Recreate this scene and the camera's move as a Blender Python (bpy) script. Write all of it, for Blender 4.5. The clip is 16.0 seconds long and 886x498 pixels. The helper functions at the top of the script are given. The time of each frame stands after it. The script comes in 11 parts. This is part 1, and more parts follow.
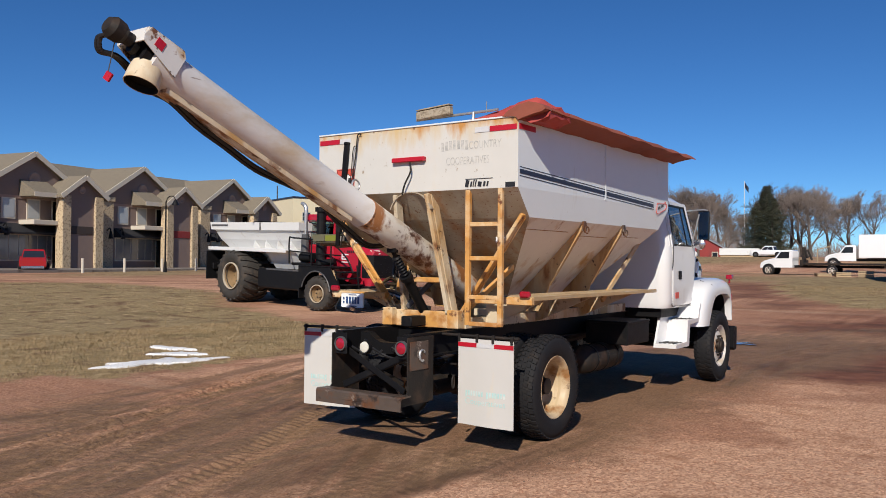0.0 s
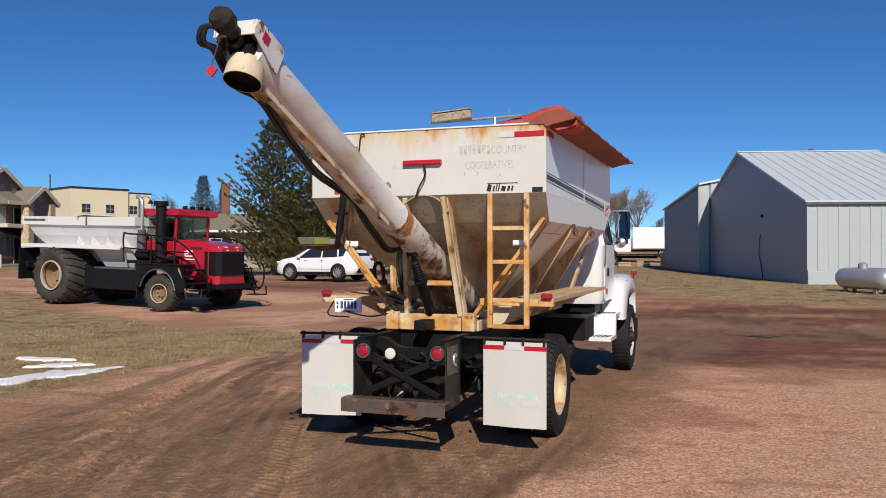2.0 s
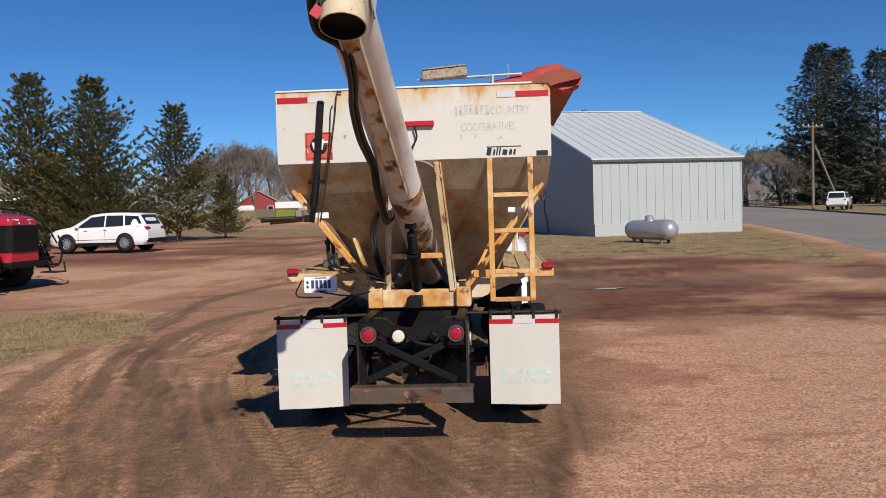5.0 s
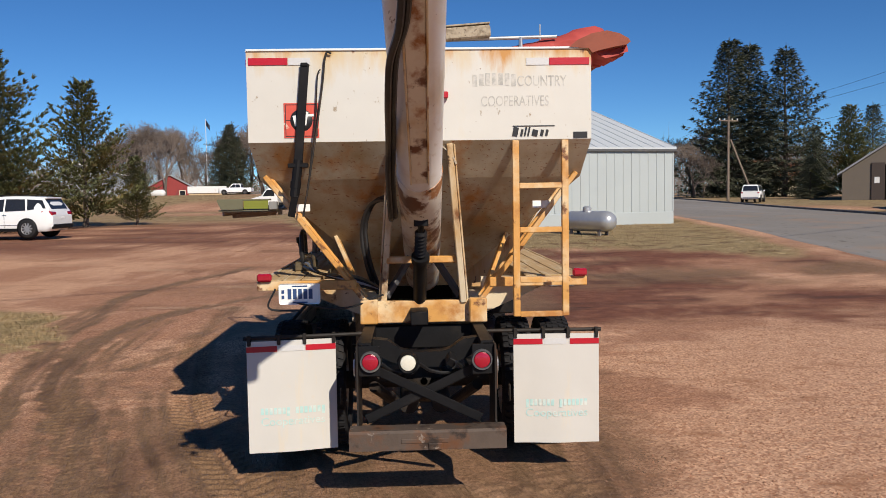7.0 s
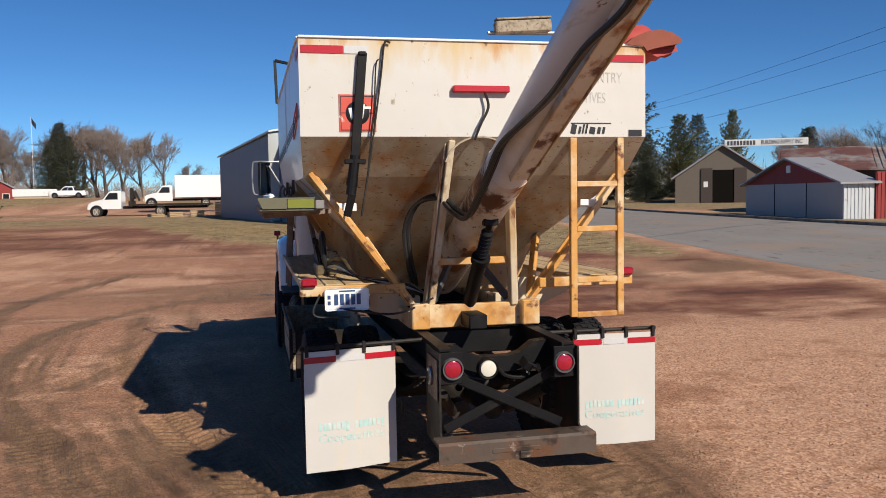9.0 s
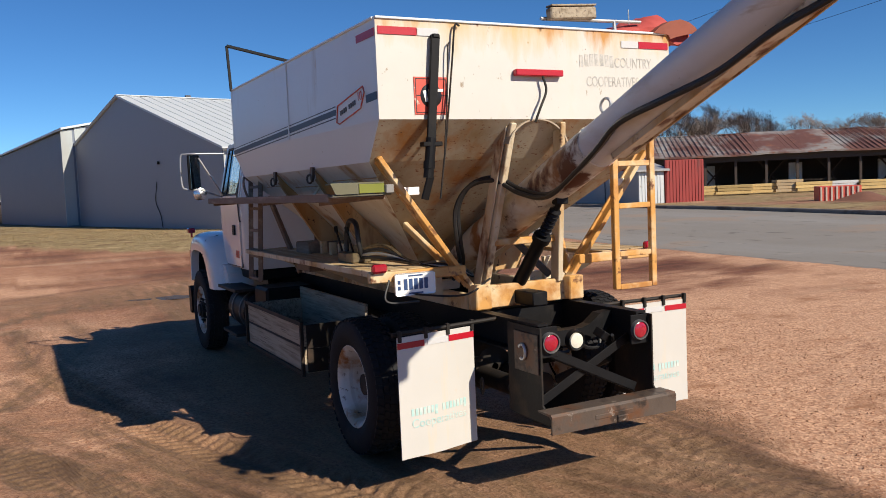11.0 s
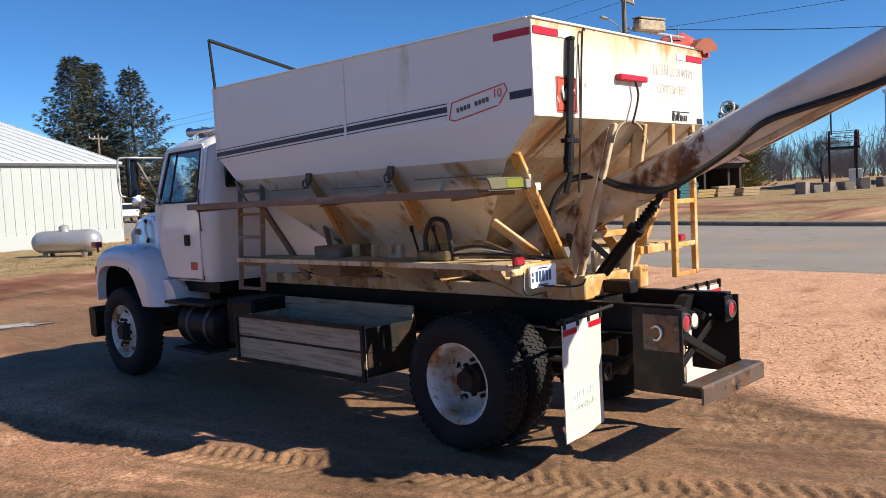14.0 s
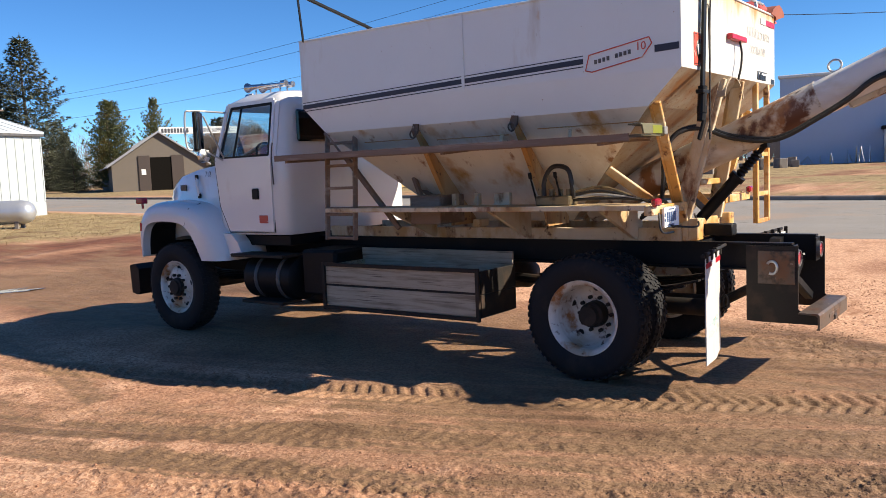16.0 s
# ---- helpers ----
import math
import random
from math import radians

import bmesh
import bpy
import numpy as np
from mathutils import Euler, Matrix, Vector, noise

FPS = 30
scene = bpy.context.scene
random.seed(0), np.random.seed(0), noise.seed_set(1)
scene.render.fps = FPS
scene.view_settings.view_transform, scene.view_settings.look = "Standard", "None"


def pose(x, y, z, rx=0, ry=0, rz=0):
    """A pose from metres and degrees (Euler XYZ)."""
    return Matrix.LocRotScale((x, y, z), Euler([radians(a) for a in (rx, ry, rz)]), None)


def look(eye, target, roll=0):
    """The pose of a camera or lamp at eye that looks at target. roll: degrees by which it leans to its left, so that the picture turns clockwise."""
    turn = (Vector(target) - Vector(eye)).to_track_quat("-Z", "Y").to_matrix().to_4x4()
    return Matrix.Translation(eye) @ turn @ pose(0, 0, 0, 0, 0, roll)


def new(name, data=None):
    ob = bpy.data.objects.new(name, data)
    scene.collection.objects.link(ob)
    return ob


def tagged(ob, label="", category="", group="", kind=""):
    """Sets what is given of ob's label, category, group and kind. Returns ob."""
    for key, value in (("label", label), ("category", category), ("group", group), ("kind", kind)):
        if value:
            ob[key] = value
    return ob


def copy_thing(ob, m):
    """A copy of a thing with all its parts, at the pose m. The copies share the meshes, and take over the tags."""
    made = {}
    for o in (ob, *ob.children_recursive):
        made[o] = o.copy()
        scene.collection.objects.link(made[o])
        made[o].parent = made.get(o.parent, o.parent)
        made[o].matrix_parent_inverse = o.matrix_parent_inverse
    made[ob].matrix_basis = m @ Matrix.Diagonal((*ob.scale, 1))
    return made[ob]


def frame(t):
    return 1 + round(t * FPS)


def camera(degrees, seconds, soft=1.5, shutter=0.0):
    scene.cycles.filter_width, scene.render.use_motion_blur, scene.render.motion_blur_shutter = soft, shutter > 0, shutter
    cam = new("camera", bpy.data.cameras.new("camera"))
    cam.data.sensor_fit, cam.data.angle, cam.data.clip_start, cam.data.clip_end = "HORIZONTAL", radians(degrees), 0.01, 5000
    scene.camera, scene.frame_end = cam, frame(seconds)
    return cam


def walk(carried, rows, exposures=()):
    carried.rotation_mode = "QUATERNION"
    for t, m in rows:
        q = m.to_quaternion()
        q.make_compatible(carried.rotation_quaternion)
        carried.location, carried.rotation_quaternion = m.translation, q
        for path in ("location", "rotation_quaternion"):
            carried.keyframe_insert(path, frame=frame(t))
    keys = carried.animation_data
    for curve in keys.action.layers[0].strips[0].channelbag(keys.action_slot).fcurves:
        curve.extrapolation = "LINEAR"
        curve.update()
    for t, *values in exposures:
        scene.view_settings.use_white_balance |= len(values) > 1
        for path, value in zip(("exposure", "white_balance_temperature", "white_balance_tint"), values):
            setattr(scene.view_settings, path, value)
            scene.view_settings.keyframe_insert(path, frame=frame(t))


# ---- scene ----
cam = camera(55.9, 16.0, 0.9)
PATH = [
    (0, (5.1, -6.456, 1.753), (3.924, -4.838, 1.781), 0.5),
    (0.5, (4.583, -6.756, 1.786), (3.515, -5.065, 1.812), 0.3),
    (1, (4.102, -7.102, 1.823), (3.144, -5.346, 1.846), 0.2),
    (1.5, (3.616, -7.334, 1.809), (2.772, -5.521, 1.825), -0.1),
    (2, (3.118, -7.53, 1.855), (2.397, -5.665, 1.866), -0.0),
    (2.5, (2.707, -7.687, 1.944), (2.096, -5.783, 1.939), -0.4),
    (3, (2.236, -7.714, 1.957), (1.742, -5.776, 1.937), -0.7),
    (3.5, (1.76, -7.789, 1.923), (1.379, -5.826, 1.893), -1.0),
    (4, (1.388, -7.793, 1.95), (1.095, -5.815, 1.901), -1.4),
    (6.5, (0.264, -6.239, 1.999), (0.244, -4.243, 1.872), -1.1),
    (7, (0.032, -5.978, 2.031), (0.069, -3.982, 1.904), -0.9),
    (7.5, (-0.287, -5.805, 2.02), (-0.171, -3.812, 1.894), -1.0),
    (8, (-0.665, -5.667, 2.038), (-0.453, -3.682, 1.911), -1.0),
    (8.5, (-1.082, -5.626, 2.045), (-0.769, -3.655, 1.919), -0.9),
    (9, (-1.445, -5.562, 2.017), (-1.035, -3.608, 1.893), -0.9),
    (9.5, (-1.9, -5.429, 2.023), (-1.374, -3.504, 1.897), -1.1),
    (12, (-4.038, -4.602, 1.946), (-2.934, -2.942, 1.789), -2.7),
    (12.5, (-4.42, -4.315, 1.968), (-3.21, -2.73, 1.815), -2.4),
    (13, (-4.9, -4.043, 1.961), (-3.604, -2.526, 1.82), -2.4),
    (13.5, (-5.287, -3.752, 1.934), (-3.918, -2.299, 1.801), -2.7),
    (14, (-5.634, -3.458, 1.934), (-4.211, -2.058, 1.804), -2.9),
    (14.5, (-6.045, -3.231, 1.878), (-4.586, -1.87, 1.733), -3.1),
    (15, (-6.391, -2.982, 1.812), (-4.903, -1.655, 1.655), -3.1),
    (15.5, (-6.733, -2.644, 1.784), (-5.208, -1.362, 1.609), -2.8),
    (16, (-7.134, -2.358, 1.75), (-5.559, -1.14, 1.563), -2.4),
]
walk(cam, [(t, look(eye, target, roll)) for t, eye, target, roll in PATH],
     [(0, -0.03, 6680, 10), (4, -0.05, 6720, 10), (7, 0.03, 7000, 10), (9.5, 0.09, 7050, 10), (12, 0.41, 7230, 9), (14, 0.69, 7260, 9), (16, 0.92, 7320, 9)])

# ---- light ----
SUN = Vector((0.61, -1.33, 1.025)).normalized()
world = bpy.data.worlds.new("sky")
scene.world = world
world.use_nodes = True
wn = world.node_tree.nodes
wn.clear()
sky = wn.new("ShaderNodeTexSky")
sky.sky_type = "NISHITA"
sky.sun_disc = False
sky.sun_elevation = math.asin(SUN.z)
sky.sun_rotation = math.atan2(SUN.x, SUN.y)
sky.altitude = 2500
sky.air_density = 0.8
sky.dust_density = 0.0
sky.ozone_density = 1.5
bg = wn.new("ShaderNodeBackground")
bg.inputs["Strength"].default_value = 0.084
wo = wn.new("ShaderNodeOutputWorld")
clear_air = wn.new("ShaderNodeHueSaturation")
clear_air.inputs["Saturation"].default_value = 1.2
haze = wn.new("ShaderNodeMix")
haze.data_type = "RGBA"
haze.blend_type = "MULTIPLY"
haze.inputs["Factor"].default_value = 1.0
haze.inputs["B"].default_value = (0.56, 0.90, 1.19, 1)
world.node_tree.links.new(sky.outputs[0], clear_air.inputs["Color"])
world.node_tree.links.new(clear_air.outputs[0], haze.inputs["A"])
world.node_tree.links.new(haze.outputs["Result"], bg.inputs[0])
world.node_tree.links.new(bg.outputs[0], wo.inputs[0])
sun_data = bpy.data.lights.new("sun", "SUN")
sun_data.energy = 4.8
sun_data.angle = radians(0.53)
sun_data.color = (1.0, 0.94, 0.85)
sun = new("sun", sun_data)
sun.matrix_world = look(SUN * 50, (0, 0, 0))


# ---- materials ----
def surf(name, base, rough=0.6, metal=0.0, grain=(8.0, 0.12), layers=(), bump=(60.0, 0.1), rand=0.0, coat=0.0, spec=0.5, drips=()):
    """A surface with grain, stains (colour, scale, low, high, stretch) and fine relief."""
    m = bpy.data.materials.new(name)
    m.use_nodes = True
    nt = m.node_tree
    n, l = nt.nodes, nt.links
    n.clear()
    out = n.new("ShaderNodeOutputMaterial")
    b = n.new("ShaderNodeBsdfPrincipled")
    l.new(b.outputs[0], out.inputs[0])
    co = n.new("ShaderNodeTexCoord")
    nz = n.new("ShaderNodeTexNoise")
    nz.inputs["Scale"].default_value = grain[0]
    nz.inputs["Detail"].default_value = 6
    nz.inputs["Roughness"].default_value = 0.65
    l.new(co.outputs["Object"], nz.inputs["Vector"])
    mx = n.new("ShaderNodeMix")
    mx.data_type = "RGBA"
    a = grain[1]
    mx.inputs["A"].default_value = (*[c * (1 - a) for c in base], 1)
    mx.inputs["B"].default_value = (*[min(1, c * (1 + a)) for c in base], 1)
    l.new(nz.outputs[0], mx.inputs["Factor"])
    col = mx.outputs["Result"]
    for k, (c, sc, lo, hi, st) in enumerate(layers):
        mp = n.new("ShaderNodeMapping")
        mp.inputs["Scale"].default_value = st
        mp.inputs["Location"].default_value = (3.7 * k, 1.3 * k, 5.1 * k)
        l.new(co.outputs["Object"], mp.inputs[0])
        z = n.new("ShaderNodeTexNoise")
        z.inputs["Scale"].default_value = sc
        z.inputs["Detail"].default_value = 8
        z.inputs["Roughness"].default_value = 0.6
        l.new(mp.outputs[0], z.inputs["Vector"])
        r = n.new("ShaderNodeMapRange")
        r.inputs["From Min"].default_value = lo
        r.inputs["From Max"].default_value = hi
        l.new(z.outputs[0], r.inputs["Value"])
        x = n.new("ShaderNodeMix")
        x.data_type = "RGBA"
        l.new(r.outputs[0], x.inputs["Factor"])
        l.new(col, x.inputs["A"])
        x.inputs["B"].default_value = (*c, 1)
        col = x.outputs["Result"]
    for k, (c, z_low, z_high, sc, lo, hi) in enumerate(drips):
        # runs of rust that start at z_high and fade towards z_low
        mp = n.new("ShaderNodeMapping")
        mp.inputs["Scale"].default_value = (1, 1, 0.22)
        mp.inputs["Location"].default_value = (2.1 * k + 0.4, 0.7 * k, 0)
        l.new(co.outputs["Object"], mp.inputs[0])
        z = n.new("ShaderNodeTexNoise")
        z.inputs["Scale"].default_value = sc
        z.inputs["Detail"].default_value = 9
        z.inputs["Roughness"].default_value = 0.65
        l.new(mp.outputs[0], z.inputs["Vector"])
        sp = n.new("ShaderNodeSeparateXYZ")
        l.new(co.outputs["Object"], sp.inputs[0])
        g = n.new("ShaderNodeMapRange")
        g.inputs["From Min"].default_value, g.inputs["From Max"].default_value = z_low, z_high
        g.inputs["To Min"].default_value, g.inputs["To Max"].default_value = -0.22, 0.10
        l.new(sp.outputs["Z"], g.inputs["Value"])
        ad = n.new("ShaderNodeMath")
        ad.operation = "ADD"
        l.new(z.outputs[0], ad.inputs[0])
        l.new(g.outputs[0], ad.inputs[1])
        r = n.new("ShaderNodeMapRange")
        r.inputs["From Min"].default_value, r.inputs["From Max"].default_value = lo, hi
        l.new(ad.outputs[0], r.inputs["Value"])
        x = n.new("ShaderNodeMix")
        x.data_type = "RGBA"
        l.new(r.outputs[0], x.inputs["Factor"])
        l.new(col, x.inputs["A"])
        x.inputs["B"].default_value = (*c, 1)
        col = x.outputs["Result"]
    if rand:
        oi = n.new("ShaderNodeObjectInfo")
        hs = n.new("ShaderNodeHueSaturation")
        r = n.new("ShaderNodeMapRange")
        r.inputs["To Min"].default_value = 1 - rand
        r.inputs["To Max"].default_value = 1 + rand
        l.new(oi.outputs["Random"], r.inputs["Value"])
        l.new(r.outputs[0], hs.inputs["Value"])
        l.new(col, hs.inputs["Color"])
        col = hs.outputs[0]
    l.new(col, b.inputs["Base Color"])
    rr = n.new("ShaderNodeMapRange")
    rr.inputs["To Min"].default_value = max(0.02, rough - 0.1)
    rr.inputs["To Max"].default_value = min(1, rough + 0.1)
    l.new(nz.outputs[0], rr.inputs["Value"])
    l.new(rr.outputs[0], b.inputs["Roughness"])
    b.inputs["Metallic"].default_value = metal
    b.inputs["Specular IOR Level"].default_value = spec
    b.inputs["Coat Weight"].default_value = coat
    if bump[1]:
        z = n.new("ShaderNodeTexNoise")
        z.inputs["Scale"].default_value = bump[0]
        z.inputs["Detail"].default_value = 4
        l.new(co.outputs["Object"], z.inputs["Vector"])
        bp = n.new("ShaderNodeBump")
        bp.inputs["Strength"].default_value = bump[1]
        bp.inputs["Distance"].default_value = 0.01
        l.new(z.outputs[0], bp.inputs["Height"])
        l.new(bp.outputs[0], b.inputs["Normal"])
    return m


def glass_mat(name, tint=(0.5, 0.58, 0.6), clear=0.5):
    m = bpy.data.materials.new(name)
    m.use_nodes = True
    n, l = m.node_tree.nodes, m.node_tree.links
    n.clear()
    out = n.new("ShaderNodeOutputMaterial")
    g = n.new("ShaderNodeBsdfGlossy")
    g.inputs["Roughness"].default_value = 0.03
    t = n.new("ShaderNodeBsdfTransparent")
    t.inputs[0].default_value = (*tint, 1)
    f = n.new("ShaderNodeLayerWeight")
    pw = n.new("ShaderNodeMath")
    pw.operation = "POWER"
    pw.inputs[1].default_value = 4.0
    l.new(f.outputs["Facing"], pw.inputs[0])
    r = n.new("ShaderNodeMapRange")
    r.inputs["To Min"].default_value = 0.05
    r.inputs["To Max"].default_value = 0.95
    l.new(pw.outputs[0], r.inputs["Value"])
    x = n.new("ShaderNodeMixShader")
    l.new(r.outputs[0], x.inputs[0])
    l.new(t.outputs[0], x.inputs[1])
    l.new(g.outputs[0], x.inputs[2])
    l.new(x.outputs[0], out.inputs[0])
    return m


DKRUST = (0.075, 0.028, 0.014)
ONE = (1, 1, 1)
M_WHITE = surf("aged_white_paint", (0.61, 0.595, 0.55), 0.42, grain=(5, 0.05), layers=[((0.62, 0.55, 0.43), 2.2, 0.60, 0.80, (1, 1, 0.4)), ((0.34, 0.27, 0.19), 14, 0.66, 0.71, (1, 1, 0.7)), ((0.22, 0.12, 0.06), 34, 0.70, 0.73, ONE)], bump=(20, 0.04), drips=[((0.60, 0.44, 0.22), 2.50, 3.06, 1.5, 0.50, 0.66), ((0.52, 0.25, 0.065), 2.70, 3.07, 2.0, 0.53, 0.64), ((0.20, 0.09, 0.04), 2.97, 3.07, 9, 0.64, 0.69)])
M_HOPSIDE = surf("clean_white_paint", (0.72, 0.765, 0.775), 0.35, grain=(3, 0.04), layers=[((0.55, 0.52, 0.46), 3.0, 0.60, 0.78, (1, 1, 0.25)), ((0.60, 0.46, 0.30), 7, 0.70, 0.76, (1, 1, 0.3)), ((0.30, 0.19, 0.10), 26, 0.70, 0.73, ONE)], bump=(12, 0.04), coat=0.15)
M_UNDER = surf("rust_stained_cream_paint", (0.40, 0.345, 0.265), 0.55, grain=(6, 0.22), layers=[((0.27, 0.175, 0.085), 1.6, 0.44, 0.64, (1, 1, 0.5)), ((0.33, 0.14, 0.04), 2.3, 0.53, 0.68, (1.4, 1.4, 0.4)), ((0.21, 0.075, 0.028), 30, 0.60, 0.66, (0.8, 0.8, 2.0)), ((0.10, 0.04, 0.02), 44, 0.66, 0.70, (0.8, 0.8, 1.6))], bump=(30, 0.08))
M_FLANK = surf("dirty_white_flank", (0.76, 0.73, 0.67), 0.5, grain=(5, 0.12), layers=[((0.58, 0.51, 0.41), 1.4, 0.53, 0.70, (1, 1, 0.5)), ((0.48, 0.27, 0.09), 1.7, 0.565, 0.70, (1.6, 1.6, 0.35)), ((0.26, 0.11, 0.04), 3.0, 0.63, 0.72, (1.6, 1.6, 0.4)), (DKRUST, 30, 0.68, 0.72, ONE)], bump=(25, 0.06))
M_GUSSET = surf("rust_run_gusset_paint", (0.50, 0.36, 0.20), 0.55, grain=(6, 0.15), layers=[((0.44, 0.23, 0.075), 2.0, 0.40, 0.58, (1.5, 1.5, 0.35)), ((0.24, 0.095, 0.03), 3.2, 0.54, 0.66, (1.5, 1.5, 0.35)), (DKRUST, 20, 0.63, 0.67, ONE)], bump=(30, 0.1))
M_CREAM = surf("cream_paint_with_rust", (0.62, 0.52, 0.37), 0.55, grain=(7, 0.12), layers=[((0.46, 0.27, 0.10), 2.4, 0.46, 0.62, (1, 1, 0.5)), ((0.20, 0.08, 0.03), 4.2, 0.56, 0.66, (1, 1, 0.6)), (DKRUST, 9, 0.62, 0.70, ONE)], bump=(30, 0.1))
M_YELLOW = surf("worn_orange_yellow_paint", (0.60, 0.305, 0.085), 0.5, grain=(9, 0.15), layers=[((0.68, 0.53, 0.33), 2.6, 0.47, 0.62, ONE), ((0.44, 0.19, 0.05), 5, 0.54, 0.68, ONE), ((0.16, 0.06, 0.025), 9, 0.60, 0.68, ONE)], bump=(35, 0.1))
M_AUGER = surf("auger_tube_paint", (0.68, 0.66, 0.64), 0.4, grain=(5, 0.06), layers=[((0.52, 0.42, 0.30), 2.6, 0.50, 0.70, (1, 0.4, 1)), ((0.40, 0.31, 0.22), 4.0, 0.62, 0.74, (1.8, 0.35, 1.8)), ((0.16, 0.09, 0.06), 8, 0.68, 0.73, (2.2, 0.4, 2.2)), (DKRUST, 26, 0.71, 0.74, ONE)], bump=(18, 0.05), coat=0.1)
M_AUGHEAD = surf("chipped_head_paint", (0.66, 0.645, 0.62), 0.45, grain=(6, 0.08), layers=[((0.50, 0.36, 0.20), 4, 0.55, 0.68, ONE), ((0.17, 0.075, 0.035), 9, 0.58, 0.63, ONE), ((0.05, 0.03, 0.02), 16, 0.64, 0.67, ONE)], bump=(25, 0.1))
M_AUGRUST = surf("auger_lower_rust", (0.64, 0.60, 0.53), 0.5, grain=(6, 0.12), layers=[((0.52, 0.36, 0.19), 2.6, 0.47, 0.66, (1.5, 0.6, 1.5)), ((0.30, 0.125, 0.045), 3.4, 0.52, 0.60, (1.2, 0.8, 0.6)), ((0.12, 0.042, 0.022), 3.4, 0.565, 0.63, (1.2, 0.8, 0.6)), ((0.07, 0.03, 0.02), 9, 0.63, 0.69, (1.4, 0.6, 1.4))], bump=(25, 0.1))
M_BLACK = surf("dusty_black_steel", (0.008, 0.008, 0.009), 0.5, grain=(6, 0.4), layers=[((0.026, 0.020, 0.016), 3, 0.58, 0.8, ONE)], bump=(40, 0.1), spec=0.2)
M_DARK = surf("dirty_dark_steel", (0.020, 0.017, 0.015), 0.6, grain=(7, 0.3), layers=[((0.070, 0.042, 0.028), 4, 0.5, 0.75, ONE)], bump=(40, 0.15), spec=0.25)
M_BUMPER = surf("weathered_steel_bumper", (0.105, 0.078, 0.062), 0.5, 0.2, grain=(8, 0.3), layers=[((0.14, 0.06, 0.028), 4, 0.48, 0.62, ONE), ((0.035, 0.025, 0.02), 7, 0.54, 0.64, ONE), ((0.30, 0.25, 0.21), 10, 0.64, 0.70, ONE)], bump=(45, 0.15))
M_GREYST = surf("grey_painted_steel", (0.075, 0.075, 0.08), 0.5, grain=(8, 0.2), layers=[((0.19, 0.17, 0.15), 6, 0.55, 0.75, ONE)], bump=(40, 0.08))
M_RUBBER = surf("tyre_rubber", (0.015, 0.015, 0.017), 0.75, grain=(14, 0.25), layers=[((0.045, 0.034, 0.026), 4, 0.54, 0.85, ONE)], bump=(80, 0.15), spec=0.25)
M_RIM = surf("white_rim_paint", (0.68, 0.655, 0.61), 0.5, grain=(6, 0.10), layers=[((0.46, 0.37, 0.27), 2.6, 0.46, 0.64, ONE), ((0.36, 0.15, 0.045), 4.2, 0.54, 0.64, (1, 1, 1)), (DKRUST, 14, 0.60, 0.68, ONE)], bump=(30, 0.06))
M_RIMTAN = surf("rusted_tan_rim", (0.55, 0.42, 0.26), 0.5, grain=(6, 0.15), layers=[((0.32, 0.15, 0.05), 4, 0.5, 0.65, ONE), (DKRUST, 9, 0.6, 0.7, ONE)], bump=(30, 0.08))
M_CAB = surf("white_cab_paint", (0.76, 0.76, 0.76), 0.22, grain=(2, 0.03), layers=[((0.62, 0.58, 0.53), 2.5, 0.62, 0.85, (1, 1, 0.6))], bump=(8, 0.015), coat=0.6)
M_FLAP = surf("white_rubber_flap", (0.58, 0.565, 0.53), 0.5, grain=(4, 0.05), layers=[((0.68, 0.56, 0.38), 2.2, 0.56, 0.75, (3, 3, 0.35)), ((0.6, 0.55, 0.48), 9, 0.64, 0.75, ONE)], bump=(12, 0.06))
M_RED = surf("red_reflective_tape", (0.46, 0.010, 0.024), 0.35, grain=(60, 0.15), bump=(120, 0.08))
M_SILVER = surf("silver_reflective_tape", (0.59, 0.59, 0.59), 0.35, grain=(60, 0.1), bump=(120, 0.08))
M_LENS = surf("red_lamp_lens", (0.34, 0.008, 0.025), 0.15, grain=(40, 0.1), bump=(150, 0.1), coat=0.8)
M_CLEAR = surf("clear_lamp_lens", (0.70, 0.68, 0.58), 0.15, grain=(60, 0.12), bump=(150, 0.15), coat=0.8)
M_CHROME = surf("dull_chrome", (0.6, 0.6, 0.62), 0.25, 1.0, grain=(8, 0.1), bump=(30, 0.03))
M_GALV = surf("galvanised_steel", (0.48, 0.49, 0.50), 0.4, 0.7, grain=(10, 0.15), bump=(30, 0.05))
M_TARP = surf("faded_red_tarp", (0.43, 0.062, 0.052), 0.75, grain=(5, 0.15), layers=[((0.24, 0.035, 0.03), 2, 0.5, 0.7, ONE), ((0.48, 0.12, 0.09), 8, 0.60, 0.74, ONE)], bump=(9, 0.35))
# the roll is a darker, browner red than the hood
M_TARPROLL = surf("darker_tarp_roll", (0.27, 0.075, 0.045), 0.8, grain=(6, 0.15), layers=[((0.18, 0.05, 0.03), 2.5, 0.48, 0.68, (1, 0.3, 1))], bump=(9, 0.35))
M_WOOD = surf("weathered_grey_plank", (0.42, 0.35, 0.26), 0.8, grain=(4, 0.2), layers=[((0.22, 0.17, 0.115), 5, 0.46, 0.66, (6, 0.35, 6)), ((0.48, 0.40, 0.29), 3, 0.55, 0.7, (9, 0.3, 9)), ((0.14, 0.10, 0.07), 7, 0.58, 0.66, (7, 0.25, 7))], bump=(40, 0.25), rand=0.12)
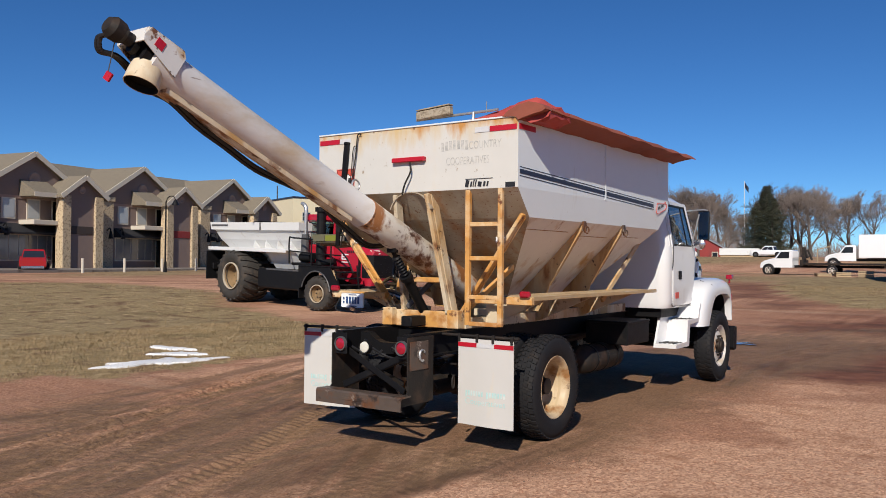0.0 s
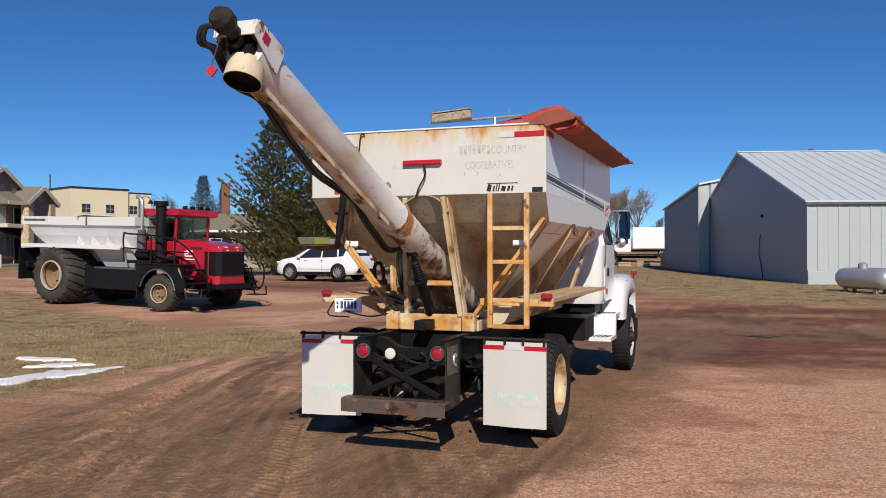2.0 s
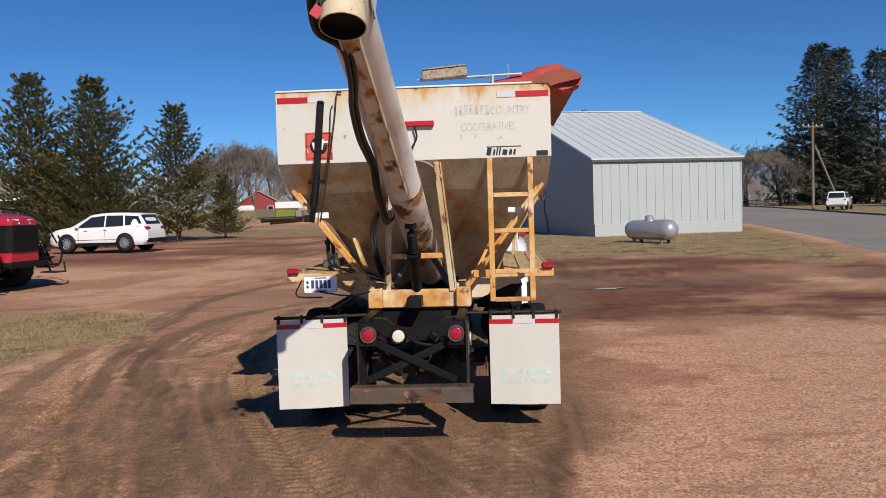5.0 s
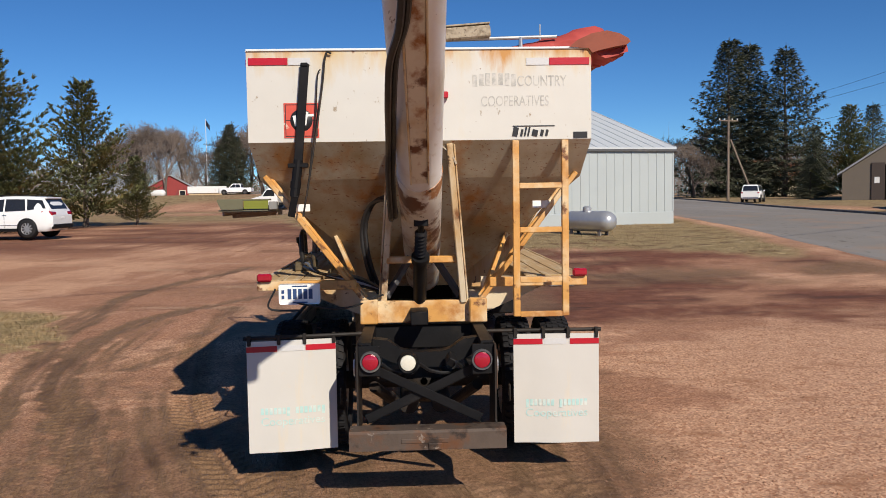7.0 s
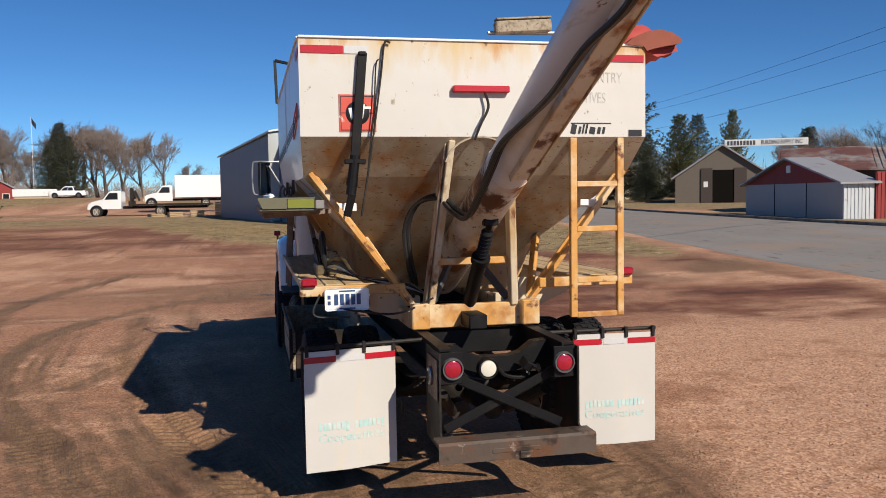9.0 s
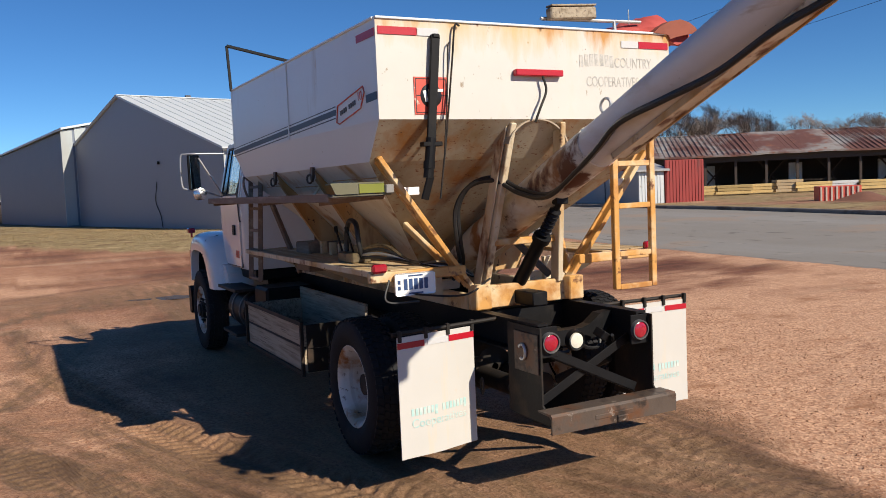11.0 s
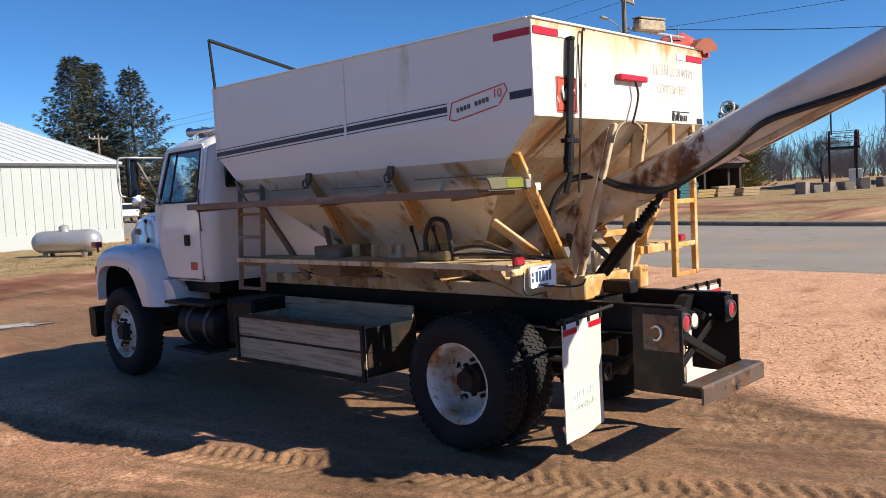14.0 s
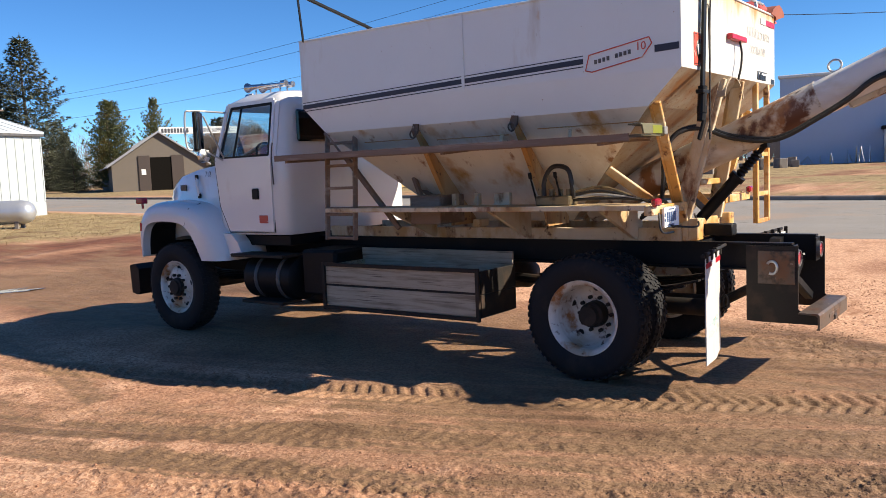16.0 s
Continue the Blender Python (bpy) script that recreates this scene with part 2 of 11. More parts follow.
M_DECKWOOD = surf("worn_plank_deck", (0.45, 0.31, 0.16), 0.75, grain=(5, 0.2), layers=[((0.55, 0.46, 0.32), 4, 0.5, 0.68, (8, 0.4, 8)), ((0.20, 0.11, 0.05), 3, 0.58, 0.72, (3, 0.5, 3))], bump=(40, 0.2))
M_RAILWOOD = surf("stained_brown_rail", (0.20, 0.135, 0.10), 0.7, grain=(5, 0.2), layers=[((0.33, 0.27, 0.22), 3, 0.52, 0.7, (4, 0.5, 4))], bump=(30, 0.12))
M_HOSE = surf("black_hydraulic_hose", (0.014, 0.014, 0.015), 0.45, grain=(20, 0.3), bump=(60, 0.06))
M_BRASS = surf("greasy_valve_metal", (0.22, 0.17, 0.10), 0.4, 0.6, grain=(12, 0.3), layers=[((0.05, 0.04, 0.03), 9, 0.5, 0.65, ONE)], bump=(40, 0.1))
M_GLASS = glass_mat("cab_glass", (0.90, 0.94, 0.94))
M_DKGLASS = glass_mat("tinted_glass", (0.06, 0.07, 0.075))
# base colour lowered to stand for a reflection of the dark truck
M_MIRROR = surf("mirror_glass", (0.30, 0.32, 0.34), 0.04, 1.0, grain=(2, 0.01), bump=(1, 0.0))
M_INNER = surf("cab_interior", (0.06, 0.06, 0.065), 0.8)
M_INK = surf("black_vinyl", (0.018, 0.018, 0.02), 0.4, bump=(1, 0))
M_NAVY = surf("navy_stripe_vinyl", (0.022, 0.025, 0.045), 0.4, grain=(20, 0.2), bump=(1, 0))
M_GHOST = surf("faded_grey_lettering", (0.38, 0.375, 0.35), 0.5, grain=(25, 0.25), layers=[((0.56, 0.54, 0.50), 18, 0.40, 0.58, ONE)], bump=(1, 0))
M_TEAL = surf("faded_teal_lettering", (0.40, 0.62, 0.60), 0.55, grain=(25, 0.2), layers=[((0.66, 0.68, 0.64), 14, 0.46, 0.66, ONE)], bump=(1, 0))
M_DECALRED = surf("faded_red_decal", (0.62, 0.09, 0.06), 0.45, grain=(12, 0.15), layers=[((0.72, 0.55, 0.45), 14, 0.62, 0.68, ONE)], bump=(1, 0))
M_PLATE = surf("licence_plate_white", (0.84, 0.84, 0.82), 0.35, grain=(12, 0.06), bump=(30, 0.05))
M_PLATEBLUE = surf("plate_blue_print", (0.03, 0.07, 0.18), 0.4, bump=(1, 0))
M_GREYW0 = surf("weathered_zinc", (0.26, 0.255, 0.245), 0.55, 0.2, grain=(10, 0.2), bump=(30, 0.06))
M_LIME = surf("lime_reflective_tape", (0.19, 0.21, 0.030), 0.4, bump=(20, 0.05))
M_OLIVE = surf("dull_olive_paint", (0.13, 0.125, 0.075), 0.6, grain=(6, 0.2), layers=[((0.07, 0.06, 0.045), 5, 0.5, 0.7, ONE)], bump=(30, 0.08))


# ---- mesh helpers ----
def part(name, bm, material, parent, label="", smooth=False):
    me = bpy.data.meshes.new(name)
    bmesh.ops.recalc_face_normals(bm, faces=bm.faces)
    if smooth:
        for f in bm.faces:
            f.smooth = True
        for e in bm.edges:
            if len(e.link_faces) == 2 and e.calc_face_angle(0) > 0.7:
                e.smooth = False
    bm.to_mesh(me)
    bm.free()
    ms = material if isinstance(material, (list, tuple)) else [material]
    for m in ms:
        me.materials.append(m)
    ob = new(name, me)
    if parent is not None:
        ob.parent = parent
    if label:
        ob["label"] = label
    return ob


def thing(name, label, category, group="", m=None, kind=""):
    ob = new(name)
    ob.empty_display_size = 0.2
    if m is not None:
        ob.matrix_basis = m
    return tagged(ob, label, category, group, kind)


def bm_new():
    return bmesh.new()


def box(bm, c, s, rot=None, bev=0.0, mi=0):
    """A box with centre c and sizes s, turned by the matrix rot."""
    m = Matrix.Translation(c) @ (rot if rot is not None else Matrix.Identity(4)) @ Matrix.Diagonal((*s, 1))
    r = bmesh.ops.create_cube(bm, size=1, matrix=m)
    if bev:
        es = list({e for v in r["verts"] for e in v.link_edges})
        q = bmesh.ops.bevel(bm, geom=es, offset=bev, segments=1, affect="EDGES", profile=0.5)
        fs = q["faces"]
    if mi:
        for v in r["verts"]:
            if v.is_valid:
                for f in v.link_faces:
                    f.material_index = mi
    return bm


def bx(bm, x0, x1, y0, y1, z0, z1, bev=0.0, mi=0):
    return box(bm, ((x0 + x1) / 2, (y0 + y1) / 2, (z0 + z1) / 2), (abs(x1 - x0), abs(y1 - y0), abs(z1 - z0)), None, bev, mi)


def along(a, b, up=(0, 0, 1)):
    """A frame at a whose y runs to b."""
    a, b = Vector(a), Vector(b)
    y = (b - a).normalized()
    x = y.cross(Vector(up))
    if x.length < 1e-4:
        x = y.cross(Vector((1, 0, 0)))
    x.normalize()
    z = x.cross(y)
    m = Matrix((x, y, z)).transposed().to_4x4()
    m.translation = a
    return m


def beam(bm, a, b, w, h, bev=0.004, up=(0, 0, 1), mi=0):
    a, b = Vector(a), Vector(b)
    m = along(a, b, up)
    d = (b - a).length
    m.translation = (a + b) / 2
    return box(bm, m.translation, (w, d, h), m.to_3x3().to_4x4(), bev, mi)


def rod(bm, a, b, r, n=12, r2=None, caps=True):
    a, b = Vector(a), Vector(b)
    m = along(a, b)
    m.translation = (a + b) / 2
    rot = m @ Matrix.Rotation(radians(-90), 4, "X")
    bmesh.ops.create_cone(bm, cap_ends=caps, cap_tris=False, segments=n, radius1=r, radius2=r if r2 is None else r2, depth=(b - a).length, matrix=rot)
    return bm


def pipe(bm, pts, r, n=8, cyc=False):
    """A tube of radius r along pts (a function of nothing, smoothed beforehand)."""
    pts = [Vector(p) for p in pts]
    rings = []
    k = len(pts)
    ref = None
    for i, p in enumerate(pts):
        t = ((pts[(i + 1) % k] if (cyc or i < k - 1) else p) - (pts[i - 1] if (cyc or i > 0) else p)).normalized()
        if ref is None:
            ref = t.orthogonal().normalized()
        ref = (ref - t * ref.dot(t)).normalized()
        bi = t.cross(ref)
        rr = r[i] if isinstance(r, (list, tuple)) else r
        rings.append([bm.verts.new(p + (ref * math.cos(2 * math.pi * j / n) + bi * math.sin(2 * math.pi * j / n)) * rr) for j in range(n)])
    for i in range(k if cyc else k - 1):
        A, B = rings[i], rings[(i + 1) % k]
        for j in range(n):
            bm.faces.new((A[j], A[(j + 1) % n], B[(j + 1) % n], B[j]))
    if not cyc:
        bm.faces.new(rings[0])
        bm.faces.new(rings[-1])
    return bm


def curve(pts, n=8):
    """A Catmull-Rom line through pts, n steps a stretch."""
    P = [Vector(p) for p in pts]
    P = [2 * P[0] - P[1]] + P + [2 * P[-1] - P[-2]]
    out = []
    for i in range(1, len(P) - 2):
        for k in range(n):
            t = k / n
            a, b, c, d = P[i - 1], P[i], P[i + 1], P[i + 2]
            out.append(0.5 * ((2 * b) + (c - a) * t + (2 * a - 5 * b + 4 * c - d) * t * t + (3 * b - a - 3 * c + d) * t ** 3))
    return out + [P[-2]]


def prism(bm, poly, a, thick, axis="x", mi=0):
    """A polygon of (u, v) pairs pushed from a to a + thick along axis; u, v are the other two axes in order."""
    def at(u, v, w):
        return {"x": (w, u, v), "y": (u, w, v), "z": (u, v, w)}[axis]
    A = [bm.verts.new(at(u, v, a)) for u, v in poly]
    B = [bm.verts.new(at(u, v, a + thick)) for u, v in poly]
    fs = [bm.faces.new(A), bm.faces.new(B)]
    k = len(poly)
    for i in range(k):
        fs.append(bm.faces.new((A[i], A[(i + 1) % k], B[(i + 1) % k], B[i])))
    for f in fs:
        f.material_index = mi
    return bm


def slab(bm, corners, t):
    """A plate of thickness t behind the polygon given by 3D corners."""
    P = [Vector(c) for c in corners]
    nrm = (P[1] - P[0]).cross(P[2] - P[0]).normalized() * t
    A = [bm.verts.new(p) for p in P]
    B = [bm.verts.new(p - nrm) for p in P]
    bm.faces.new(A)
    bm.faces.new(B)
    k = len(P)
    for i in range(k):
        bm.faces.new((A[i], A[(i + 1) % k], B[(i + 1) % k], B[i]))
    return bm


def lathe(bm, prof, n=32, axis="x", c=(0, 0, 0), closed=False, mi=0):
    """Turns the profile of (along, radius) pairs round an axis through c."""
    c = Vector(c)
    rings = []
    for w, r in prof:
        ring = []
        for j in range(n):
            a = 2 * math.pi * j / n
            u, v = r * math.cos(a), r * math.sin(a)
            ring.append(bm.verts.new(c + Vector({"x": (w, u, v), "y": (u, w, v), "z": (u, v, w)}[axis])))
        rings.append(ring)
    k = len(prof)
    for i in range(k if closed else k - 1):
        A, B = rings[i], rings[(i + 1) % k]
        for j in range(n):
            f = bm.faces.new((A[j], A[(j + 1) % n], B[(j + 1) % n], B[j]))
            f.material_index = mi
            f.smooth = True
    return bm


def loft(bm, rings, caps=True, mi=0):
    V = [[bm.verts.new(p) for p in r] for r in rings]
    k = len(V[0])
    for A, B in zip(V, V[1:]):
        for j in range(k):
            bm.faces.new((A[j], A[(j + 1) % k], B[(j + 1) % k], B[j])).material_index = mi
    if caps:
        bm.faces.new(V[0]).material_index = mi
        bm.faces.new(V[-1]).material_index = mi
    return bm


def words(name, text, size, m, material, parent, label="", sx=1.0, ext=0.001, shear=0.0):
    """Lettering in the built-in font, as a mesh."""
    cu = bpy.data.curves.new(name, "FONT")
    cu.body, cu.size, cu.extrude, cu.align_x, cu.align_y, cu.shear = text, size, ext, "CENTER", "CENTER", shear
    tmp = bpy.data.objects.new(name + "_curve", cu)
    scene.collection.objects.link(tmp)
    dg = bpy.context.evaluated_depsgraph_get()
    me = bpy.data.meshes.new_from_object(tmp.evaluated_get(dg))
    bpy.data.objects.remove(tmp)
    me.transform(m @ Matrix.Diagonal((sx, 1, 1, 1)))
    me.materials.clear()
    me.materials.append(material)
    ob = new(name, me)
    ob.parent = parent
    if label:
        ob["label"] = label
    return ob


def facing(x, y, z, rz=0.0):
    """A pose on an upright face: text x to the viewer's right for a face that looks to -y, turned rz degrees."""
    return pose(x, y, z, 90, 0, rz)


# ---- ground ----
def smooth01(a, b, v):
    u = np.clip((v - a) / (b - a), 0, 1)
    return u * u * (3 - 2 * u)


def vnoise(x, y, seed=0):
    xi, yi = np.floor(x), np.floor(y)
    fx, fy = x - xi, y - yi
    fx, fy = fx * fx * (3 - 2 * fx), fy * fy * (3 - 2 * fy)

    def h(a, b):
        s = np.sin(a * 127.1 + b * 311.7 + seed * 74.7) * 43758.5453
        return s - np.floor(s)
    return (h(xi, yi) * (1 - fx) + h(xi + 1, yi) * fx) * (1 - fy) + (h(xi, yi + 1) * (1 - fx) + h(xi + 1, yi + 1) * fx) * fy


def fbm(x, y, seed=0, o=4):
    s, a, t = 0, 0.5, 0
    for k in range(o):
        s, t = s + a * vnoise(x * 2 ** k, y * 2 ** k, seed + k), t + a
        a *= 0.5
    return s / t


def base_z(x, y):
    r = np.hypot(x, y)
    bank = 1.75 * smooth01(88, 122, y) * smooth01(-6, -22, x)
    return 0.45 * smooth01(13, 36, r) + 0.55 * smooth01(34, 140, r) + bank


def inside(poly, x, y):
    """Signed distance to a polygon, positive inside."""
    ins = np.zeros(np.shape(x), bool)
    d = np.full(np.shape(x), 1e9)
    k = len(poly)
    for i in range(k):
        (x0, y0), (x1, y1) = poly[i], poly[(i + 1) % k]
        c = ((y0 > y) != (y1 > y)) & (x < (x1 - x0) * (y - y0) / ((y1 - y0) or 1e-9) + x0)
        ins ^= c
        dx, dy = x1 - x0, y1 - y0
        t = np.clip(((x - x0) * dx + (y - y0) * dy) / (dx * dx + dy * dy), 0, 1)
        d = np.minimum(d, np.hypot(x - x0 - t * dx, y - y0 - t * dy))
    return np.where(ins, d, -d)


def to_line(pts, x, y):
    d = np.full(np.shape(x), 1e9)
    for (x0, y0), (x1, y1) in zip(pts, pts[1:]):
        dx, dy = x1 - x0, y1 - y0
        t = np.clip(((x - x0) * dx + (y - y0) * dy) / (dx * dx + dy * dy), 0, 1)
        d = np.minimum(d, np.hypot(x - x0 - t * dx, y - y0 - t * dy))
    return d


LAWN = [(-7.2, -1.2), (-6.2, 0.8), (-6.5, 2.7), (-6.0, 5), (-5.8, 6.4), (-6.8, 8.8), (-8.7, 10), (-11, 9.6), (-14, 11), (-18, 12.5), (-23, 16.5), (-33, 18), (-38, 15), (-60, 10), (-60, -40), (-12, -8)]
BARN_LAWN = [(-12, 62), (-7, 40), (-3, 29), (0.5, 24.5), (4, 22.3), (8, 20.8), (11, 17.8), (12.0, 20), (14.5, 36), (19, 64), (8, 64), (-6, 78)]
ROAD_MID = [(17.2, -200), (17.3, 0), (18.3, 18), (21.6, 44), (27, 84), (36, 140), (60, 300)]
ROAD_HALF = 5.9
RUTS = [[(-0.4, -4.2), (-1.3, -2.4), (-2.36, -0.25), (-3.17, 1.41), (-4.15, 3.4), (-4.75, 5.97), (-4.7, 8.3), (-3.6, 11), (0, 15)],
        [(-1.3, -4.6), (-2.15, -2.7), (-3.1, -0.6), (-3.9, 1.3), (-4.9, 4.6), (-5.6, 6.8), (-5.75, 8.3), (-6.3, 12.5), (-5, 18)],
        [(-3.6, 9.6), (-3.3, 6.3), (-2.9, 4.4), (-2.46, 2.61), (-1.95, 1.2), (-1.2, -0.4), (-0.5, -1.8), (0.3, -3.6)],
        [(-0.98, -12), (-0.98, 0.9)], [(0.98, -12), (0.98, 0.9)],
        [(-1.1, 6), (-1.1, 9), (-0.2, 15), (4, 21)], [(1.05, 6), (1.0, 9), (2.0, 14), (6, 19)],
        [(1.9, -4.5), (1.2, -2.4), (0.2, -0.6)], [(-2.4, -6), (-3.2, -2.34), (-3.75, 0.9), (-4.6, 3.2), (-5.3, 5.6)],
        [(-3.0, 10.4), (-2.7, 8.0), (-3.1, 6.0), (-3.6, 4.2)],
        [(-4.2, -1.5), (-4.65, 0.43), (-4.95, 1.6), (-5.5, 3.7), (-5.9, 6.5), (-6.2, 10.1)], [(-2.3, -1.5), (-2.7, -0.3), (-3.4, 2.0), (-4.05, 4.3), (-4.45, 8.0)]]
TREADS = [0.8, 0.8, 1.0, 0.9, 1.0, 0.8, 0.8, 0.9, 0.4, 0.6, 0.9, 0.9]


def smooth_line(pts):
    return [(p.x, p.y) for p in curve([(x, y, 0) for x, y in pts], 4)]


TRACKS = [smooth_line(t) for t in RUTS]
CLODS = [smooth_line(t) for t in ([(-1.2, -3.9), (-1.9, -2.5), (-2.39, -1.54), (-2.72, -0.87), (-3.4, 0.09), (-4.1, 1.4)], [(-2.2, -3.6), (-2.75, -2.0), (-3.35, -0.6), (-4.1, 0.9), (-4.9, 3.2)])]


def along_line(pts, x, y):
    """Signed distance to a line, and the length along it."""
    best = np.full(np.shape(x), 1e9)
    sd, sl = np.zeros(np.shape(x)), np.zeros(np.shape(x))
    run = 0.0
    for (x0, y0), (x1, y1) in zip(pts, pts[1:]):
        dx, dy = x1 - x0, y1 - y0
        L = math.hypot(dx, dy)
        t = np.clip(((x - x0) * dx + (y - y0) * dy) / (L * L), 0, 1)
        ex, ey = x - x0 - t * dx, y - y0 - t * dy
        d = np.hypot(ex, ey)
        m = d < best
        best = np.where(m, d, best)
        sd = np.where(m, (ex * dy - ey * dx) / L, sd)
        sl = np.where(m, run + t * L, sl)
        run += L
    return best, sd, sl


def lots(x, y):
    """Shares of lawn, wet track, pale gravel and road at a place."""
    wob = (fbm(x * 0.9, y * 0.9, 3) - 0.5)
    fine = (fbm(x * 4.0, y * 4.0, 11) - 0.5)
    lawn = np.maximum(inside(LAWN, x, y), inside(BARN_LAWN, x, y))
    lawn = smooth01(-0.35, 0.35, lawn + wob * 1.6 + fine * 1.0)
    r = np.hypot(x, y)
    dr = to_line(ROAD_MID, x, y)
    over = (x > 17) & (dr > ROAD_HALF)
    far = smooth01(0.42, 0.52, fbm(x * 0.05, y * 0.05, 8) + 0.12 * fine) * smooth01(45, 60, r)
    verge = np.where(over, smooth01(0.40, 0.52, fbm(x * 0.12, y * 0.12, 21) + 0.2 * fine + 0.06 * smooth01(8, 2, dr - ROAD_HALF)), 0.0)
    lawn = np.maximum(lawn, np.maximum(far * 0.9, verge))
    right = 1.75 + 0.55 * np.minimum(y, 0) + 0.035 * np.maximum(y - 4, 0) ** 1.6
    left = np.where(y < 0, -2.6 + 0.5 * y, -2.6 + 0.12 * y)
    wet = smooth01(0.5, -0.5, x - right + wob * 0.9 + fine * 0.5) * smooth01(-0.6, 0.6, x - left + wob * 1.2)
    wet = wet * smooth01(20, 12, y) * 0.8
    # trodden ochre mud beside the rear wheels, thinning out over the gravel
    trod = smooth01(-6.4, -3.6, x + wob * 2.0) * smooth01(-0.8, -1.6, x) * smooth01(-5.4, -3.6, y + wob * 1.5) * smooth01(4.5, 1.5, y + wob * 2)
    wet = np.maximum(wet, trod * (0.34 + 0.50 * smooth01(0.38, 0.62, fbm(x * 1.3, y * 1.3, 52) + 0.25 * fine)))
    streak = np.zeros(np.shape(x))
    for k, tr in enumerate(TRACKS):
        d, sd, sl = along_line(tr, x, y)
        # thin lines of mud and grit drawn out along the wheels' way
        lines = vnoise(sd * 13 + 7.3 * k, sl * 0.55, 70 + k) - 0.5
        streak = streak + lines * smooth01(1.0, 0.35, d)
        wet = np.maximum(wet, smooth01(0.29 if k in (0, 1, 10, 11) else 0.40, 0.14, d + fine * 0.30 + wob * 0.15) * (0.95, 0.9, 0.6, 0.8, 0.8, 0.75, 0.75, 0.5, 0.55, 0.55, 0.6, 0.55)[k])
    band = smooth01(2.2, 0.8, np.abs(y - 13.5 - 0.10 * x + wob * 3)) * smooth01(-8, 0, x) * smooth01(0.35, 0.6, fbm(x * 0.35, y * 0.7, 5) + 0.12)
    wet = np.maximum(wet, band * 0.85)
    wet = np.clip(wet + 0.55 * streak * smooth01(0.05, 0.5, wet) + 0.12 * streak, 0, 1)
    wet = np.maximum(wet * smooth01(0.3, 0.9, dr - ROAD_HALF), 0) * (1 - lawn)
    pale = smooth01(0.44, 0.60, fbm(x * 0.45, y * 0.45, 14) + fine * 0.25 + 0.22 * smooth01(0.5, 3.0, x) * smooth01(10, 3, y)) * (1 - wet) * (1 - lawn)
    edge = smooth01(1.1, 0.3, np.abs(dr - ROAD_HALF - 0.3 + wob * 0.8))
    pale, lawn = np.maximum(pale, edge), lawn * (1 - edge)
    # damp red soil between the gravel and the barn's grass, and the muddy way before the pines
    run = fbm(x * 0.26 + 0.05 * y, y * 0.50 - 0.09 * x, 33) + 0.30 * fine + 0.10 * wob
    moist = smooth01(4.8, 7.5, y + wob * 3.0) * smooth01(29, 20, y + wob * 3) * smooth01(-4.0, 1.0, x + wob * 2)
    moist = np.maximum(moist, 0.85 * smooth01(20, 25, y) * smooth01(56, 46, y) * smooth01(3, -4, x) * smooth01(-30, -20, x))
    moist = moist * smooth01(0.30, 0.58, run) * (1 - lawn) * (1 - 0.7 * edge)
    pale = pale * (1 - 0.8 * moist)
    return lawn, wet, pale, dr, moist


def surface_z(x, y):
    z = base_z(x, y)
    near = smooth01(45, 12, np.hypot(x, y + 2))
    z = z + near * ((fbm(x * 0.8, y * 0.8, 1) - 0.5) * 0.035 + (fbm(x * 5, y * 5, 2) - 0.5) * 0.016)
    for k, tr in enumerate(TRACKS):
        d, sd, sl = along_line(tr, x, y)
        worn = 0.45 + 0.9 * vnoise(x * 2.2, y * 2.2, 40 + k)
        z = z - near * (0.013 * np.exp(-(d / 0.16) ** 2) - 0.007 * np.exp(-((d - 0.30) / 0.08) ** 2)) * worn
        # prints of the tread blocks: slanted bars in two rows
        bars = np.sin(2 * math.pi * (sl / 0.125 + np.where(sd > 0, sd * 3.2, -sd * 3.2 + 0.5)))
        show = TREADS[k] * smooth01(0.30, 0.62, vnoise(x * 0.9, y * 0.9, 60 + k) * 0.6 + 0.35) * smooth01(0.24, 0.17, d) * smooth01(0.012, 0.03, np.abs(sd))
        z = z + near * (0.0090 if k == 2 else 0.0028) * show * np.clip(bars * 2.2, -1, 1)
    # crumbled ridges that the wheels left, drawn out along their way
    for k, line in enumerate(CLODS):
        d, sd, sl = along_line(line, x, y)
        show = smooth01(0.42, 0.12, d) * near
        z = z + show * 0.020 * (vnoise(sd * 15 + 3.1 * k, sl * 1.3, 81 + k) - 0.5)
        patch = smooth01(0.35, 0.6, vnoise(x * 1.7, y * 1.7, 84 + k) + 0.12)
        z = z + show * patch * (0.020 * (vnoise(x * 24, y * 24, 95) - 0.42) + 0.012 * (vnoise(x * 52, y * 52, 97) - 0.45))
    # churned mud behind the bumper and beside the rear wheels
    for cx, cy, r, h in ((1.05, -0.35, 0.5, 0.05), (0.6, -0.5, 0.35, 0.03), (-1.2, 0.3, 0.45, 0.035), (-2.2, -1.5, 0.7, 0.03), (-3.4, -1.4, 0.9, 0.035)):
        f = np.exp(-(((x - cx) / r) ** 2 + ((y - cy) / (r * 0.6)) ** 2))
        z = z + f * h * (fbm(x * 11, y * 11, 90, 3) - 0.35)
    return z


def axis_lines(lo, hi, step, reach, grow=1.13):
    a = list(np.arange(lo, hi + 1e-6, step))
    s = step
    v = hi
    while v < reach:
        s *= grow
        v += s
        a.append(v)
    s, v = step, lo
    while v > -reach:
        s *= grow
        v -= s
        a.insert(0, v)
    return np.array(a)


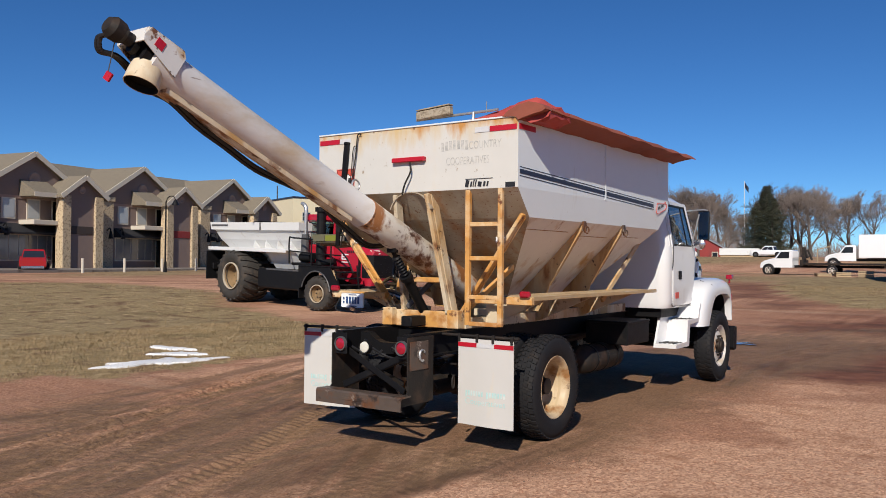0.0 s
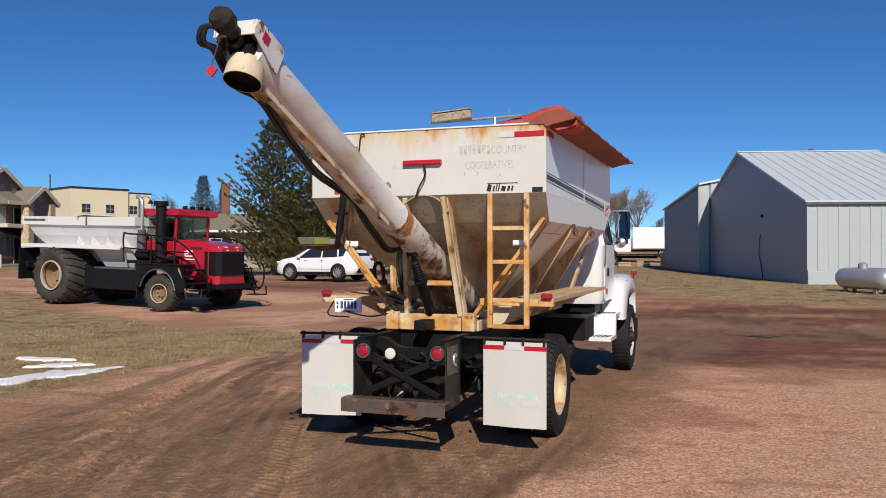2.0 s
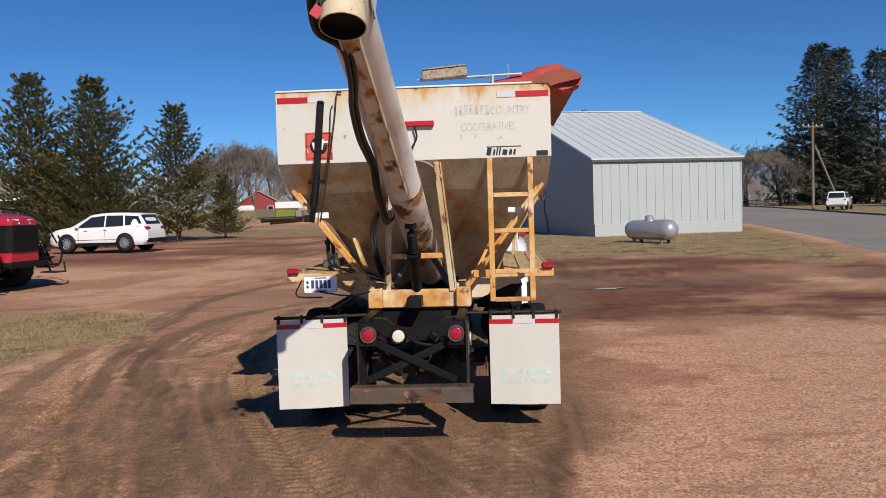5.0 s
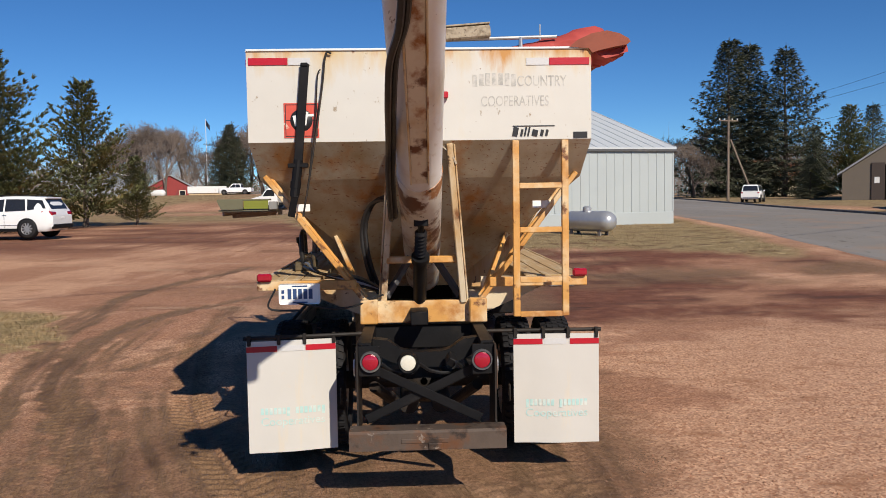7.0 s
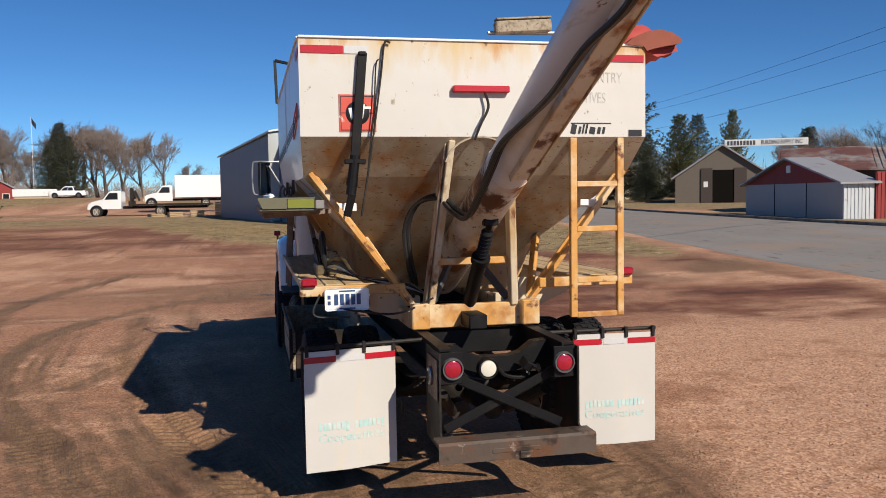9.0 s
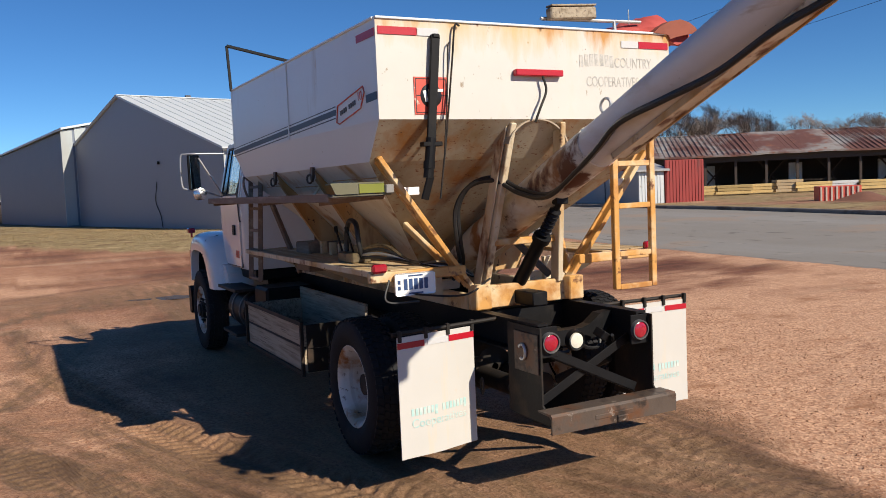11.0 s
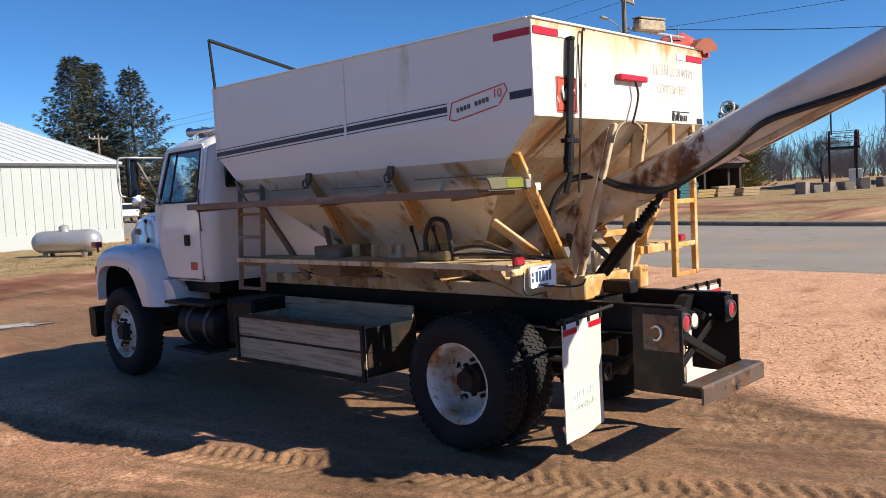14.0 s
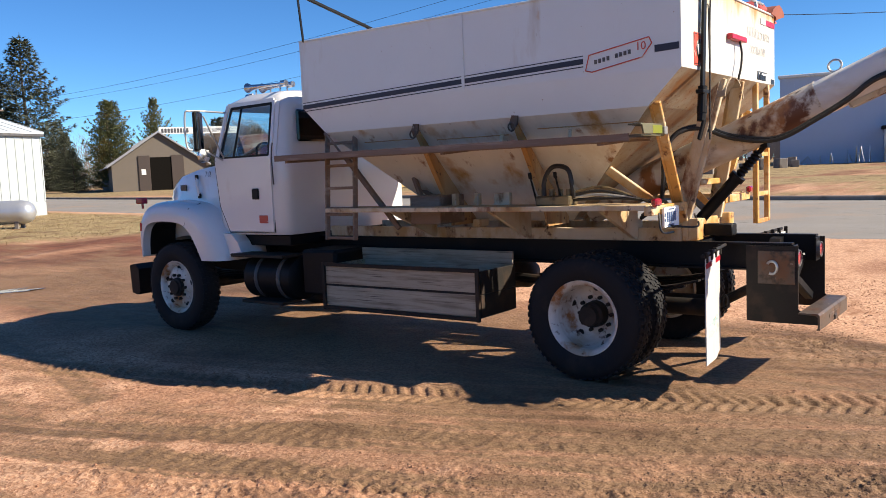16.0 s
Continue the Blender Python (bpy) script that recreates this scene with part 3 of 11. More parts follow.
gx = axis_lines(-6.2, 3.2, 0.029, 2600, 1.075)
gy = axis_lines(-4.2, 5.6, 0.029, 2600, 1.075)
gx = np.concatenate([gx[gx < -4.7], np.arange(-4.7, -1.3, 0.0125), gx[gx > -1.29]])
gy = np.concatenate([gy[gy < -2.3], np.arange(-2.3, 2.6, 0.0140), gy[gy > 2.61]])
GX, GY = np.meshgrid(gx, gy)
GZ = surface_z(GX, GY)
lawn_a, wet_a, pale_a, road_d, moist_a = lots(GX, GY)
# the yard beneath the carriageway lies a little lower, so that the road sheet covers it
GZ = GZ - 0.06 * smooth01(ROAD_HALF - 0.1, ROAD_HALF - 1.2, road_d)
nx, ny = len(gx), len(gy)
idx = np.arange(nx * ny).reshape(ny, nx)
quads = np.stack([idx[:-1, :-1], idx[:-1, 1:], idx[1:, 1:], idx[1:, :-1]], -1).reshape(-1, 4)
gme = bpy.data.meshes.new("ground")
gme.vertices.add(nx * ny)
gme.vertices.foreach_set("co", np.stack([GX, GY, GZ], -1).astype(np.float32).ravel())
gme.loops.add(quads.size)
gme.loops.foreach_set("vertex_index", quads.astype(np.int32).ravel())
gme.polygons.add(len(quads))
gme.polygons.foreach_set("loop_start", np.arange(0, quads.size, 4, dtype=np.int32))
gme.update(calc_edges=True)
gme.shade_smooth()
att = gme.color_attributes.new("soil", "FLOAT_COLOR", "POINT")
att.data.foreach_set("color", np.stack([lawn_a, wet_a, pale_a, moist_a], -1).astype(np.float32).ravel())


def ground_mat():
    m = bpy.data.materials.new("red_gravel_yard")
    m.use_nodes = True
    n, l = m.node_tree.nodes, m.node_tree.links
    b = n["Principled BSDF"]
    co = n.new("ShaderNodeTexCoord")
    at = n.new("ShaderNodeVertexColor")
    at.layer_name = "soil"
    sep = n.new("ShaderNodeSeparateColor")
    l.new(at.outputs[0], sep.inputs[0])

    def nz(scale, det=6, st=ONE, rough=0.6):
        mp = n.new("ShaderNodeMapping")
        mp.inputs["Scale"].default_value = st
        l.new(co.outputs["Object"], mp.inputs[0])
        z = n.new("ShaderNodeTexNoise")
        z.inputs["Scale"].default_value = scale
        z.inputs["Detail"].default_value = det
        z.inputs["Roughness"].default_value = rough
        l.new(mp.outputs[0], z.inputs["Vector"])
        return z.outputs[0]

    def ramp(v, lo, hi):
        r = n.new("ShaderNodeMapRange")
        r.inputs["From Min"].default_value, r.inputs["From Max"].default_value = lo, hi
        l.new(v, r.inputs["Value"])
        return r.outputs[0]

    def gray(c):
        g = n.new("ShaderNodeRGBToBW")
        l.new(c, g.inputs[0])
        return g.outputs[0]

    def mix(f, a, b2):
        x = n.new("ShaderNodeMix")
        x.data_type = "RGBA"
        if isinstance(f, float):
            x.inputs["Factor"].default_value = f
        else:
            l.new(f, x.inputs["Factor"])
        for s, v in (("A", a), ("B", b2)):
            if isinstance(v, float):
                x.inputs[s].default_value = (v, v, v, 1)
            elif isinstance(v, tuple):
                x.inputs[s].default_value = (*v, 1)
            else:
                l.new(v, x.inputs[s])
        return x.outputs["Result"]
    stone = n.new("ShaderNodeTexVoronoi")
    stone.inputs["Scale"].default_value = 48
    l.new(co.outputs["Object"], stone.inputs["Vector"])
    pebble = n.new("ShaderNodeTexVoronoi")
    pebble.inputs["Scale"].default_value = 26
    l.new(co.outputs["Object"], pebble.inputs["Vector"])
    grit = ramp(nz(120, 3), 0.38, 0.62)
    fleck = ramp(nz(34, 5), 0.36, 0.64)
    mid = ramp(nz(3.5, 8), 0.35, 0.65)
    big = ramp(nz(0.45, 5), 0.35, 0.65)
    dirt = mix(mid, (0.28, 0.112, 0.056), (0.42, 0.19, 0.105))
    dirt = mix(big, dirt, mix(mid, (0.34, 0.142, 0.075), (0.48, 0.225, 0.13)))
    dirt = mix(fleck, mix(0.4, dirt, (0.16, 0.075, 0.045)), mix(0.3, dirt, (0.62, 0.35, 0.22)))
    dirt = mix(ramp(grit, 0.6, 1.0), dirt, (0.52, 0.30, 0.20))
    cell = ramp(gray(stone.outputs["Color"]), 0.2, 0.8)
    dirt = mix(mix(ramp(nz(0.4, 8, (0.3, 1, 1)), 0.52, 0.62), 0.0, 0.75), dirt, (0.165, 0.068, 0.036))
    dirt = mix(mix(ramp(nz(0.7, 8, (0.22, 1, 1)), 0.57, 0.66), 0.0, 0.7), dirt, (0.52, 0.35, 0.23))
    dirt = mix(cell, mix(0.42, dirt, (0.13, 0.055, 0.030)), mix(0.26, dirt, (0.75, 0.44, 0.28)))
    pale = mix(mid, (0.58, 0.310, 0.180), (0.75, 0.450, 0.285))
    pale = mix(ramp(fleck, 0.0, 0.9), mix(0.55, pale, (0.27, 0.13, 0.08)), pale)
    pale = mix(ramp(grit, 0.3, 1.0), pale, (0.40, 0.205, 0.13))
    pale = mix(cell, mix(0.50, pale, (0.25, 0.105, 0.055)), mix(0.45, pale, (0.92, 0.60, 0.40)))
    pale = mix(ramp(nz(1.6, 8, (0.6, 1, 1)), 0.56, 0.70), pale, (0.34, 0.165, 0.09))
    pale = mix(ramp(pebble.outputs["Distance"], 0.22, 0.12), pale, mix(pebble.outputs["Color"], (0.40, 0.21, 0.135), (0.66, 0.41, 0.28)))
    dirt = mix(sep.outputs[2], dirt, pale)
    damp = mix(mid, (0.150, 0.056, 0.034), (0.245, 0.098, 0.058))
    damp = mix(ramp(nz(0.9, 7, (0.25, 1, 1)), 0.50, 0.62), damp, (0.095, 0.040, 0.027))
    damp = mix(fleck, mix(0.3, damp, (0.07, 0.03, 0.02)), damp)
    dirt = mix(at.outputs["Alpha"], dirt, damp)
    wet = mix(mid, (0.205, 0.115, 0.060), (0.295, 0.172, 0.092))
    wet = mix(ramp(fleck, 0.1, 1.0), mix(0.4, wet, (0.085, 0.045, 0.024)), wet)
    wet = mix(mix(cell, 0.30, 0.0), wet, (0.075, 0.042, 0.024))
    wet = mix(mix(cell, 0.0, 0.22), wet, (0.42, 0.27, 0.16))
    wet = mix(ramp(grit, 0.6, 1.0), wet, (0.27, 0.165, 0.10))
    wet = mix(ramp(nz(1.1, 6, (1, 0.35, 1)), 0.52, 0.68), wet, (0.12, 0.066, 0.037))
    wet = mix(ramp(pebble.outputs["Distance"], 0.16, 0.08), wet, (0.22, 0.13, 0.08))
    soil = mix(sep.outputs[1], dirt, wet)
    g1 = mix(ramp(nz(9, 8), 0.35, 0.65), (0.20, 0.135, 0.062), (0.46, 0.34, 0.18))
    g2 = mix(ramp(nz(60, 4), 0.3, 0.7), (0.10, 0.082, 0.036), (0.40, 0.30, 0.165))
    grass = mix(0.5, g1, g2)
    grass = mix(ramp(nz(0.5, 6), 0.52, 0.72), grass, (0.19, 0.14, 0.068))
    grass = mix(ramp(nz(1.3, 8), 0.52, 0.64), grass, (0.15, 0.085, 0.045))
    grass = mix(ramp(nz(2.3, 8), 0.56, 0.68), grass, (0.46, 0.34, 0.19))
    soil = mix(sep.outputs[0], soil, grass)
    l.new(soil, b.inputs["Base Color"])
    ro = n.new("ShaderNodeMapRange")
    ro.inputs["To Min"].default_value, ro.inputs["To Max"].default_value = 0.95, 0.72
    l.new(sep.outputs[1], ro.inputs["Value"])
    l.new(ro.outputs[0], b.inputs["Roughness"])
    b.inputs["Specular IOR Level"].default_value = 0.25
    bp = n.new("ShaderNodeBump")
    bp.inputs["Strength"].default_value = 0.9
    bp.inputs["Distance"].default_value = 0.016
    l.new(mix(0.5, nz(45, 6), mix(0.5, stone.outputs["Distance"], nz(160, 4))), bp.inputs["Height"])
    # ridges drawn out along the wheels' way
    mpr = n.new("ShaderNodeMapping")
    mpr.vector_type = "TEXTURE"
    mpr.inputs["Rotation"].default_value = (0, 0, radians(14))
    mpr.inputs["Scale"].default_value = (1 / 26, 1 / 1.6, 1)
    l.new(co.outputs["Object"], mpr.inputs[0])
    rz = n.new("ShaderNodeTexNoise")
    rz.inputs["Scale"].default_value = 1.0
    rz.inputs["Detail"].default_value = 4
    rz.inputs["Roughness"].default_value = 0.7
    l.new(mpr.outputs[0], rz.inputs["Vector"])
    bp3 = n.new("ShaderNodeBump")
    bp3.inputs["Distance"].default_value = 0.030
    l.new(sep.outputs[1], bp3.inputs["Strength"])
    l.new(rz.outputs[0], bp3.inputs["Height"])
    l.new(bp.outputs[0], bp3.inputs["Normal"])
    bp2 = n.new("ShaderNodeBump")
    bp2.inputs["Strength"].default_value = 0.5
    bp2.inputs["Distance"].default_value = 0.05
    l.new(nz(7, 7), bp2.inputs["Height"])
    l.new(bp3.outputs[0], bp2.inputs["Normal"])
    l.new(bp2.outputs[0], b.inputs["Normal"])
    return m


gme.materials.append(ground_mat())
ground = tagged(new("ground", gme), "red gravel and mud yard with tyre tracks and dead grass", "ground", kind="structure")


def zat(x, y):
    return float(surface_z(np.array([float(x)]), np.array([float(y)]))[0])


# the asphalt road, a slightly crowned sheet, and the kerb along its far side
M_ROAD = surf("worn_asphalt", (0.235, 0.212, 0.188), 0.85, grain=(0.6, 0.2), layers=[((0.28, 0.265, 0.25), 0.25, 0.5, 0.7, (1, 0.15, 1)), ((0.13, 0.115, 0.10), 3.5, 0.62, 0.66, (1, 0.3, 1)), ((0.30, 0.22, 0.165), 0.35, 0.54, 0.70, ONE), ((0.36, 0.31, 0.27), 1.1, 0.66, 0.8, ONE)], bump=(120, 0.3))
M_KERB = surf("dirty_concrete_kerb", (0.22, 0.19, 0.165), 0.85, grain=(3, 0.25), layers=[((0.08, 0.06, 0.05), 1.2, 0.5, 0.68, ONE)], bump=(50, 0.25))
mid = [Vector((17.2, y, 0)) for y in (-200, -120, -70, -40, -20)] + curve([(x, y, 0) for x, y in ((17.2, -15), (17.3, 0), (18.3, 18), (19.7, 31), (21.6, 44), (24.1, 64), (27, 84))], 8)
mid += [Vector((x, y, 0)) for x, y in ((31, 110), (36, 140), (46, 205), (60, 300))]


def strip(name, offs, material, label, category):
    bm = bm_new()
    prev = None
    for i, p in enumerate(mid):
        t = (mid[min(i + 1, len(mid) - 1)] - mid[max(i - 1, 0)]).normalized()
        side = Vector((t.y, -t.x, 0))
        row = []
        for o, h in offs:
            w = p + side * o
            row.append(bm.verts.new((w.x, w.y, float(base_z(np.array([w.x]), np.array([w.y]))[0]) + h)))
        if prev:
            for j in range(len(row) - 1):
                bm.faces.new((prev[j], prev[j + 1], row[j + 1], row[j]))
        prev = row
    return tagged(part(name, bm, material, None), label, category, kind="structure")


strip("road", [(-6.0, -0.03), (-5.7, 0.012), (-3, 0.03), (0, 0.06), (3, 0.03), (5.75, 0.0), (5.8, -0.1)], M_ROAD, "worn grey asphalt road with cracks and gravelly edges", "road")
strip("kerb", [(5.8, -0.1), (5.8, 0.12), (5.83, 0.15), (5.97, 0.15), (6.0, 0.05), (6.0, -0.1)], M_KERB, "low dirty concrete kerb along the road", "kerb")


# ---- the spreader truck ----
truck = thing("spreader_truck", "white fertilizer tender truck with rusty hopper, rear auger and orange ladder", "truck", m=pose(0, 0, 0, 0, 0, 1.15))

# frame
for s in (-1, 1):
    bm = bm_new()
    prism(bm, [(s * 0.36, 0.86), (s * 0.44, 0.86), (s * 0.44, 0.875), (s * 0.375, 0.875), (s * 0.375, 1.065), (s * 0.44, 1.065), (s * 0.44, 1.08), (s * 0.36, 1.08)], -0.56, 7.2, "y")
    part("frame_rail", bm, M_BLACK, truck)
for y, z in ((0.35, 0.97), (1.9, 0.97), (3.3, 0.97), (5.2, 0.9)):
    bm = bm_new()
    bx(bm, -0.37, 0.37, y - 0.05, y + 0.05, z - 0.09, z + 0.09, 0.01)
    part("crossmember", bm, M_BLACK, truck)
# rear frame end: gusseted cross member, side plates, X brace, bumper
bm = bm_new()
top = [(-0.36, 1.06), (-0.26, 1.05), (-0.17, 0.985), (-0.1, 0.965), (0.1, 0.965), (0.17, 0.985), (0.26, 1.05), (0.36, 1.06), (0.36, 0.96), (0.24, 0.90), (0.12, 0.86), (-0.12, 0.86), (-0.24, 0.90), (-0.36, 0.96)]
prism(bm, top, -0.30, 0.09, "y")
part("rear_crossmember", bm, M_BLACK, truck)
for s in (-1, 1):
    bm = bm_new()
    prism(bm, [(-0.61, 1.06), (-0.22, 1.06), (-0.22, 0.46), (-0.30, 0.455), (-0.76, 0.455), (-0.76, 0.545), (-0.63, 0.55), (-0.61, 0.57)], s * 0.445, s * 0.012, "x")
    pl = part("rear_side_plate", bm, M_DARK, truck)
    bm = bm_new()
    bx(bm, s * 0.458, s * 0.466, -0.59, -0.31, 0.76, 1.02, 0.003)
    part("cover_plate", bm, M_BUMPER, pl, "rusty bolted cover plate")
    bm = bm_new()
    ring = [Vector((s * (0.468 + 0.03 * math.sin(a) * (1 if 0 < a < math.pi else 0)), -0.40 - 0.045 * math.cos(a), 0.885 + 0.045 * math.sin(a))) for a in np.linspace(0, 1.5 * math.pi, 14)]
    pipe(bm, [(s * 0.475, -0.42 + 0.04 * math.cos(a), 0.89 + 0.05 * math.sin(a)) for a in np.linspace(0.6, 5.2, 14)], 0.011, 6)
    part("tie_ring", bm, M_GALV, pl, "pale steel tie ring")
    bm = bm_new()
    bx(bm, s * 0.30, s * 0.445, -0.575, -0.56, 0.86, 1.06, 0.004)
    part("lamp_plate", bm, M_BLACK, truck)
    bm = bm_new()
    lathe(bm, [(-0.60, 0.0), (-0.60, 0.045), (-0.596, 0.052), (-0.58, 0.053)], 24, "y", (s * 0.365, 0, 0.958))
    lamp = part("tail_lamp", bm, M_LENS, truck, "round red tail lamp", True)
    bm = bm_new()
    lathe(bm, [(-0.592, 0.054), (-0.603, 0.058), (-0.603, 0.066), (-0.575, 0.07), (-0.57, 0.054)], 24, "y", (s * 0.365, 0, 0.958), True)
    part("bezel", bm, M_GREYST, lamp, "", True)
bm = bm_new()
lathe(bm, [(-0.54, 0.0), (-0.542, 0.03), (-0.536, 0.05), (-0.52, 0.054)], 24, "y", (-0.12, 0, 0.935))
lamp = part("reversing_lamp", bm, M_CLEAR, truck, "round clear reversing lamp", True)
bm = bm_new()
lathe(bm, [(-0.53, 0.055), (-0.538, 0.064), (-0.50, 0.072), (-0.46, 0.04)], 24, "y", (-0.12, 0, 0.935))
part("housing", bm, M_BLACK, lamp, "", True)
for a, b, m in (((-0.36, -0.50, 0.90), (0.36, -0.53, 0.56), M_BLACK), ((0.36, -0.47, 0.90), (-0.40, -0.50, 0.56), M_BLACK)):
    bm = bm_new()
    beam(bm, a, b, 0.012, 0.058, 0.002, (0, 0, 1))
    beam(bm, (a[0], a[1] + 0.03, a[2] - 0.034), (b[0], b[1] + 0.03, b[2] - 0.034), 0.06, 0.008, 0.002)
    part("diagonal_brace", bm, m, truck)
bm = bm_new()
prism(bm, [(-0.775, 0.425), (-0.775, 0.535), (-0.76, 0.55), (-0.62, 0.55), (-0.62, 0.54), (-0.745, 0.535), (-0.76, 0.52), (-0.76, 0.44), (-0.745, 0.425)], -0.50, 1.0, "x")
bx(bm, -0.17, 0.13, -0.779, -0.77, 0.470, 0.498, 0.002, 1)
bx(bm, 0.0, 0.09, -0.785, -0.715, 0.425, 0.470, 0.006, 1)
part("rear_bumper", bm, [M_BUMPER, M_BLACK], truck, "weathered steel rear bumper with hitch slot")
for x in (-0.3, -0.05, 0.2):
    bm = bm_new()
    pipe(bm, curve([(x, -0.5, 0.93), (x + 0.08, -0.42, 0.86), (x + 0.2, -0.4, 0.84), (x + 0.26, -0.36, 0.9)], 5), 0.012, 6)
    part("wiring", bm, M_HOSE, truck)
bm = bm_new()
box(bm, (0.17, -0.42, 0.93), (0.06, 0.1, 0.06), pose(0, 0, 0, 20, 30, 10), 0.006)
part("plug_socket", bm, M_BLACK, truck)

# axles, springs, drive line
def axle(y, z, half, r):
    bm = bm_new()
    rod(bm, (-half, y, z), (half, y, z), r, 14)
    return bm
bm = axle(0.93, 0.515, 0.95, 0.075)
lathe(bm, [(-0.2, 0.03), (-0.17, 0.16), (-0.06, 0.21), (0.08, 0.20), (0.16, 0.12), (0.2, 0.06)], 20, "y", (0, 0.93, 0.53))
part("rear_axle", bm, M_DARK, truck, "", True)
part("front_axle", axle(6.08, 0.50, 0.98, 0.055), M_DARK, truck, "", True)
for s in (-1, 1):
    for y0, z0 in ((0.93, 0.66), (6.08, 0.62)):
        bm = bm_new()
        for k in range(5):
            L = 0.75 - 0.12 * k
            prism(bm, [(y0 + u * L, z0 - 0.022 * k + 0.10 * u * u * (L / 0.75) ** 2) for u in np.linspace(-1, 1, 9)] + [(y0 + u * L, z0 - 0.016 - 0.022 * k + 0.10 * u * u * (L / 0.75) ** 2) for u in np.linspace(1, -1, 9)], s * 0.40 - 0.04, 0.08, "x")
        part("leaf_spring", bm, M_DARK, truck)
    bm = bm_new()
    rod(bm, (s * 0.2, 0.15, 0.5), (s * 0.36, -0.25, 0.72), 0.04, 10)
    part("shock_absorber", bm, M_DARK, truck)
bm = bm_new()
rod(bm, (0, 1.15, 0.58), (0, 4.6, 0.8), 0.05, 12)
part("drive_shaft", bm, M_DARK, truck)
for x in (-0.12, 0.12):
    bm = bm_new()
    rod(bm, (x, 0.2, 0.48), (x, 0.72, 0.48), 0.075, 14)
    part("brake_chamber", bm, M_DARK, truck, "", True)


# wheels
def tyre_mesh(R, W, rim, lugs, depth, n=56):
    bm = bm_new()
    h = W / 2
    prof = [(-h * 0.62, rim), (-h * 0.82, rim + 0.02), (-h * 0.98, rim + (R - rim) * 0.45), (-h * 0.93, R - 0.055), (-h * 0.80, R - 0.012), (-h * 0.4, R), (0, R + 0.003), (h * 0.4, R), (h * 0.80, R - 0.012), (h * 0.93, R - 0.055), (h * 0.98, rim + (R - rim) * 0.45), (h * 0.82, rim + 0.02), (h * 0.62, rim)]
    lathe(bm, prof, n, "x")
    # tread blocks in staggered rows
    for row, (u0, u1) in enumerate(((-0.86, -0.56), (-0.50, -0.22), (-0.16, 0.16), (0.22, 0.50), (0.56, 0.86))):
        for k in range(lugs):
            a0 = 2 * math.pi * (k + (0.5 if row % 2 else 0)) / lugs
            da = 2 * math.pi / lugs * 0.36
            vs = []
            for rr in (R - 0.006, R + depth):
                for u, da_ in ((u0, -da), (u1, -da * 0.6), (u1, da), (u0, da * 0.6)):
                    drop = 0.012 if abs(u) > 0.7 else 0
                    a = a0 + da_ + (0.03 if row in (1, 3) else 0)
                    vs.append(bm.verts.new((u * h, (rr - drop) * math.cos(a), (rr - drop) * math.sin(a))))
            for f in ((4, 5, 6, 7), (0, 1, 5, 4), (1, 2, 6, 5), (2, 3, 7, 6), (3, 0, 4, 7)):
                bm.faces.new([vs[q] for q in f])
    return bm


def dish_rim(rim, W, off, outer):
    """A steel disc wheel; off: where the disc lies along the axle; outer: which way the hub shows."""
    bm = bm_new()
    h = W / 2 * 0.74
    o = outer
    lathe(bm, [(-o * h, rim + 0.006), (-o * h, rim - 0.02), (-o * h * 0.6, rim - 0.030), (o * h * 0.3, rim - 0.030)], 48, "x")
    lip = [(o * (h - 0.008), rim + 0.016), (o * (h + 0.008), rim + 0.022), (o * (h + 0.012), rim + 0.014), (o * h, rim - 0.006), (o * h * 0.72, rim - 0.026)]
    if o * off < 0.03:
        bowl = [(off + o * 0.12, rim - 0.032), (off + o * 0.06, rim - 0.044), (off + o * 0.018, rim - 0.074), (off, rim - 0.112), (off, 0.10), (off, 0.0)]
    else:
        bowl = [(off - o * 0.05, rim - 0.036), (off - o * 0.022, rim - 0.062), (off, rim - 0.10), (off, 0.10), (off, 0.0)]
    lathe(bm, lip + bowl, 48, "x")
    return bm


def wheel(x, y, z, R, W, rim, off, outer, rim_mat, tyre, nuts=10, stud=True, hub_len=0.10):
    w = part("wheel", tyre.copy(), M_RUBBER, truck)
    w.name = "wheel"
    w.location = (x, y, z)
    bm = dish_rim(rim, W, off, outer)
    r = part("rim", bm, rim_mat, w, "", True)
    bm = bm_new()
    lathe(bm, [(off, 0.112), (off + outer * hub_len * 0.6, 0.105), (off + outer * hub_len * 0.7, 0.085), (off + outer * hub_len, 0.08), (off + outer * hub_len, 0.0)], 20, "x")
    part("hub", bm, M_DARK, w, "", True)
    for k in range(nuts):
        a = 2 * math.pi * k / nuts
        bm = bm_new()
        rod(bm, (off, 0.143 * math.cos(a), 0.143 * math.sin(a)), (off + outer * 0.035, 0.143 * math.cos(a), 0.143 * math.sin(a)), 0.017, 6)
        part("wheel_nut", bm, M_DARK, w)
    # black discs stand for the shade inside the hand holes
    for k in range(5 if nuts else 0):
        a = 2 * math.pi * (k + 0.3) / 5
        bm = bm_new()
        rod(bm, (off - outer * 0.02, 0.226 * math.cos(a), 0.226 * math.sin(a)), (off + outer * (0.022 if outer * off < 0.03 else -0.012), 0.222 * math.cos(a), 0.222 * math.sin(a)), 0.029, 14)
        part("hand_hole_shade", bm, M_BLACK, w)
    return w


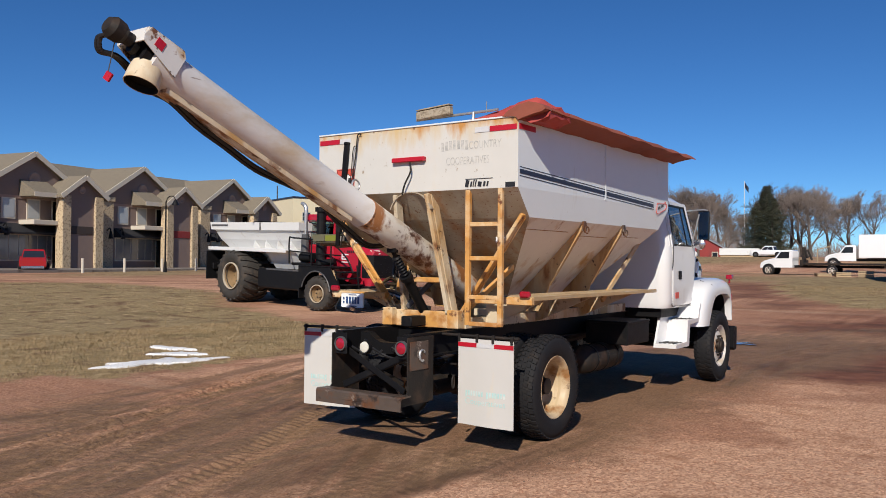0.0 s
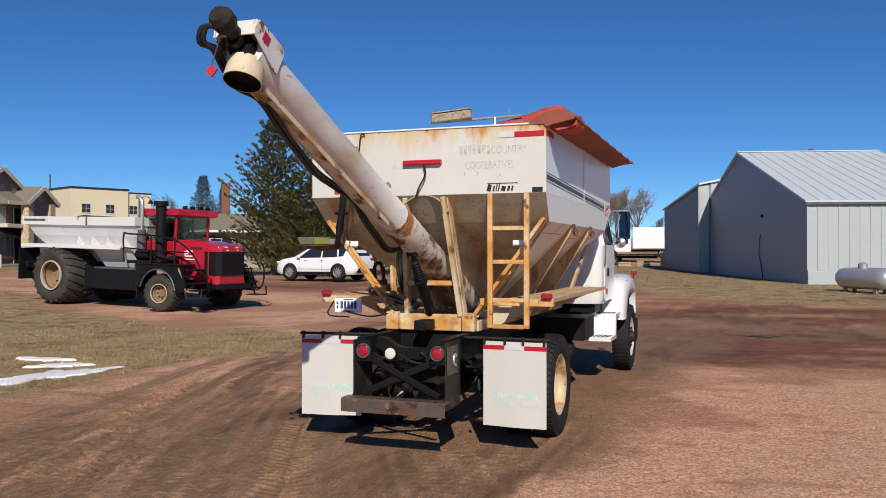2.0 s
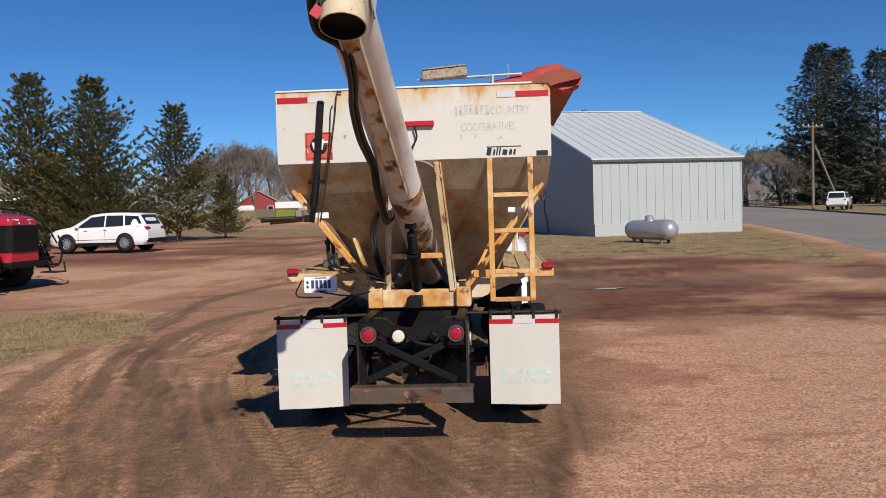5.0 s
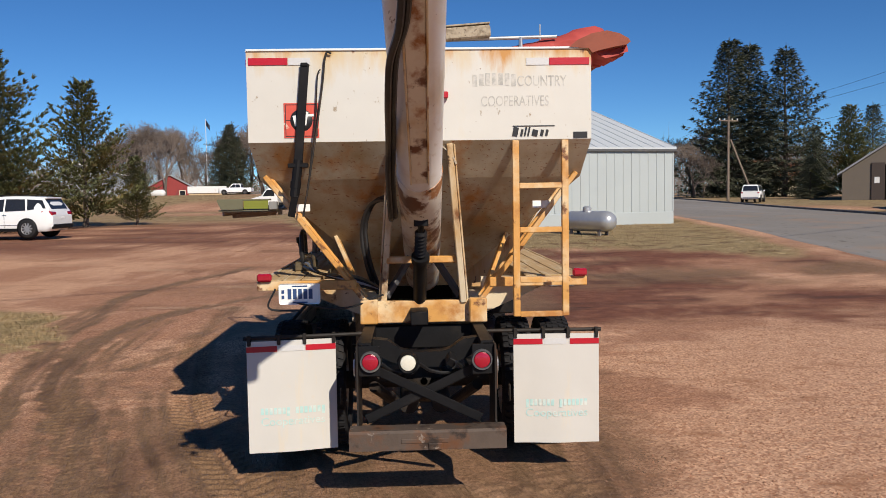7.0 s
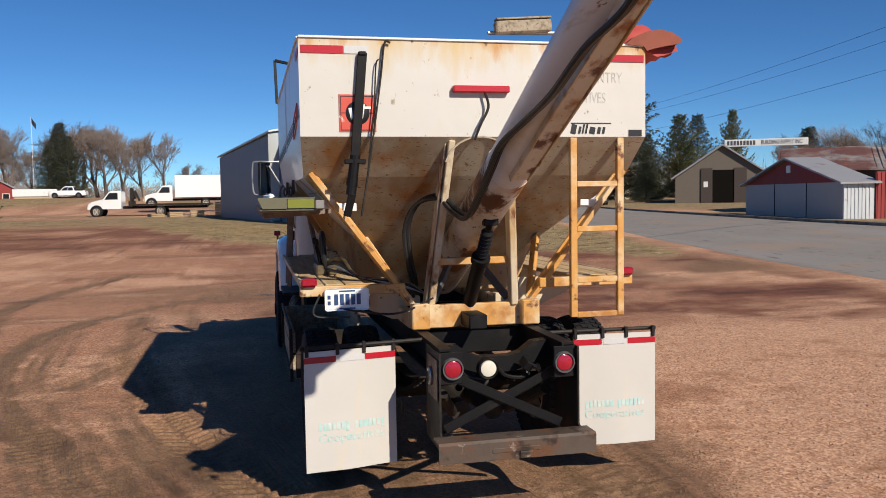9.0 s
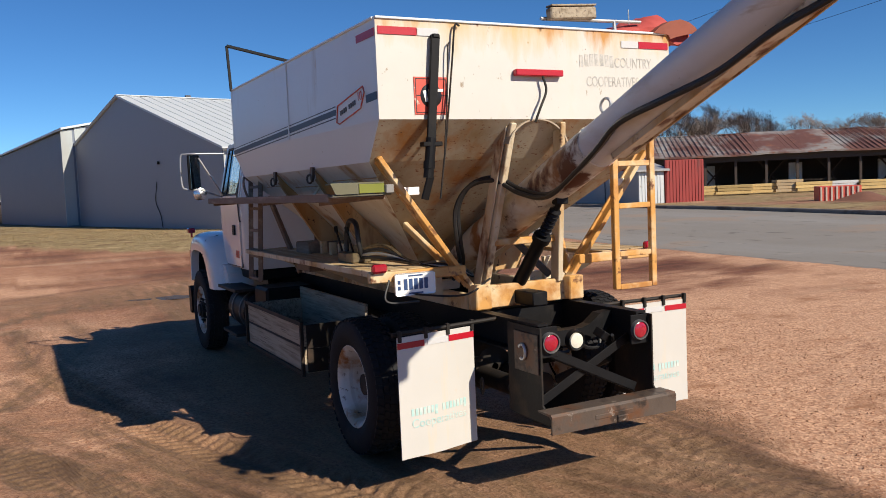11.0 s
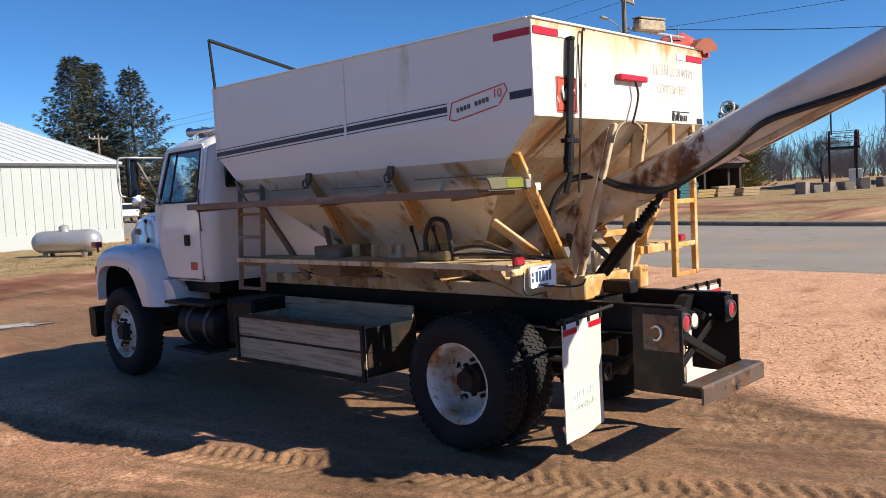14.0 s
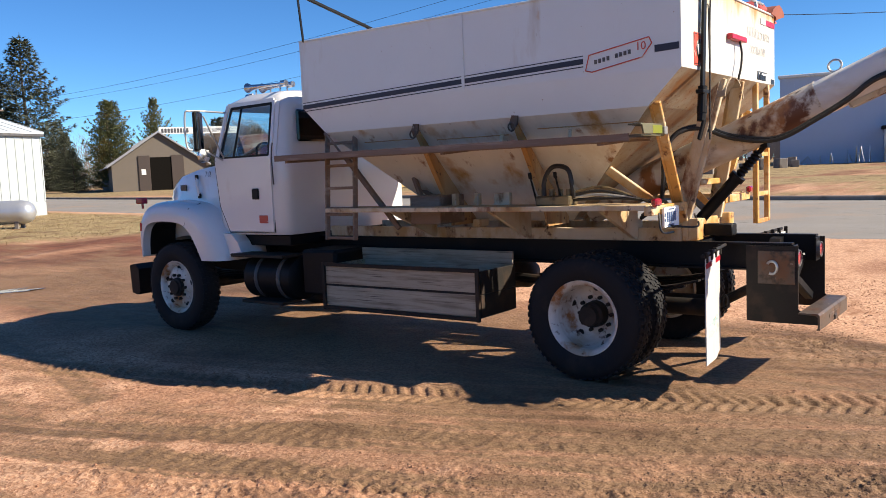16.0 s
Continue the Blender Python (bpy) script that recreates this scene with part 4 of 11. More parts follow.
tyre_r = tyre_mesh(0.508, 0.265, 0.292, 52, 0.009)
tyre_f = tyre_mesh(0.515, 0.28, 0.292, 46, 0.008)
RA, FA = 0.875, 6.14
wheel(-1.06, RA, 0.512, 0.505, 0.265, 0.292, 0.155, -1, M_RIM, tyre_r, 10, hub_len=0.17)
wheel(-0.74, RA, 0.512, 0.505, 0.265, 0.292, -0.02, -1, M_RIM, tyre_r, 0)
wheel(1.06, RA, 0.512, 0.505, 0.265, 0.292, -0.155, 1, M_RIMTAN, tyre_r, 10, hub_len=0.17)
wheel(0.74, RA, 0.512, 0.505, 0.265, 0.292, 0.0, 1, M_RIM, tyre_r, 0)
wheel(-1.10, FA, 0.515, 0.515, 0.28, 0.292, -0.085, -1, M_RIM, tyre_f, 10, hub_len=0.07)
wheel(1.10, FA, 0.515, 0.515, 0.28, 0.292, 0.085, 1, M_RIM, tyre_f, 10, hub_len=0.07)
tyre_r.free(), tyre_f.free()

# mud flaps on a bar
for s in (-1, 1):
    bm = bm_new()
    rod(bm, (s * 0.44, -0.05, 1.06), (s * 1.27, -0.05 - (0.10 if s < 0 else 0), 1.055), 0.014, 8)
    part("flap_bar", bm, M_DARK, truck)
    fl = bm_new()
    x0, x1 = 0.635, 1.245
    yaw = -0.10 if s < 0 else -0.03
    n = 10
    rows = []
    for i in range(n + 1):
        v = i / n
        row = []
        for j in range(9):
            u = j / 8
            x = x0 + (x1 - x0) * u
            y = -0.07 + yaw * u - 0.008 * v * v + 0.010 * math.sin(u * 7 + 1) * v
            row.append((s * x, y, 1.035 - 0.79 * v))
        rows.append(row)
    V = [[fl.verts.new(p) for p in r] for r in rows]
    Wv = [[fl.verts.new((p[0], p[1] + 0.008, p[2])) for p in r] for r in rows]
    for i in range(n):
        for j in range(8):
            fl.faces.new((V[i][j], V[i][j + 1], V[i + 1][j + 1], V[i + 1][j]))
            fl.faces.new((Wv[i][j], Wv[i][j + 1], Wv[i + 1][j + 1], Wv[i + 1][j]))
    for i in range(n):
        for j in (0, 8):
            fl.faces.new((V[i][j], V[i + 1][j], Wv[i + 1][j], Wv[i][j]))
    for j in range(8):
        for i in (0, n):
            fl.faces.new((V[i][j], V[i][j + 1], Wv[i][j + 1], Wv[i][j]))
    flap = part("mud_flap", fl, M_FLAP, truck, "white rubber mud flap with faded teal lettering", True)

    def on_flap(u, v, off=0.0035):
        return (s * (x0 + (x1 - x0) * u), -0.07 + yaw * u - 0.008 * v * v + 0.010 * math.sin(u * 7 + 1) * v - off, 1.035 - 0.79 * v)
    for u0, u1, m, nm in ((0.0, 0.34, M_RED, "red_tape"), (0.36, 0.62, M_SILVER, "silver_tape"), (0.66, 1.0, M_RED, "red_tape")):
        bm = bm_new()
        slab(bm, [on_flap(u0, 0.045), on_flap(u1, 0.045), on_flap(u1, 0.095), on_flap(u0, 0.095)] if s > 0 else [on_flap(u1, 0.045), on_flap(u0, 0.045), on_flap(u0, 0.095), on_flap(u1, 0.095)], -0.002)
        part(nm, bm, m, flap)
    for u in (0.02, 0.35, 0.64, 0.97):
        bm = bm_new()
        p = on_flap(u, 0.0)
        bx(bm, p[0] - 0.012, p[0] + 0.012, p[1] - 0.010, p[1] + 0.02, p[2] - 0.03, p[2] + 0.045, 0.003)
        part("flap_clip", bm, M_DARK, flap)
    yz = math.degrees(math.atan2(yaw, 0.61)) * s
    c = on_flap(0.5, 0.66, 0.004)
    bm = bm_new()
    for k in range(15):
        if k == 7:
            continue
        u, v, dh = 0.5 + (k - 7) * 0.049, 0.60, 0.060 if k in (0, 8) else 0.046
        q = [on_flap(u - 0.017, v, 0.002), on_flap(u + 0.017, v, 0.002), on_flap(u + 0.017, v + dh / 0.79, 0.002), on_flap(u - 0.017, v + dh / 0.79, 0.002)]
        slab(bm, q if s > 0 else q[::-1], -0.0008)
    tagged(part("faded_name", bm, M_TEAL, flap), "faded teal stencilled name", kind="stuff")
    lettering = words("flap_lettering", "Cooperatives", 0.082, pose(c[0], c[1], c[2] - 0.052, 90, 0, yz), M_TEAL, flap, "faded teal stencilled words", 1.0, 0.0)
    for vert in lettering.data.vertices:
        vert.co.y = on_flap((vert.co.x * s - x0) / (x1 - x0), (1.035 - vert.co.z) / 0.79, 0.0025)[1]
for s in (-1, 1):
    bm = bm_new()
    pipe(bm, [(s * 0.60 + 0.0 * a, -0.10 - 0.02 * math.sin(a), 0.62 + 0.055 * math.cos(a)) for a in np.linspace(0, 2 * math.pi, 14)][:-1], 0.008, 6, True)
    part("flap_ring", bm, M_DARK, truck)

# sub-frame beams under the hopper
for s in (-1, 1):
    bm = bm_new()
    bx(bm, s * 0.40, s * 0.47, 0.3, 4.30, 1.083, 1.19, 0.006)
    part("sub_frame_beam", bm, M_CREAM, truck, "rusty cream sub-frame beam")
    for y in (0.75, 1.55, 2.35, 3.1):
        bm = bm_new()
        bx(bm, s * 0.30, s * 0.47, y - 0.04, y + 0.04, 1.19, 1.262, 0.004)
        part("hopper_foot", bm, M_CREAM, truck)
bm = bm_new()
bx(bm, -0.46, 0.46, 0.24, 0.30, 1.085, 1.25, 0.006)
part("rear_sill", bm, M_YELLOW, truck, "rust-streaked orange rear cross sill")
for s in (-1, 1):
    bm = bm_new()
    bx(bm, s * 0.34, s * 0.47, 0.16, 0.245, 1.09, 1.27, 0.008)
    part("sill_gusset", bm, M_YELLOW, truck)

# hopper: upright band, sloping ends and flanks, trough
HW, HL, ZT, ZB, ZK = 1.22, 3.87, 3.065, 2.425, 2.165
XK, YK = 1.19, 0.27
XB, ZBOT = 0.26, 1.24
YB0, YB1 = 1.40, 2.75


def hop_rings(d):
    def ring(x, y0, y1, z):
        return [(-x, y0, z), (x, y0, z), (x, y1, z), (-x, y1, z)]
    return [ring(HW - d, d, HL - d, ZT), ring(HW - d, d, HL - d, ZB), ring(XK - d, YK + d, HL - YK - d, ZK), ring(XB - d * 0.5, YB0 + d, YB1 - d, ZBOT)]


bm = bm_new()
O = [[bm.verts.new(p) for p in r] for r in hop_rings(0)]
I = [[bm.verts.new(p) for p in r] for r in hop_rings(0.012)]
for k in range(3):
    for j in range(4):
        f = bm.faces.new((O[k][j], O[k][(j + 1) % 4], O[k + 1][(j + 1) % 4], O[k + 1][j]))
        f.material_index = 0 if (k == 0 and j in (0, 2)) else 1 if k == 0 else 1 if (k == 1 and j in (1, 3)) else 3 if (k == 2 and j in (1, 3)) else 2
        bm.faces.new((I[k][j], I[k][(j + 1) % 4], I[k + 1][(j + 1) % 4], I[k + 1][j])).material_index = 2
for j in range(4):
    bm.faces.new((O[0][j], O[0][(j + 1) % 4], I[0][(j + 1) % 4], I[0][j]))
bm.faces.new(I[3]).material_index = 2
bm.faces.new(O[3]).material_index = 2
hopper = part("hopper", bm, [M_WHITE, M_HOPSIDE, M_UNDER, M_FLANK], truck, "white steel hopper with rusty sloping underside")
# rim flange, seams
bm = bm_new()
for y0, y1, x0, x1 in ((-0.012, 0.03, -HW, HW), (HL - 0.03, HL + 0.012, -HW, HW), (0.03, HL - 0.03, -HW - 0.012, -HW + 0.03), (0.03, HL - 0.03, HW - 0.03, HW + 0.012)):
    bx(bm, x0, x1, y0, y1, ZT - 0.004, ZT + 0.012, 0.003)
part("rim_flange", bm, M_HOPSIDE, hopper)
for s in (-1, 1):
    bm = bm_new()
    bx(bm, s * (HW + 0.002), s * (HW + 0.007), 1.9, 1.93, ZB - 0.0, ZT - 0.004)
    part("side_seam", bm, M_HOPSIDE, hopper)
    # stripes
    for z0, z1 in ((2.408, 2.450), (2.384, 2.392), (2.466, 2.473)):
        y0 = 0.78 if s < 0 else 0.03
        bm = bm_new()
        zz = lambda y: 0.145 * (1 - y / HL)
        slab(bm, [(s * (HW + 0.003), y0, z0 + zz(y0)), (s * (HW + 0.003), 3.86 if s < 0 else 3.35, z0 + zz(3.86 if s < 0 else 3.35)), (s * (HW + 0.003), 3.86 if s < 0 else 3.35, z1 + zz(3.86 if s < 0 else 3.35)), (s * (HW + 0.003), y0, z1 + zz(y0))][:: s], 0.0025)
        part("side_stripe", bm, M_NAVY, hopper)
# rear stub of the stripe, side emblem with writing too stylised to keep
bm = bm_new()
slab(bm, [(-HW - 0.003, 0.20, 2.548), (-HW - 0.003, 0.015, 2.555), (-HW - 0.003, 0.015, 2.605), (-HW - 0.003, 0.20, 2.60)], 0.0025)
part("side_stripe", bm, M_NAVY, hopper)


for s, ya, yb in ((-1, 0.76, 0.22), (1, 3.45, 3.80)):
    emb = bm_new()
    X = s * (HW + 0.004)
    pts = [(X, ya, 2.47), (X, ya - (ya - yb) * 0.06, 2.585), (X, yb + (ya - yb) * 0.04, 2.665 if s < 0 else 2.60), (X, yb, 2.62 if s < 0 else 2.56), (X, yb + (ya - yb) * 0.14, 2.525), (X, ya - (ya - yb) * 0.1, 2.455)]
    if s > 0:
        pts = [(X, y, z - 0.10) for _, y, z in pts]
    for i in range(len(pts)):
        a, b = Vector(pts[i]), Vector(pts[(i + 1) % len(pts)])
        rod(emb, a, b, 0.0045, 6)
    em = part("side_emblem", emb, M_DECALRED, hopper, "red-outlined model emblem with dark lettering")
    bm = bm_new()
    for k in range(9):
        if k == 4:
            continue
        u = 0.16 + k * 0.064
        y = ya + (yb - ya) * u
        z = pts[0][2] + 0.028 + u * 0.09
        bx(bm, X - 0.002, X + 0.002, y - 0.011 * abs(ya - yb) / 0.54, y + 0.011 * abs(ya - yb) / 0.54, z, z + 0.032)
    tagged(part("emblem_bars", bm, M_GREYST, em), kind="stuff")
    words("emblem_number", "10", 0.085 * abs(ya - yb) / 0.54, pose(X + s * 0.001, ya + (yb - ya) * 0.84, pts[0][2] + 0.135, 90, 0, 90 * s), M_DECALRED, em)

# rear face: tape, emblem, lettering, rust streak edges
for x0, x1, m, nm in ((-1.205, -0.93, M_RED, "red_tape"), (-0.925, -0.77, M_SILVER, "silver_tape"), (0.92, 1.205, M_RED, "red_tape"), (0.755, 0.915, M_SILVER, "silver_tape")):
    bm = bm_new()
    bx(bm, x0, x1, -0.006, -0.002, 2.965 if x0 < 0 else 2.95, 3.015 if x0 < 0 else 3.0)
    part(nm, bm, m, hopper)
for s in (-1, 1):
    bm = bm_new()
    slab(bm, [(s * (HW + 0.005), 0.01, 2.955), (s * (HW + 0.005), 0.32, 2.955), (s * (HW + 0.005), 0.32, 3.005), (s * (HW + 0.005), 0.01, 3.005)][:: s], 0.003)
    part("red_tape", bm, M_RED, hopper)
bm = bm_new()
bx(bm, -0.20, 0.195, -0.05, -0.002, 2.72, 2.765, 0.006)
part("red_bar", bm, M_RED, hopper, "red reflective bar bracket")
emb = bm_new()
bx(emb, -0.966, -0.72, -0.005, -0.002, 2.455, 2.70, 0.001)
em = part("square_emblem", emb, M_DECALRED, hopper, "red square maker's emblem, worn")
bm = bm_new()
for x0, x1, z0, z1 in ((-0.956, -0.73, 2.685, 2.690), (-0.956, -0.73, 2.465, 2.470), (-0.956, -0.951, 2.47, 2.685), (-0.735, -0.73, 2.47, 2.685), (-0.95, -0.90, 2.576, 2.581), (-0.79, -0.735, 2.576, 2.581)):
    bx(bm, x0, x1, -0.0062, -0.0048, z0, z1)
part("emblem_line", bm, M_INK, em)
bm = bm_new()
lathe(bm, [(-0.0065, 0.0), (-0.0065, 0.078), (-0.0050, 0.079)], 28, "y", (-0.843, 0, 2.578))
part("emblem_disc", bm, M_INK, em)
for k, x in enumerate((-0.885, -0.853, -0.812)):
    bm = bm_new()
    box(bm, (x, -0.0078, 2.575 + 0.008 * k), (0.022, 0.002, 0.075 + 0.02 * (k == 2)), pose(0, 0, 0, 0, (-14, 0, 10)[k], 0))
    part("emblem_mark", bm, M_PLATE, em)
bm = bm_new()
bx(bm, -0.80, -0.755, -0.0085, -0.0068, 2.605, 2.622)
part("emblem_mark", bm, M_PLATE, em)
bm = bm_new()
bx(bm, 0.655, 0.955, -0.005, -0.002, 2.517, 2.523)
x = 0.648
for w, h in ((0.052, 0.065), (0.022, 0.05), (0.016, 0.066), (0.016, 0.066), (0.055, 0.046), (0.03, 0.046), (0.024, 0.046)):
    box(bm, (x + w / 2, -0.004, 2.447 + h / 2), (w * 0.72, 0.003, h), pose(0, 0, 0, 0, 12, 0))
    x += w + 0.008
part("maker_lettering", bm, M_INK, hopper, "black slanted maker's lettering")
bm = bm_new()
bx(bm, 1.09, 1.19, -0.005, -0.002, 2.43, 2.475)
part("small_sticker", bm, M_INK, hopper)
bm = bm_new()
for k in range(7):
    bx(bm, 0.372 + k * 0.046, 0.404 + k * 0.046, -0.0020, -0.0014, 2.80 + 0.012 * math.sin(k * 0.5), 2.885 + 0.012 * math.sin(k * 0.5))
tagged(part("faded_name", bm, M_GHOST, hopper), "faded grey company name on the tailgate", kind="stuff")
words("tailgate_lettering", "COUNTRY", 0.105, facing(0.865, -0.0018, 2.835), M_GHOST, hopper, "faded grey stencilled words", 0.70, 0.0003)
words("tailgate_lettering", "COOPERATIVES", 0.105, facing(0.672, -0.0018, 2.695), M_GHOST, hopper, "faded grey stencilled words", 0.66, 0.0003)

# flank gussets on the sloping sides: plates that widen downwards, rusty lugs with a ring at their heads
for s in (-1, 1):
    for y in (1.43, 2.47):
        bm = bm_new()
        pts = [(s * 1.185, ZK - 0.004), (s * 1.10, ZK - 0.10), (s * 0.30, 1.275), (s * 0.30, 1.22), (s * 0.70, 1.22), (s * 0.80, 1.50), (s * 1.02, 1.86), (s * 1.165, 2.07)]
        prism(bm, pts, y - 0.004, 0.012, "y")
        beam(bm, (s * 1.172, y + 0.002, 2.08), (s * 0.80, y + 0.002, 1.50), 0.05, 0.008, 0.001, (1, 0, 0))
        part("hopper_gusset", bm, M_GUSSET, hopper, "rust-streaked triangular gusset")
        bm = bm_new()
        prism(bm, [(y - 0.035, 2.175), (y + 0.02, 2.18), (y + 0.045, 2.12), (y + 0.02, 2.06), (y - 0.025, 2.10)], s * 1.19, s * 0.022, "x")
        pipe(bm, [(s * (1.222 + 0.012 * math.cos(a)), y + 0.018 + 0.024 * math.cos(a), 2.085 + 0.034 * math.sin(a)) for a in np.linspace(0, 2 * math.pi, 13)][:-1], 0.008, 6, True)
        part("lifting_lug", bm, M_BUMPER, hopper, "rusty lifting lug with a ring")
    for y0, y1, z in ((0.34, 1.28, 2.06), (1.58, 2.34, 2.03), (2.60, 3.2, 2.05)):
        # weld beads along the sheets
        k = (ZK - z) / (ZK - ZBOT)
        x = XK + (XB - XK) * k
        bm = bm_new()
        pipe(bm, [(s * (x + 0.002), y, z) for y in (max(y0, YK + k * (YB0 - YK)), y1)], 0.004, 5)
        part("weld_bead", bm, M_GUSSET, hopper)

# tarp folded flat along the right edge, its rear end hooded, and the bow arms
bm = bm_new()
rings = []
for i, y in enumerate(np.linspace(-0.02, 4.02, 26)):
    k = i / 25
    w = 0.010 * math.sin(i * 1.9) + 0.006 * math.sin(i * 4.3)
    sec = [(1.06, 3.072), (1.12, 3.12), (1.22, 3.165), (1.33, 3.185), (1.42, 3.165), (1.485, 3.13), (1.50, 3.105), (1.47, 3.085), (1.38, 3.07), (1.28, 3.048), (1.225, 3.03), (1.20, 3.062)]
    rings.append([(x + w * (x - 1.2) * 2 + 0.03 * k * (x > 1.4), y, z - 0.045 * k * (z > 3.1) + w * (0.6 + 0.4 * math.sin(j * 2 + i))) for j, (x, z) in enumerate(sec)])
loft(bm, rings)
tarp = part("tarp_roll", bm, M_TARPROLL, truck, "faded red tarpaulin folded along the hopper edge", True)
bm = bm_new()
rings = []
for i, x in enumerate(np.linspace(0.62, 1.49, 18)):
    k = i / 17
    up = 0.025 + 0.20 * min(1, k / 0.80) ** 1.25 - 0.145 * max(0, (k - 0.80) / 0.20) ** 1.3
    low = 3.066 + (0.0 if k < 0.68 else -0.05 * math.sin((k - 0.68) / 0.32 * 2.4)) + 0.03 * max(0, k - 0.85) / 0.15
    ring = []
    for j in range(16):
        a = 2 * math.pi * j / 16
        fold = 0.014 * math.sin(j * 2.7 + i * 0.55) + 0.010 * math.sin(i * 1.7 + j * 0.8)
        ca, sa = math.cos(a), math.sin(a)
        v = low + up * max(0, sa) ** 0.8 - 0.012 * max(0, -sa)
        ring.append((x + 0.012 * math.sin(j * 1.3 + i), 0.13 + 0.17 * k + (0.12 + 0.12 * k) * ca + fold, v + fold * (0.3 + k)))
    rings.append(ring)
loft(bm, rings)
part("tarp_end", bm, M_TARP, tarp, "crumpled red tarpaulin hood", True)
bm = bm_new()
rod(bm, (0.06, 0.02, 3.13), (0.98, 0.04, 3.155), 0.013, 8)
rod(bm, (0.72, 0.02, 3.07), (0.72, 0.03, 3.15), 0.014, 8)
rod(bm, (0.86, 0.03, 3.13), (0.86, 0.03, 3.24), 0.005, 6)
part("tarp_arm", bm, M_GALV, truck)
bm = bm_new()
box(bm, (0.30, -0.02, 3.17), (0.40, 0.07, 0.085), pose(0, 0, 0, 0, -4, 0), 0.01)
box(bm, (0.30, -0.02, 3.225), (0.39, 0.075, 0.012), pose(0, 0, 0, 0, -4, 0), 0.002)
part("arm_box", bm, M_WOOD, truck, "weathered box on the tarp arm")
bm = bm_new()
beam(bm, (-1.23, 3.80, 3.06), (-1.24, 3.84, 3.53), 0.03, 0.012, 0.002)
beam(bm, (-1.24, 3.84, 3.53), (1.0, 3.78, 3.05), 0.03, 0.03, 0.004)
part("front_bow", bm, M_BLACK, truck, "dark bow arm over the hopper front")

# auger: tube along the middle plane, rising to the rear
A0, A1 = Vector((0.004, 0.85, 1.545)), Vector((-0.066, -2.98, 3.162))
ax = (A1 - A0).normalized()
an = Vector((0, ax.z, -ax.y)).normalized()
if an.z < 0:
    an = -an
AR = 0.141


def aug(t, off=0.0, x=0.0):
    p = A0 + (A1 - A0) * t + an * off
    return Vector((p.x + x, p.y, p.z))


auger = bm_new()
n = 28
ts = (-0.13, 0.0, 0.10, 0.2, 0.3, 0.40, 0.402, 0.6, 0.8, 1.0)
rings = []
for t in ts:
    c = aug(t)
    R = AR + (0.005 if t < 0.401 else 0)
    rings.append([c + Vector((1, 0, 0)) * R * math.cos(2 * math.pi * j / n) + an * R * math.sin(2 * math.pi * j / n) for j in range(n)])
V = [[auger.verts.new(p) for p in r] for r in rings]
for k in range(len(V) - 1):
    for j in range(n):
        auger.faces.new((V[k][j], V[k][(j + 1) % n], V[k + 1][(j + 1) % n], V[k + 1][j])).material_index = 1 if ts[k + 1] <= 0.401 else 0
auger.faces.new(V[0]), auger.faces.new(V[-1])
aug_p = part("auger_tube", auger, [M_AUGER, M_AUGRUST], truck, "long white auger tube with rust and grease", True)
# seam band, hinge collar
bm = bm_new()
c = aug(0.40)
pipe(bm, [c + Vector((1, 0, 0)) * (AR + 0.004) * math.cos(a) + an * (AR + 0.004) * math.sin(a) for a in np.linspace(0, 2 * math.pi, 25)[:-1]], 0.005, 6, True)
part("collar", bm, M_AUGRUST, aug_p)
# channel under the tube
bm = bm_new()
w0, w1 = aug(0.44, -AR + 0.002), aug(0.95, -AR + 0.002)
beam(bm, w0, w1, 0.10, 0.05, 0.006, tuple(an))
part("auger_channel", bm, M_AUGRUST, aug_p, "rusty channel beneath the tube")
bm = bm_new()
beam(bm, aug(0.44, -AR - 0.012, -0.053), aug(0.95, -AR - 0.012, -0.053), 0.010, 0.04, 0.002, tuple(an))
beam(bm, aug(0.44, -AR - 0.012, 0.053), aug(0.95, -AR - 0.012, 0.053), 0.010, 0.04, 0.002, tuple(an))
part("channel_lip", bm, M_CREAM, aug_p)
# head box, spout, motor
frame_a = Matrix((Vector((1, 0, 0)), ax, an)).transposed().to_4x4()
bm = bm_new()
head = aug(1.0)
for x in (-0.153, 0.145):
    loft(bm, [[head + Vector((x + dx, 0, 0)) + ax * a + an * c for a, c in ((0.15, 0.055), (0.12, 0.132), (-0.17, 0.132), (-0.20, 0.09), (-0.17, -0.085), (0.14, 0.015))] for dx in (0.0, 0.008)])
box(bm, aug(1.0, 0.132) - ax * 0.025, (0.306, 0.29, 0.008), frame_a, 0.002)
box(bm, aug(1.0, 0.075) + ax * 0.13, (0.288, 0.012, 0.11), frame_a, 0.002)
hb = part("auger_head", bm, M_AUGHEAD, aug_p, "white head box with a red reflector")
bm = bm_new()
box(bm, aug(1.0, 0.06, 0.155) + ax * 0.02, (0.005, 0.07, 0.07), frame_a @ pose(0, 0, 0, 10, 0, 0))
part("reflector", bm, M_RED, hb)
# added black rod that darkens the open underside of the head
bm = bm_new()
rod(bm, aug(1.0) - ax * 0.03, aug(1.0) + ax * 0.06, 0.09, 16)
rod(bm, aug(1.0) + ax * 0.09, aug(1.0) + ax * 0.13, 0.05, 12)
part("head_dark_fill", bm, M_BLACK, hb, "black filler for the shade inside the head")
sp = bm_new()
c0 = aug(1.0, -0.06) - ax * 0.045
down = Vector((0.03, -0.42, -1)).normalized()
sr = []
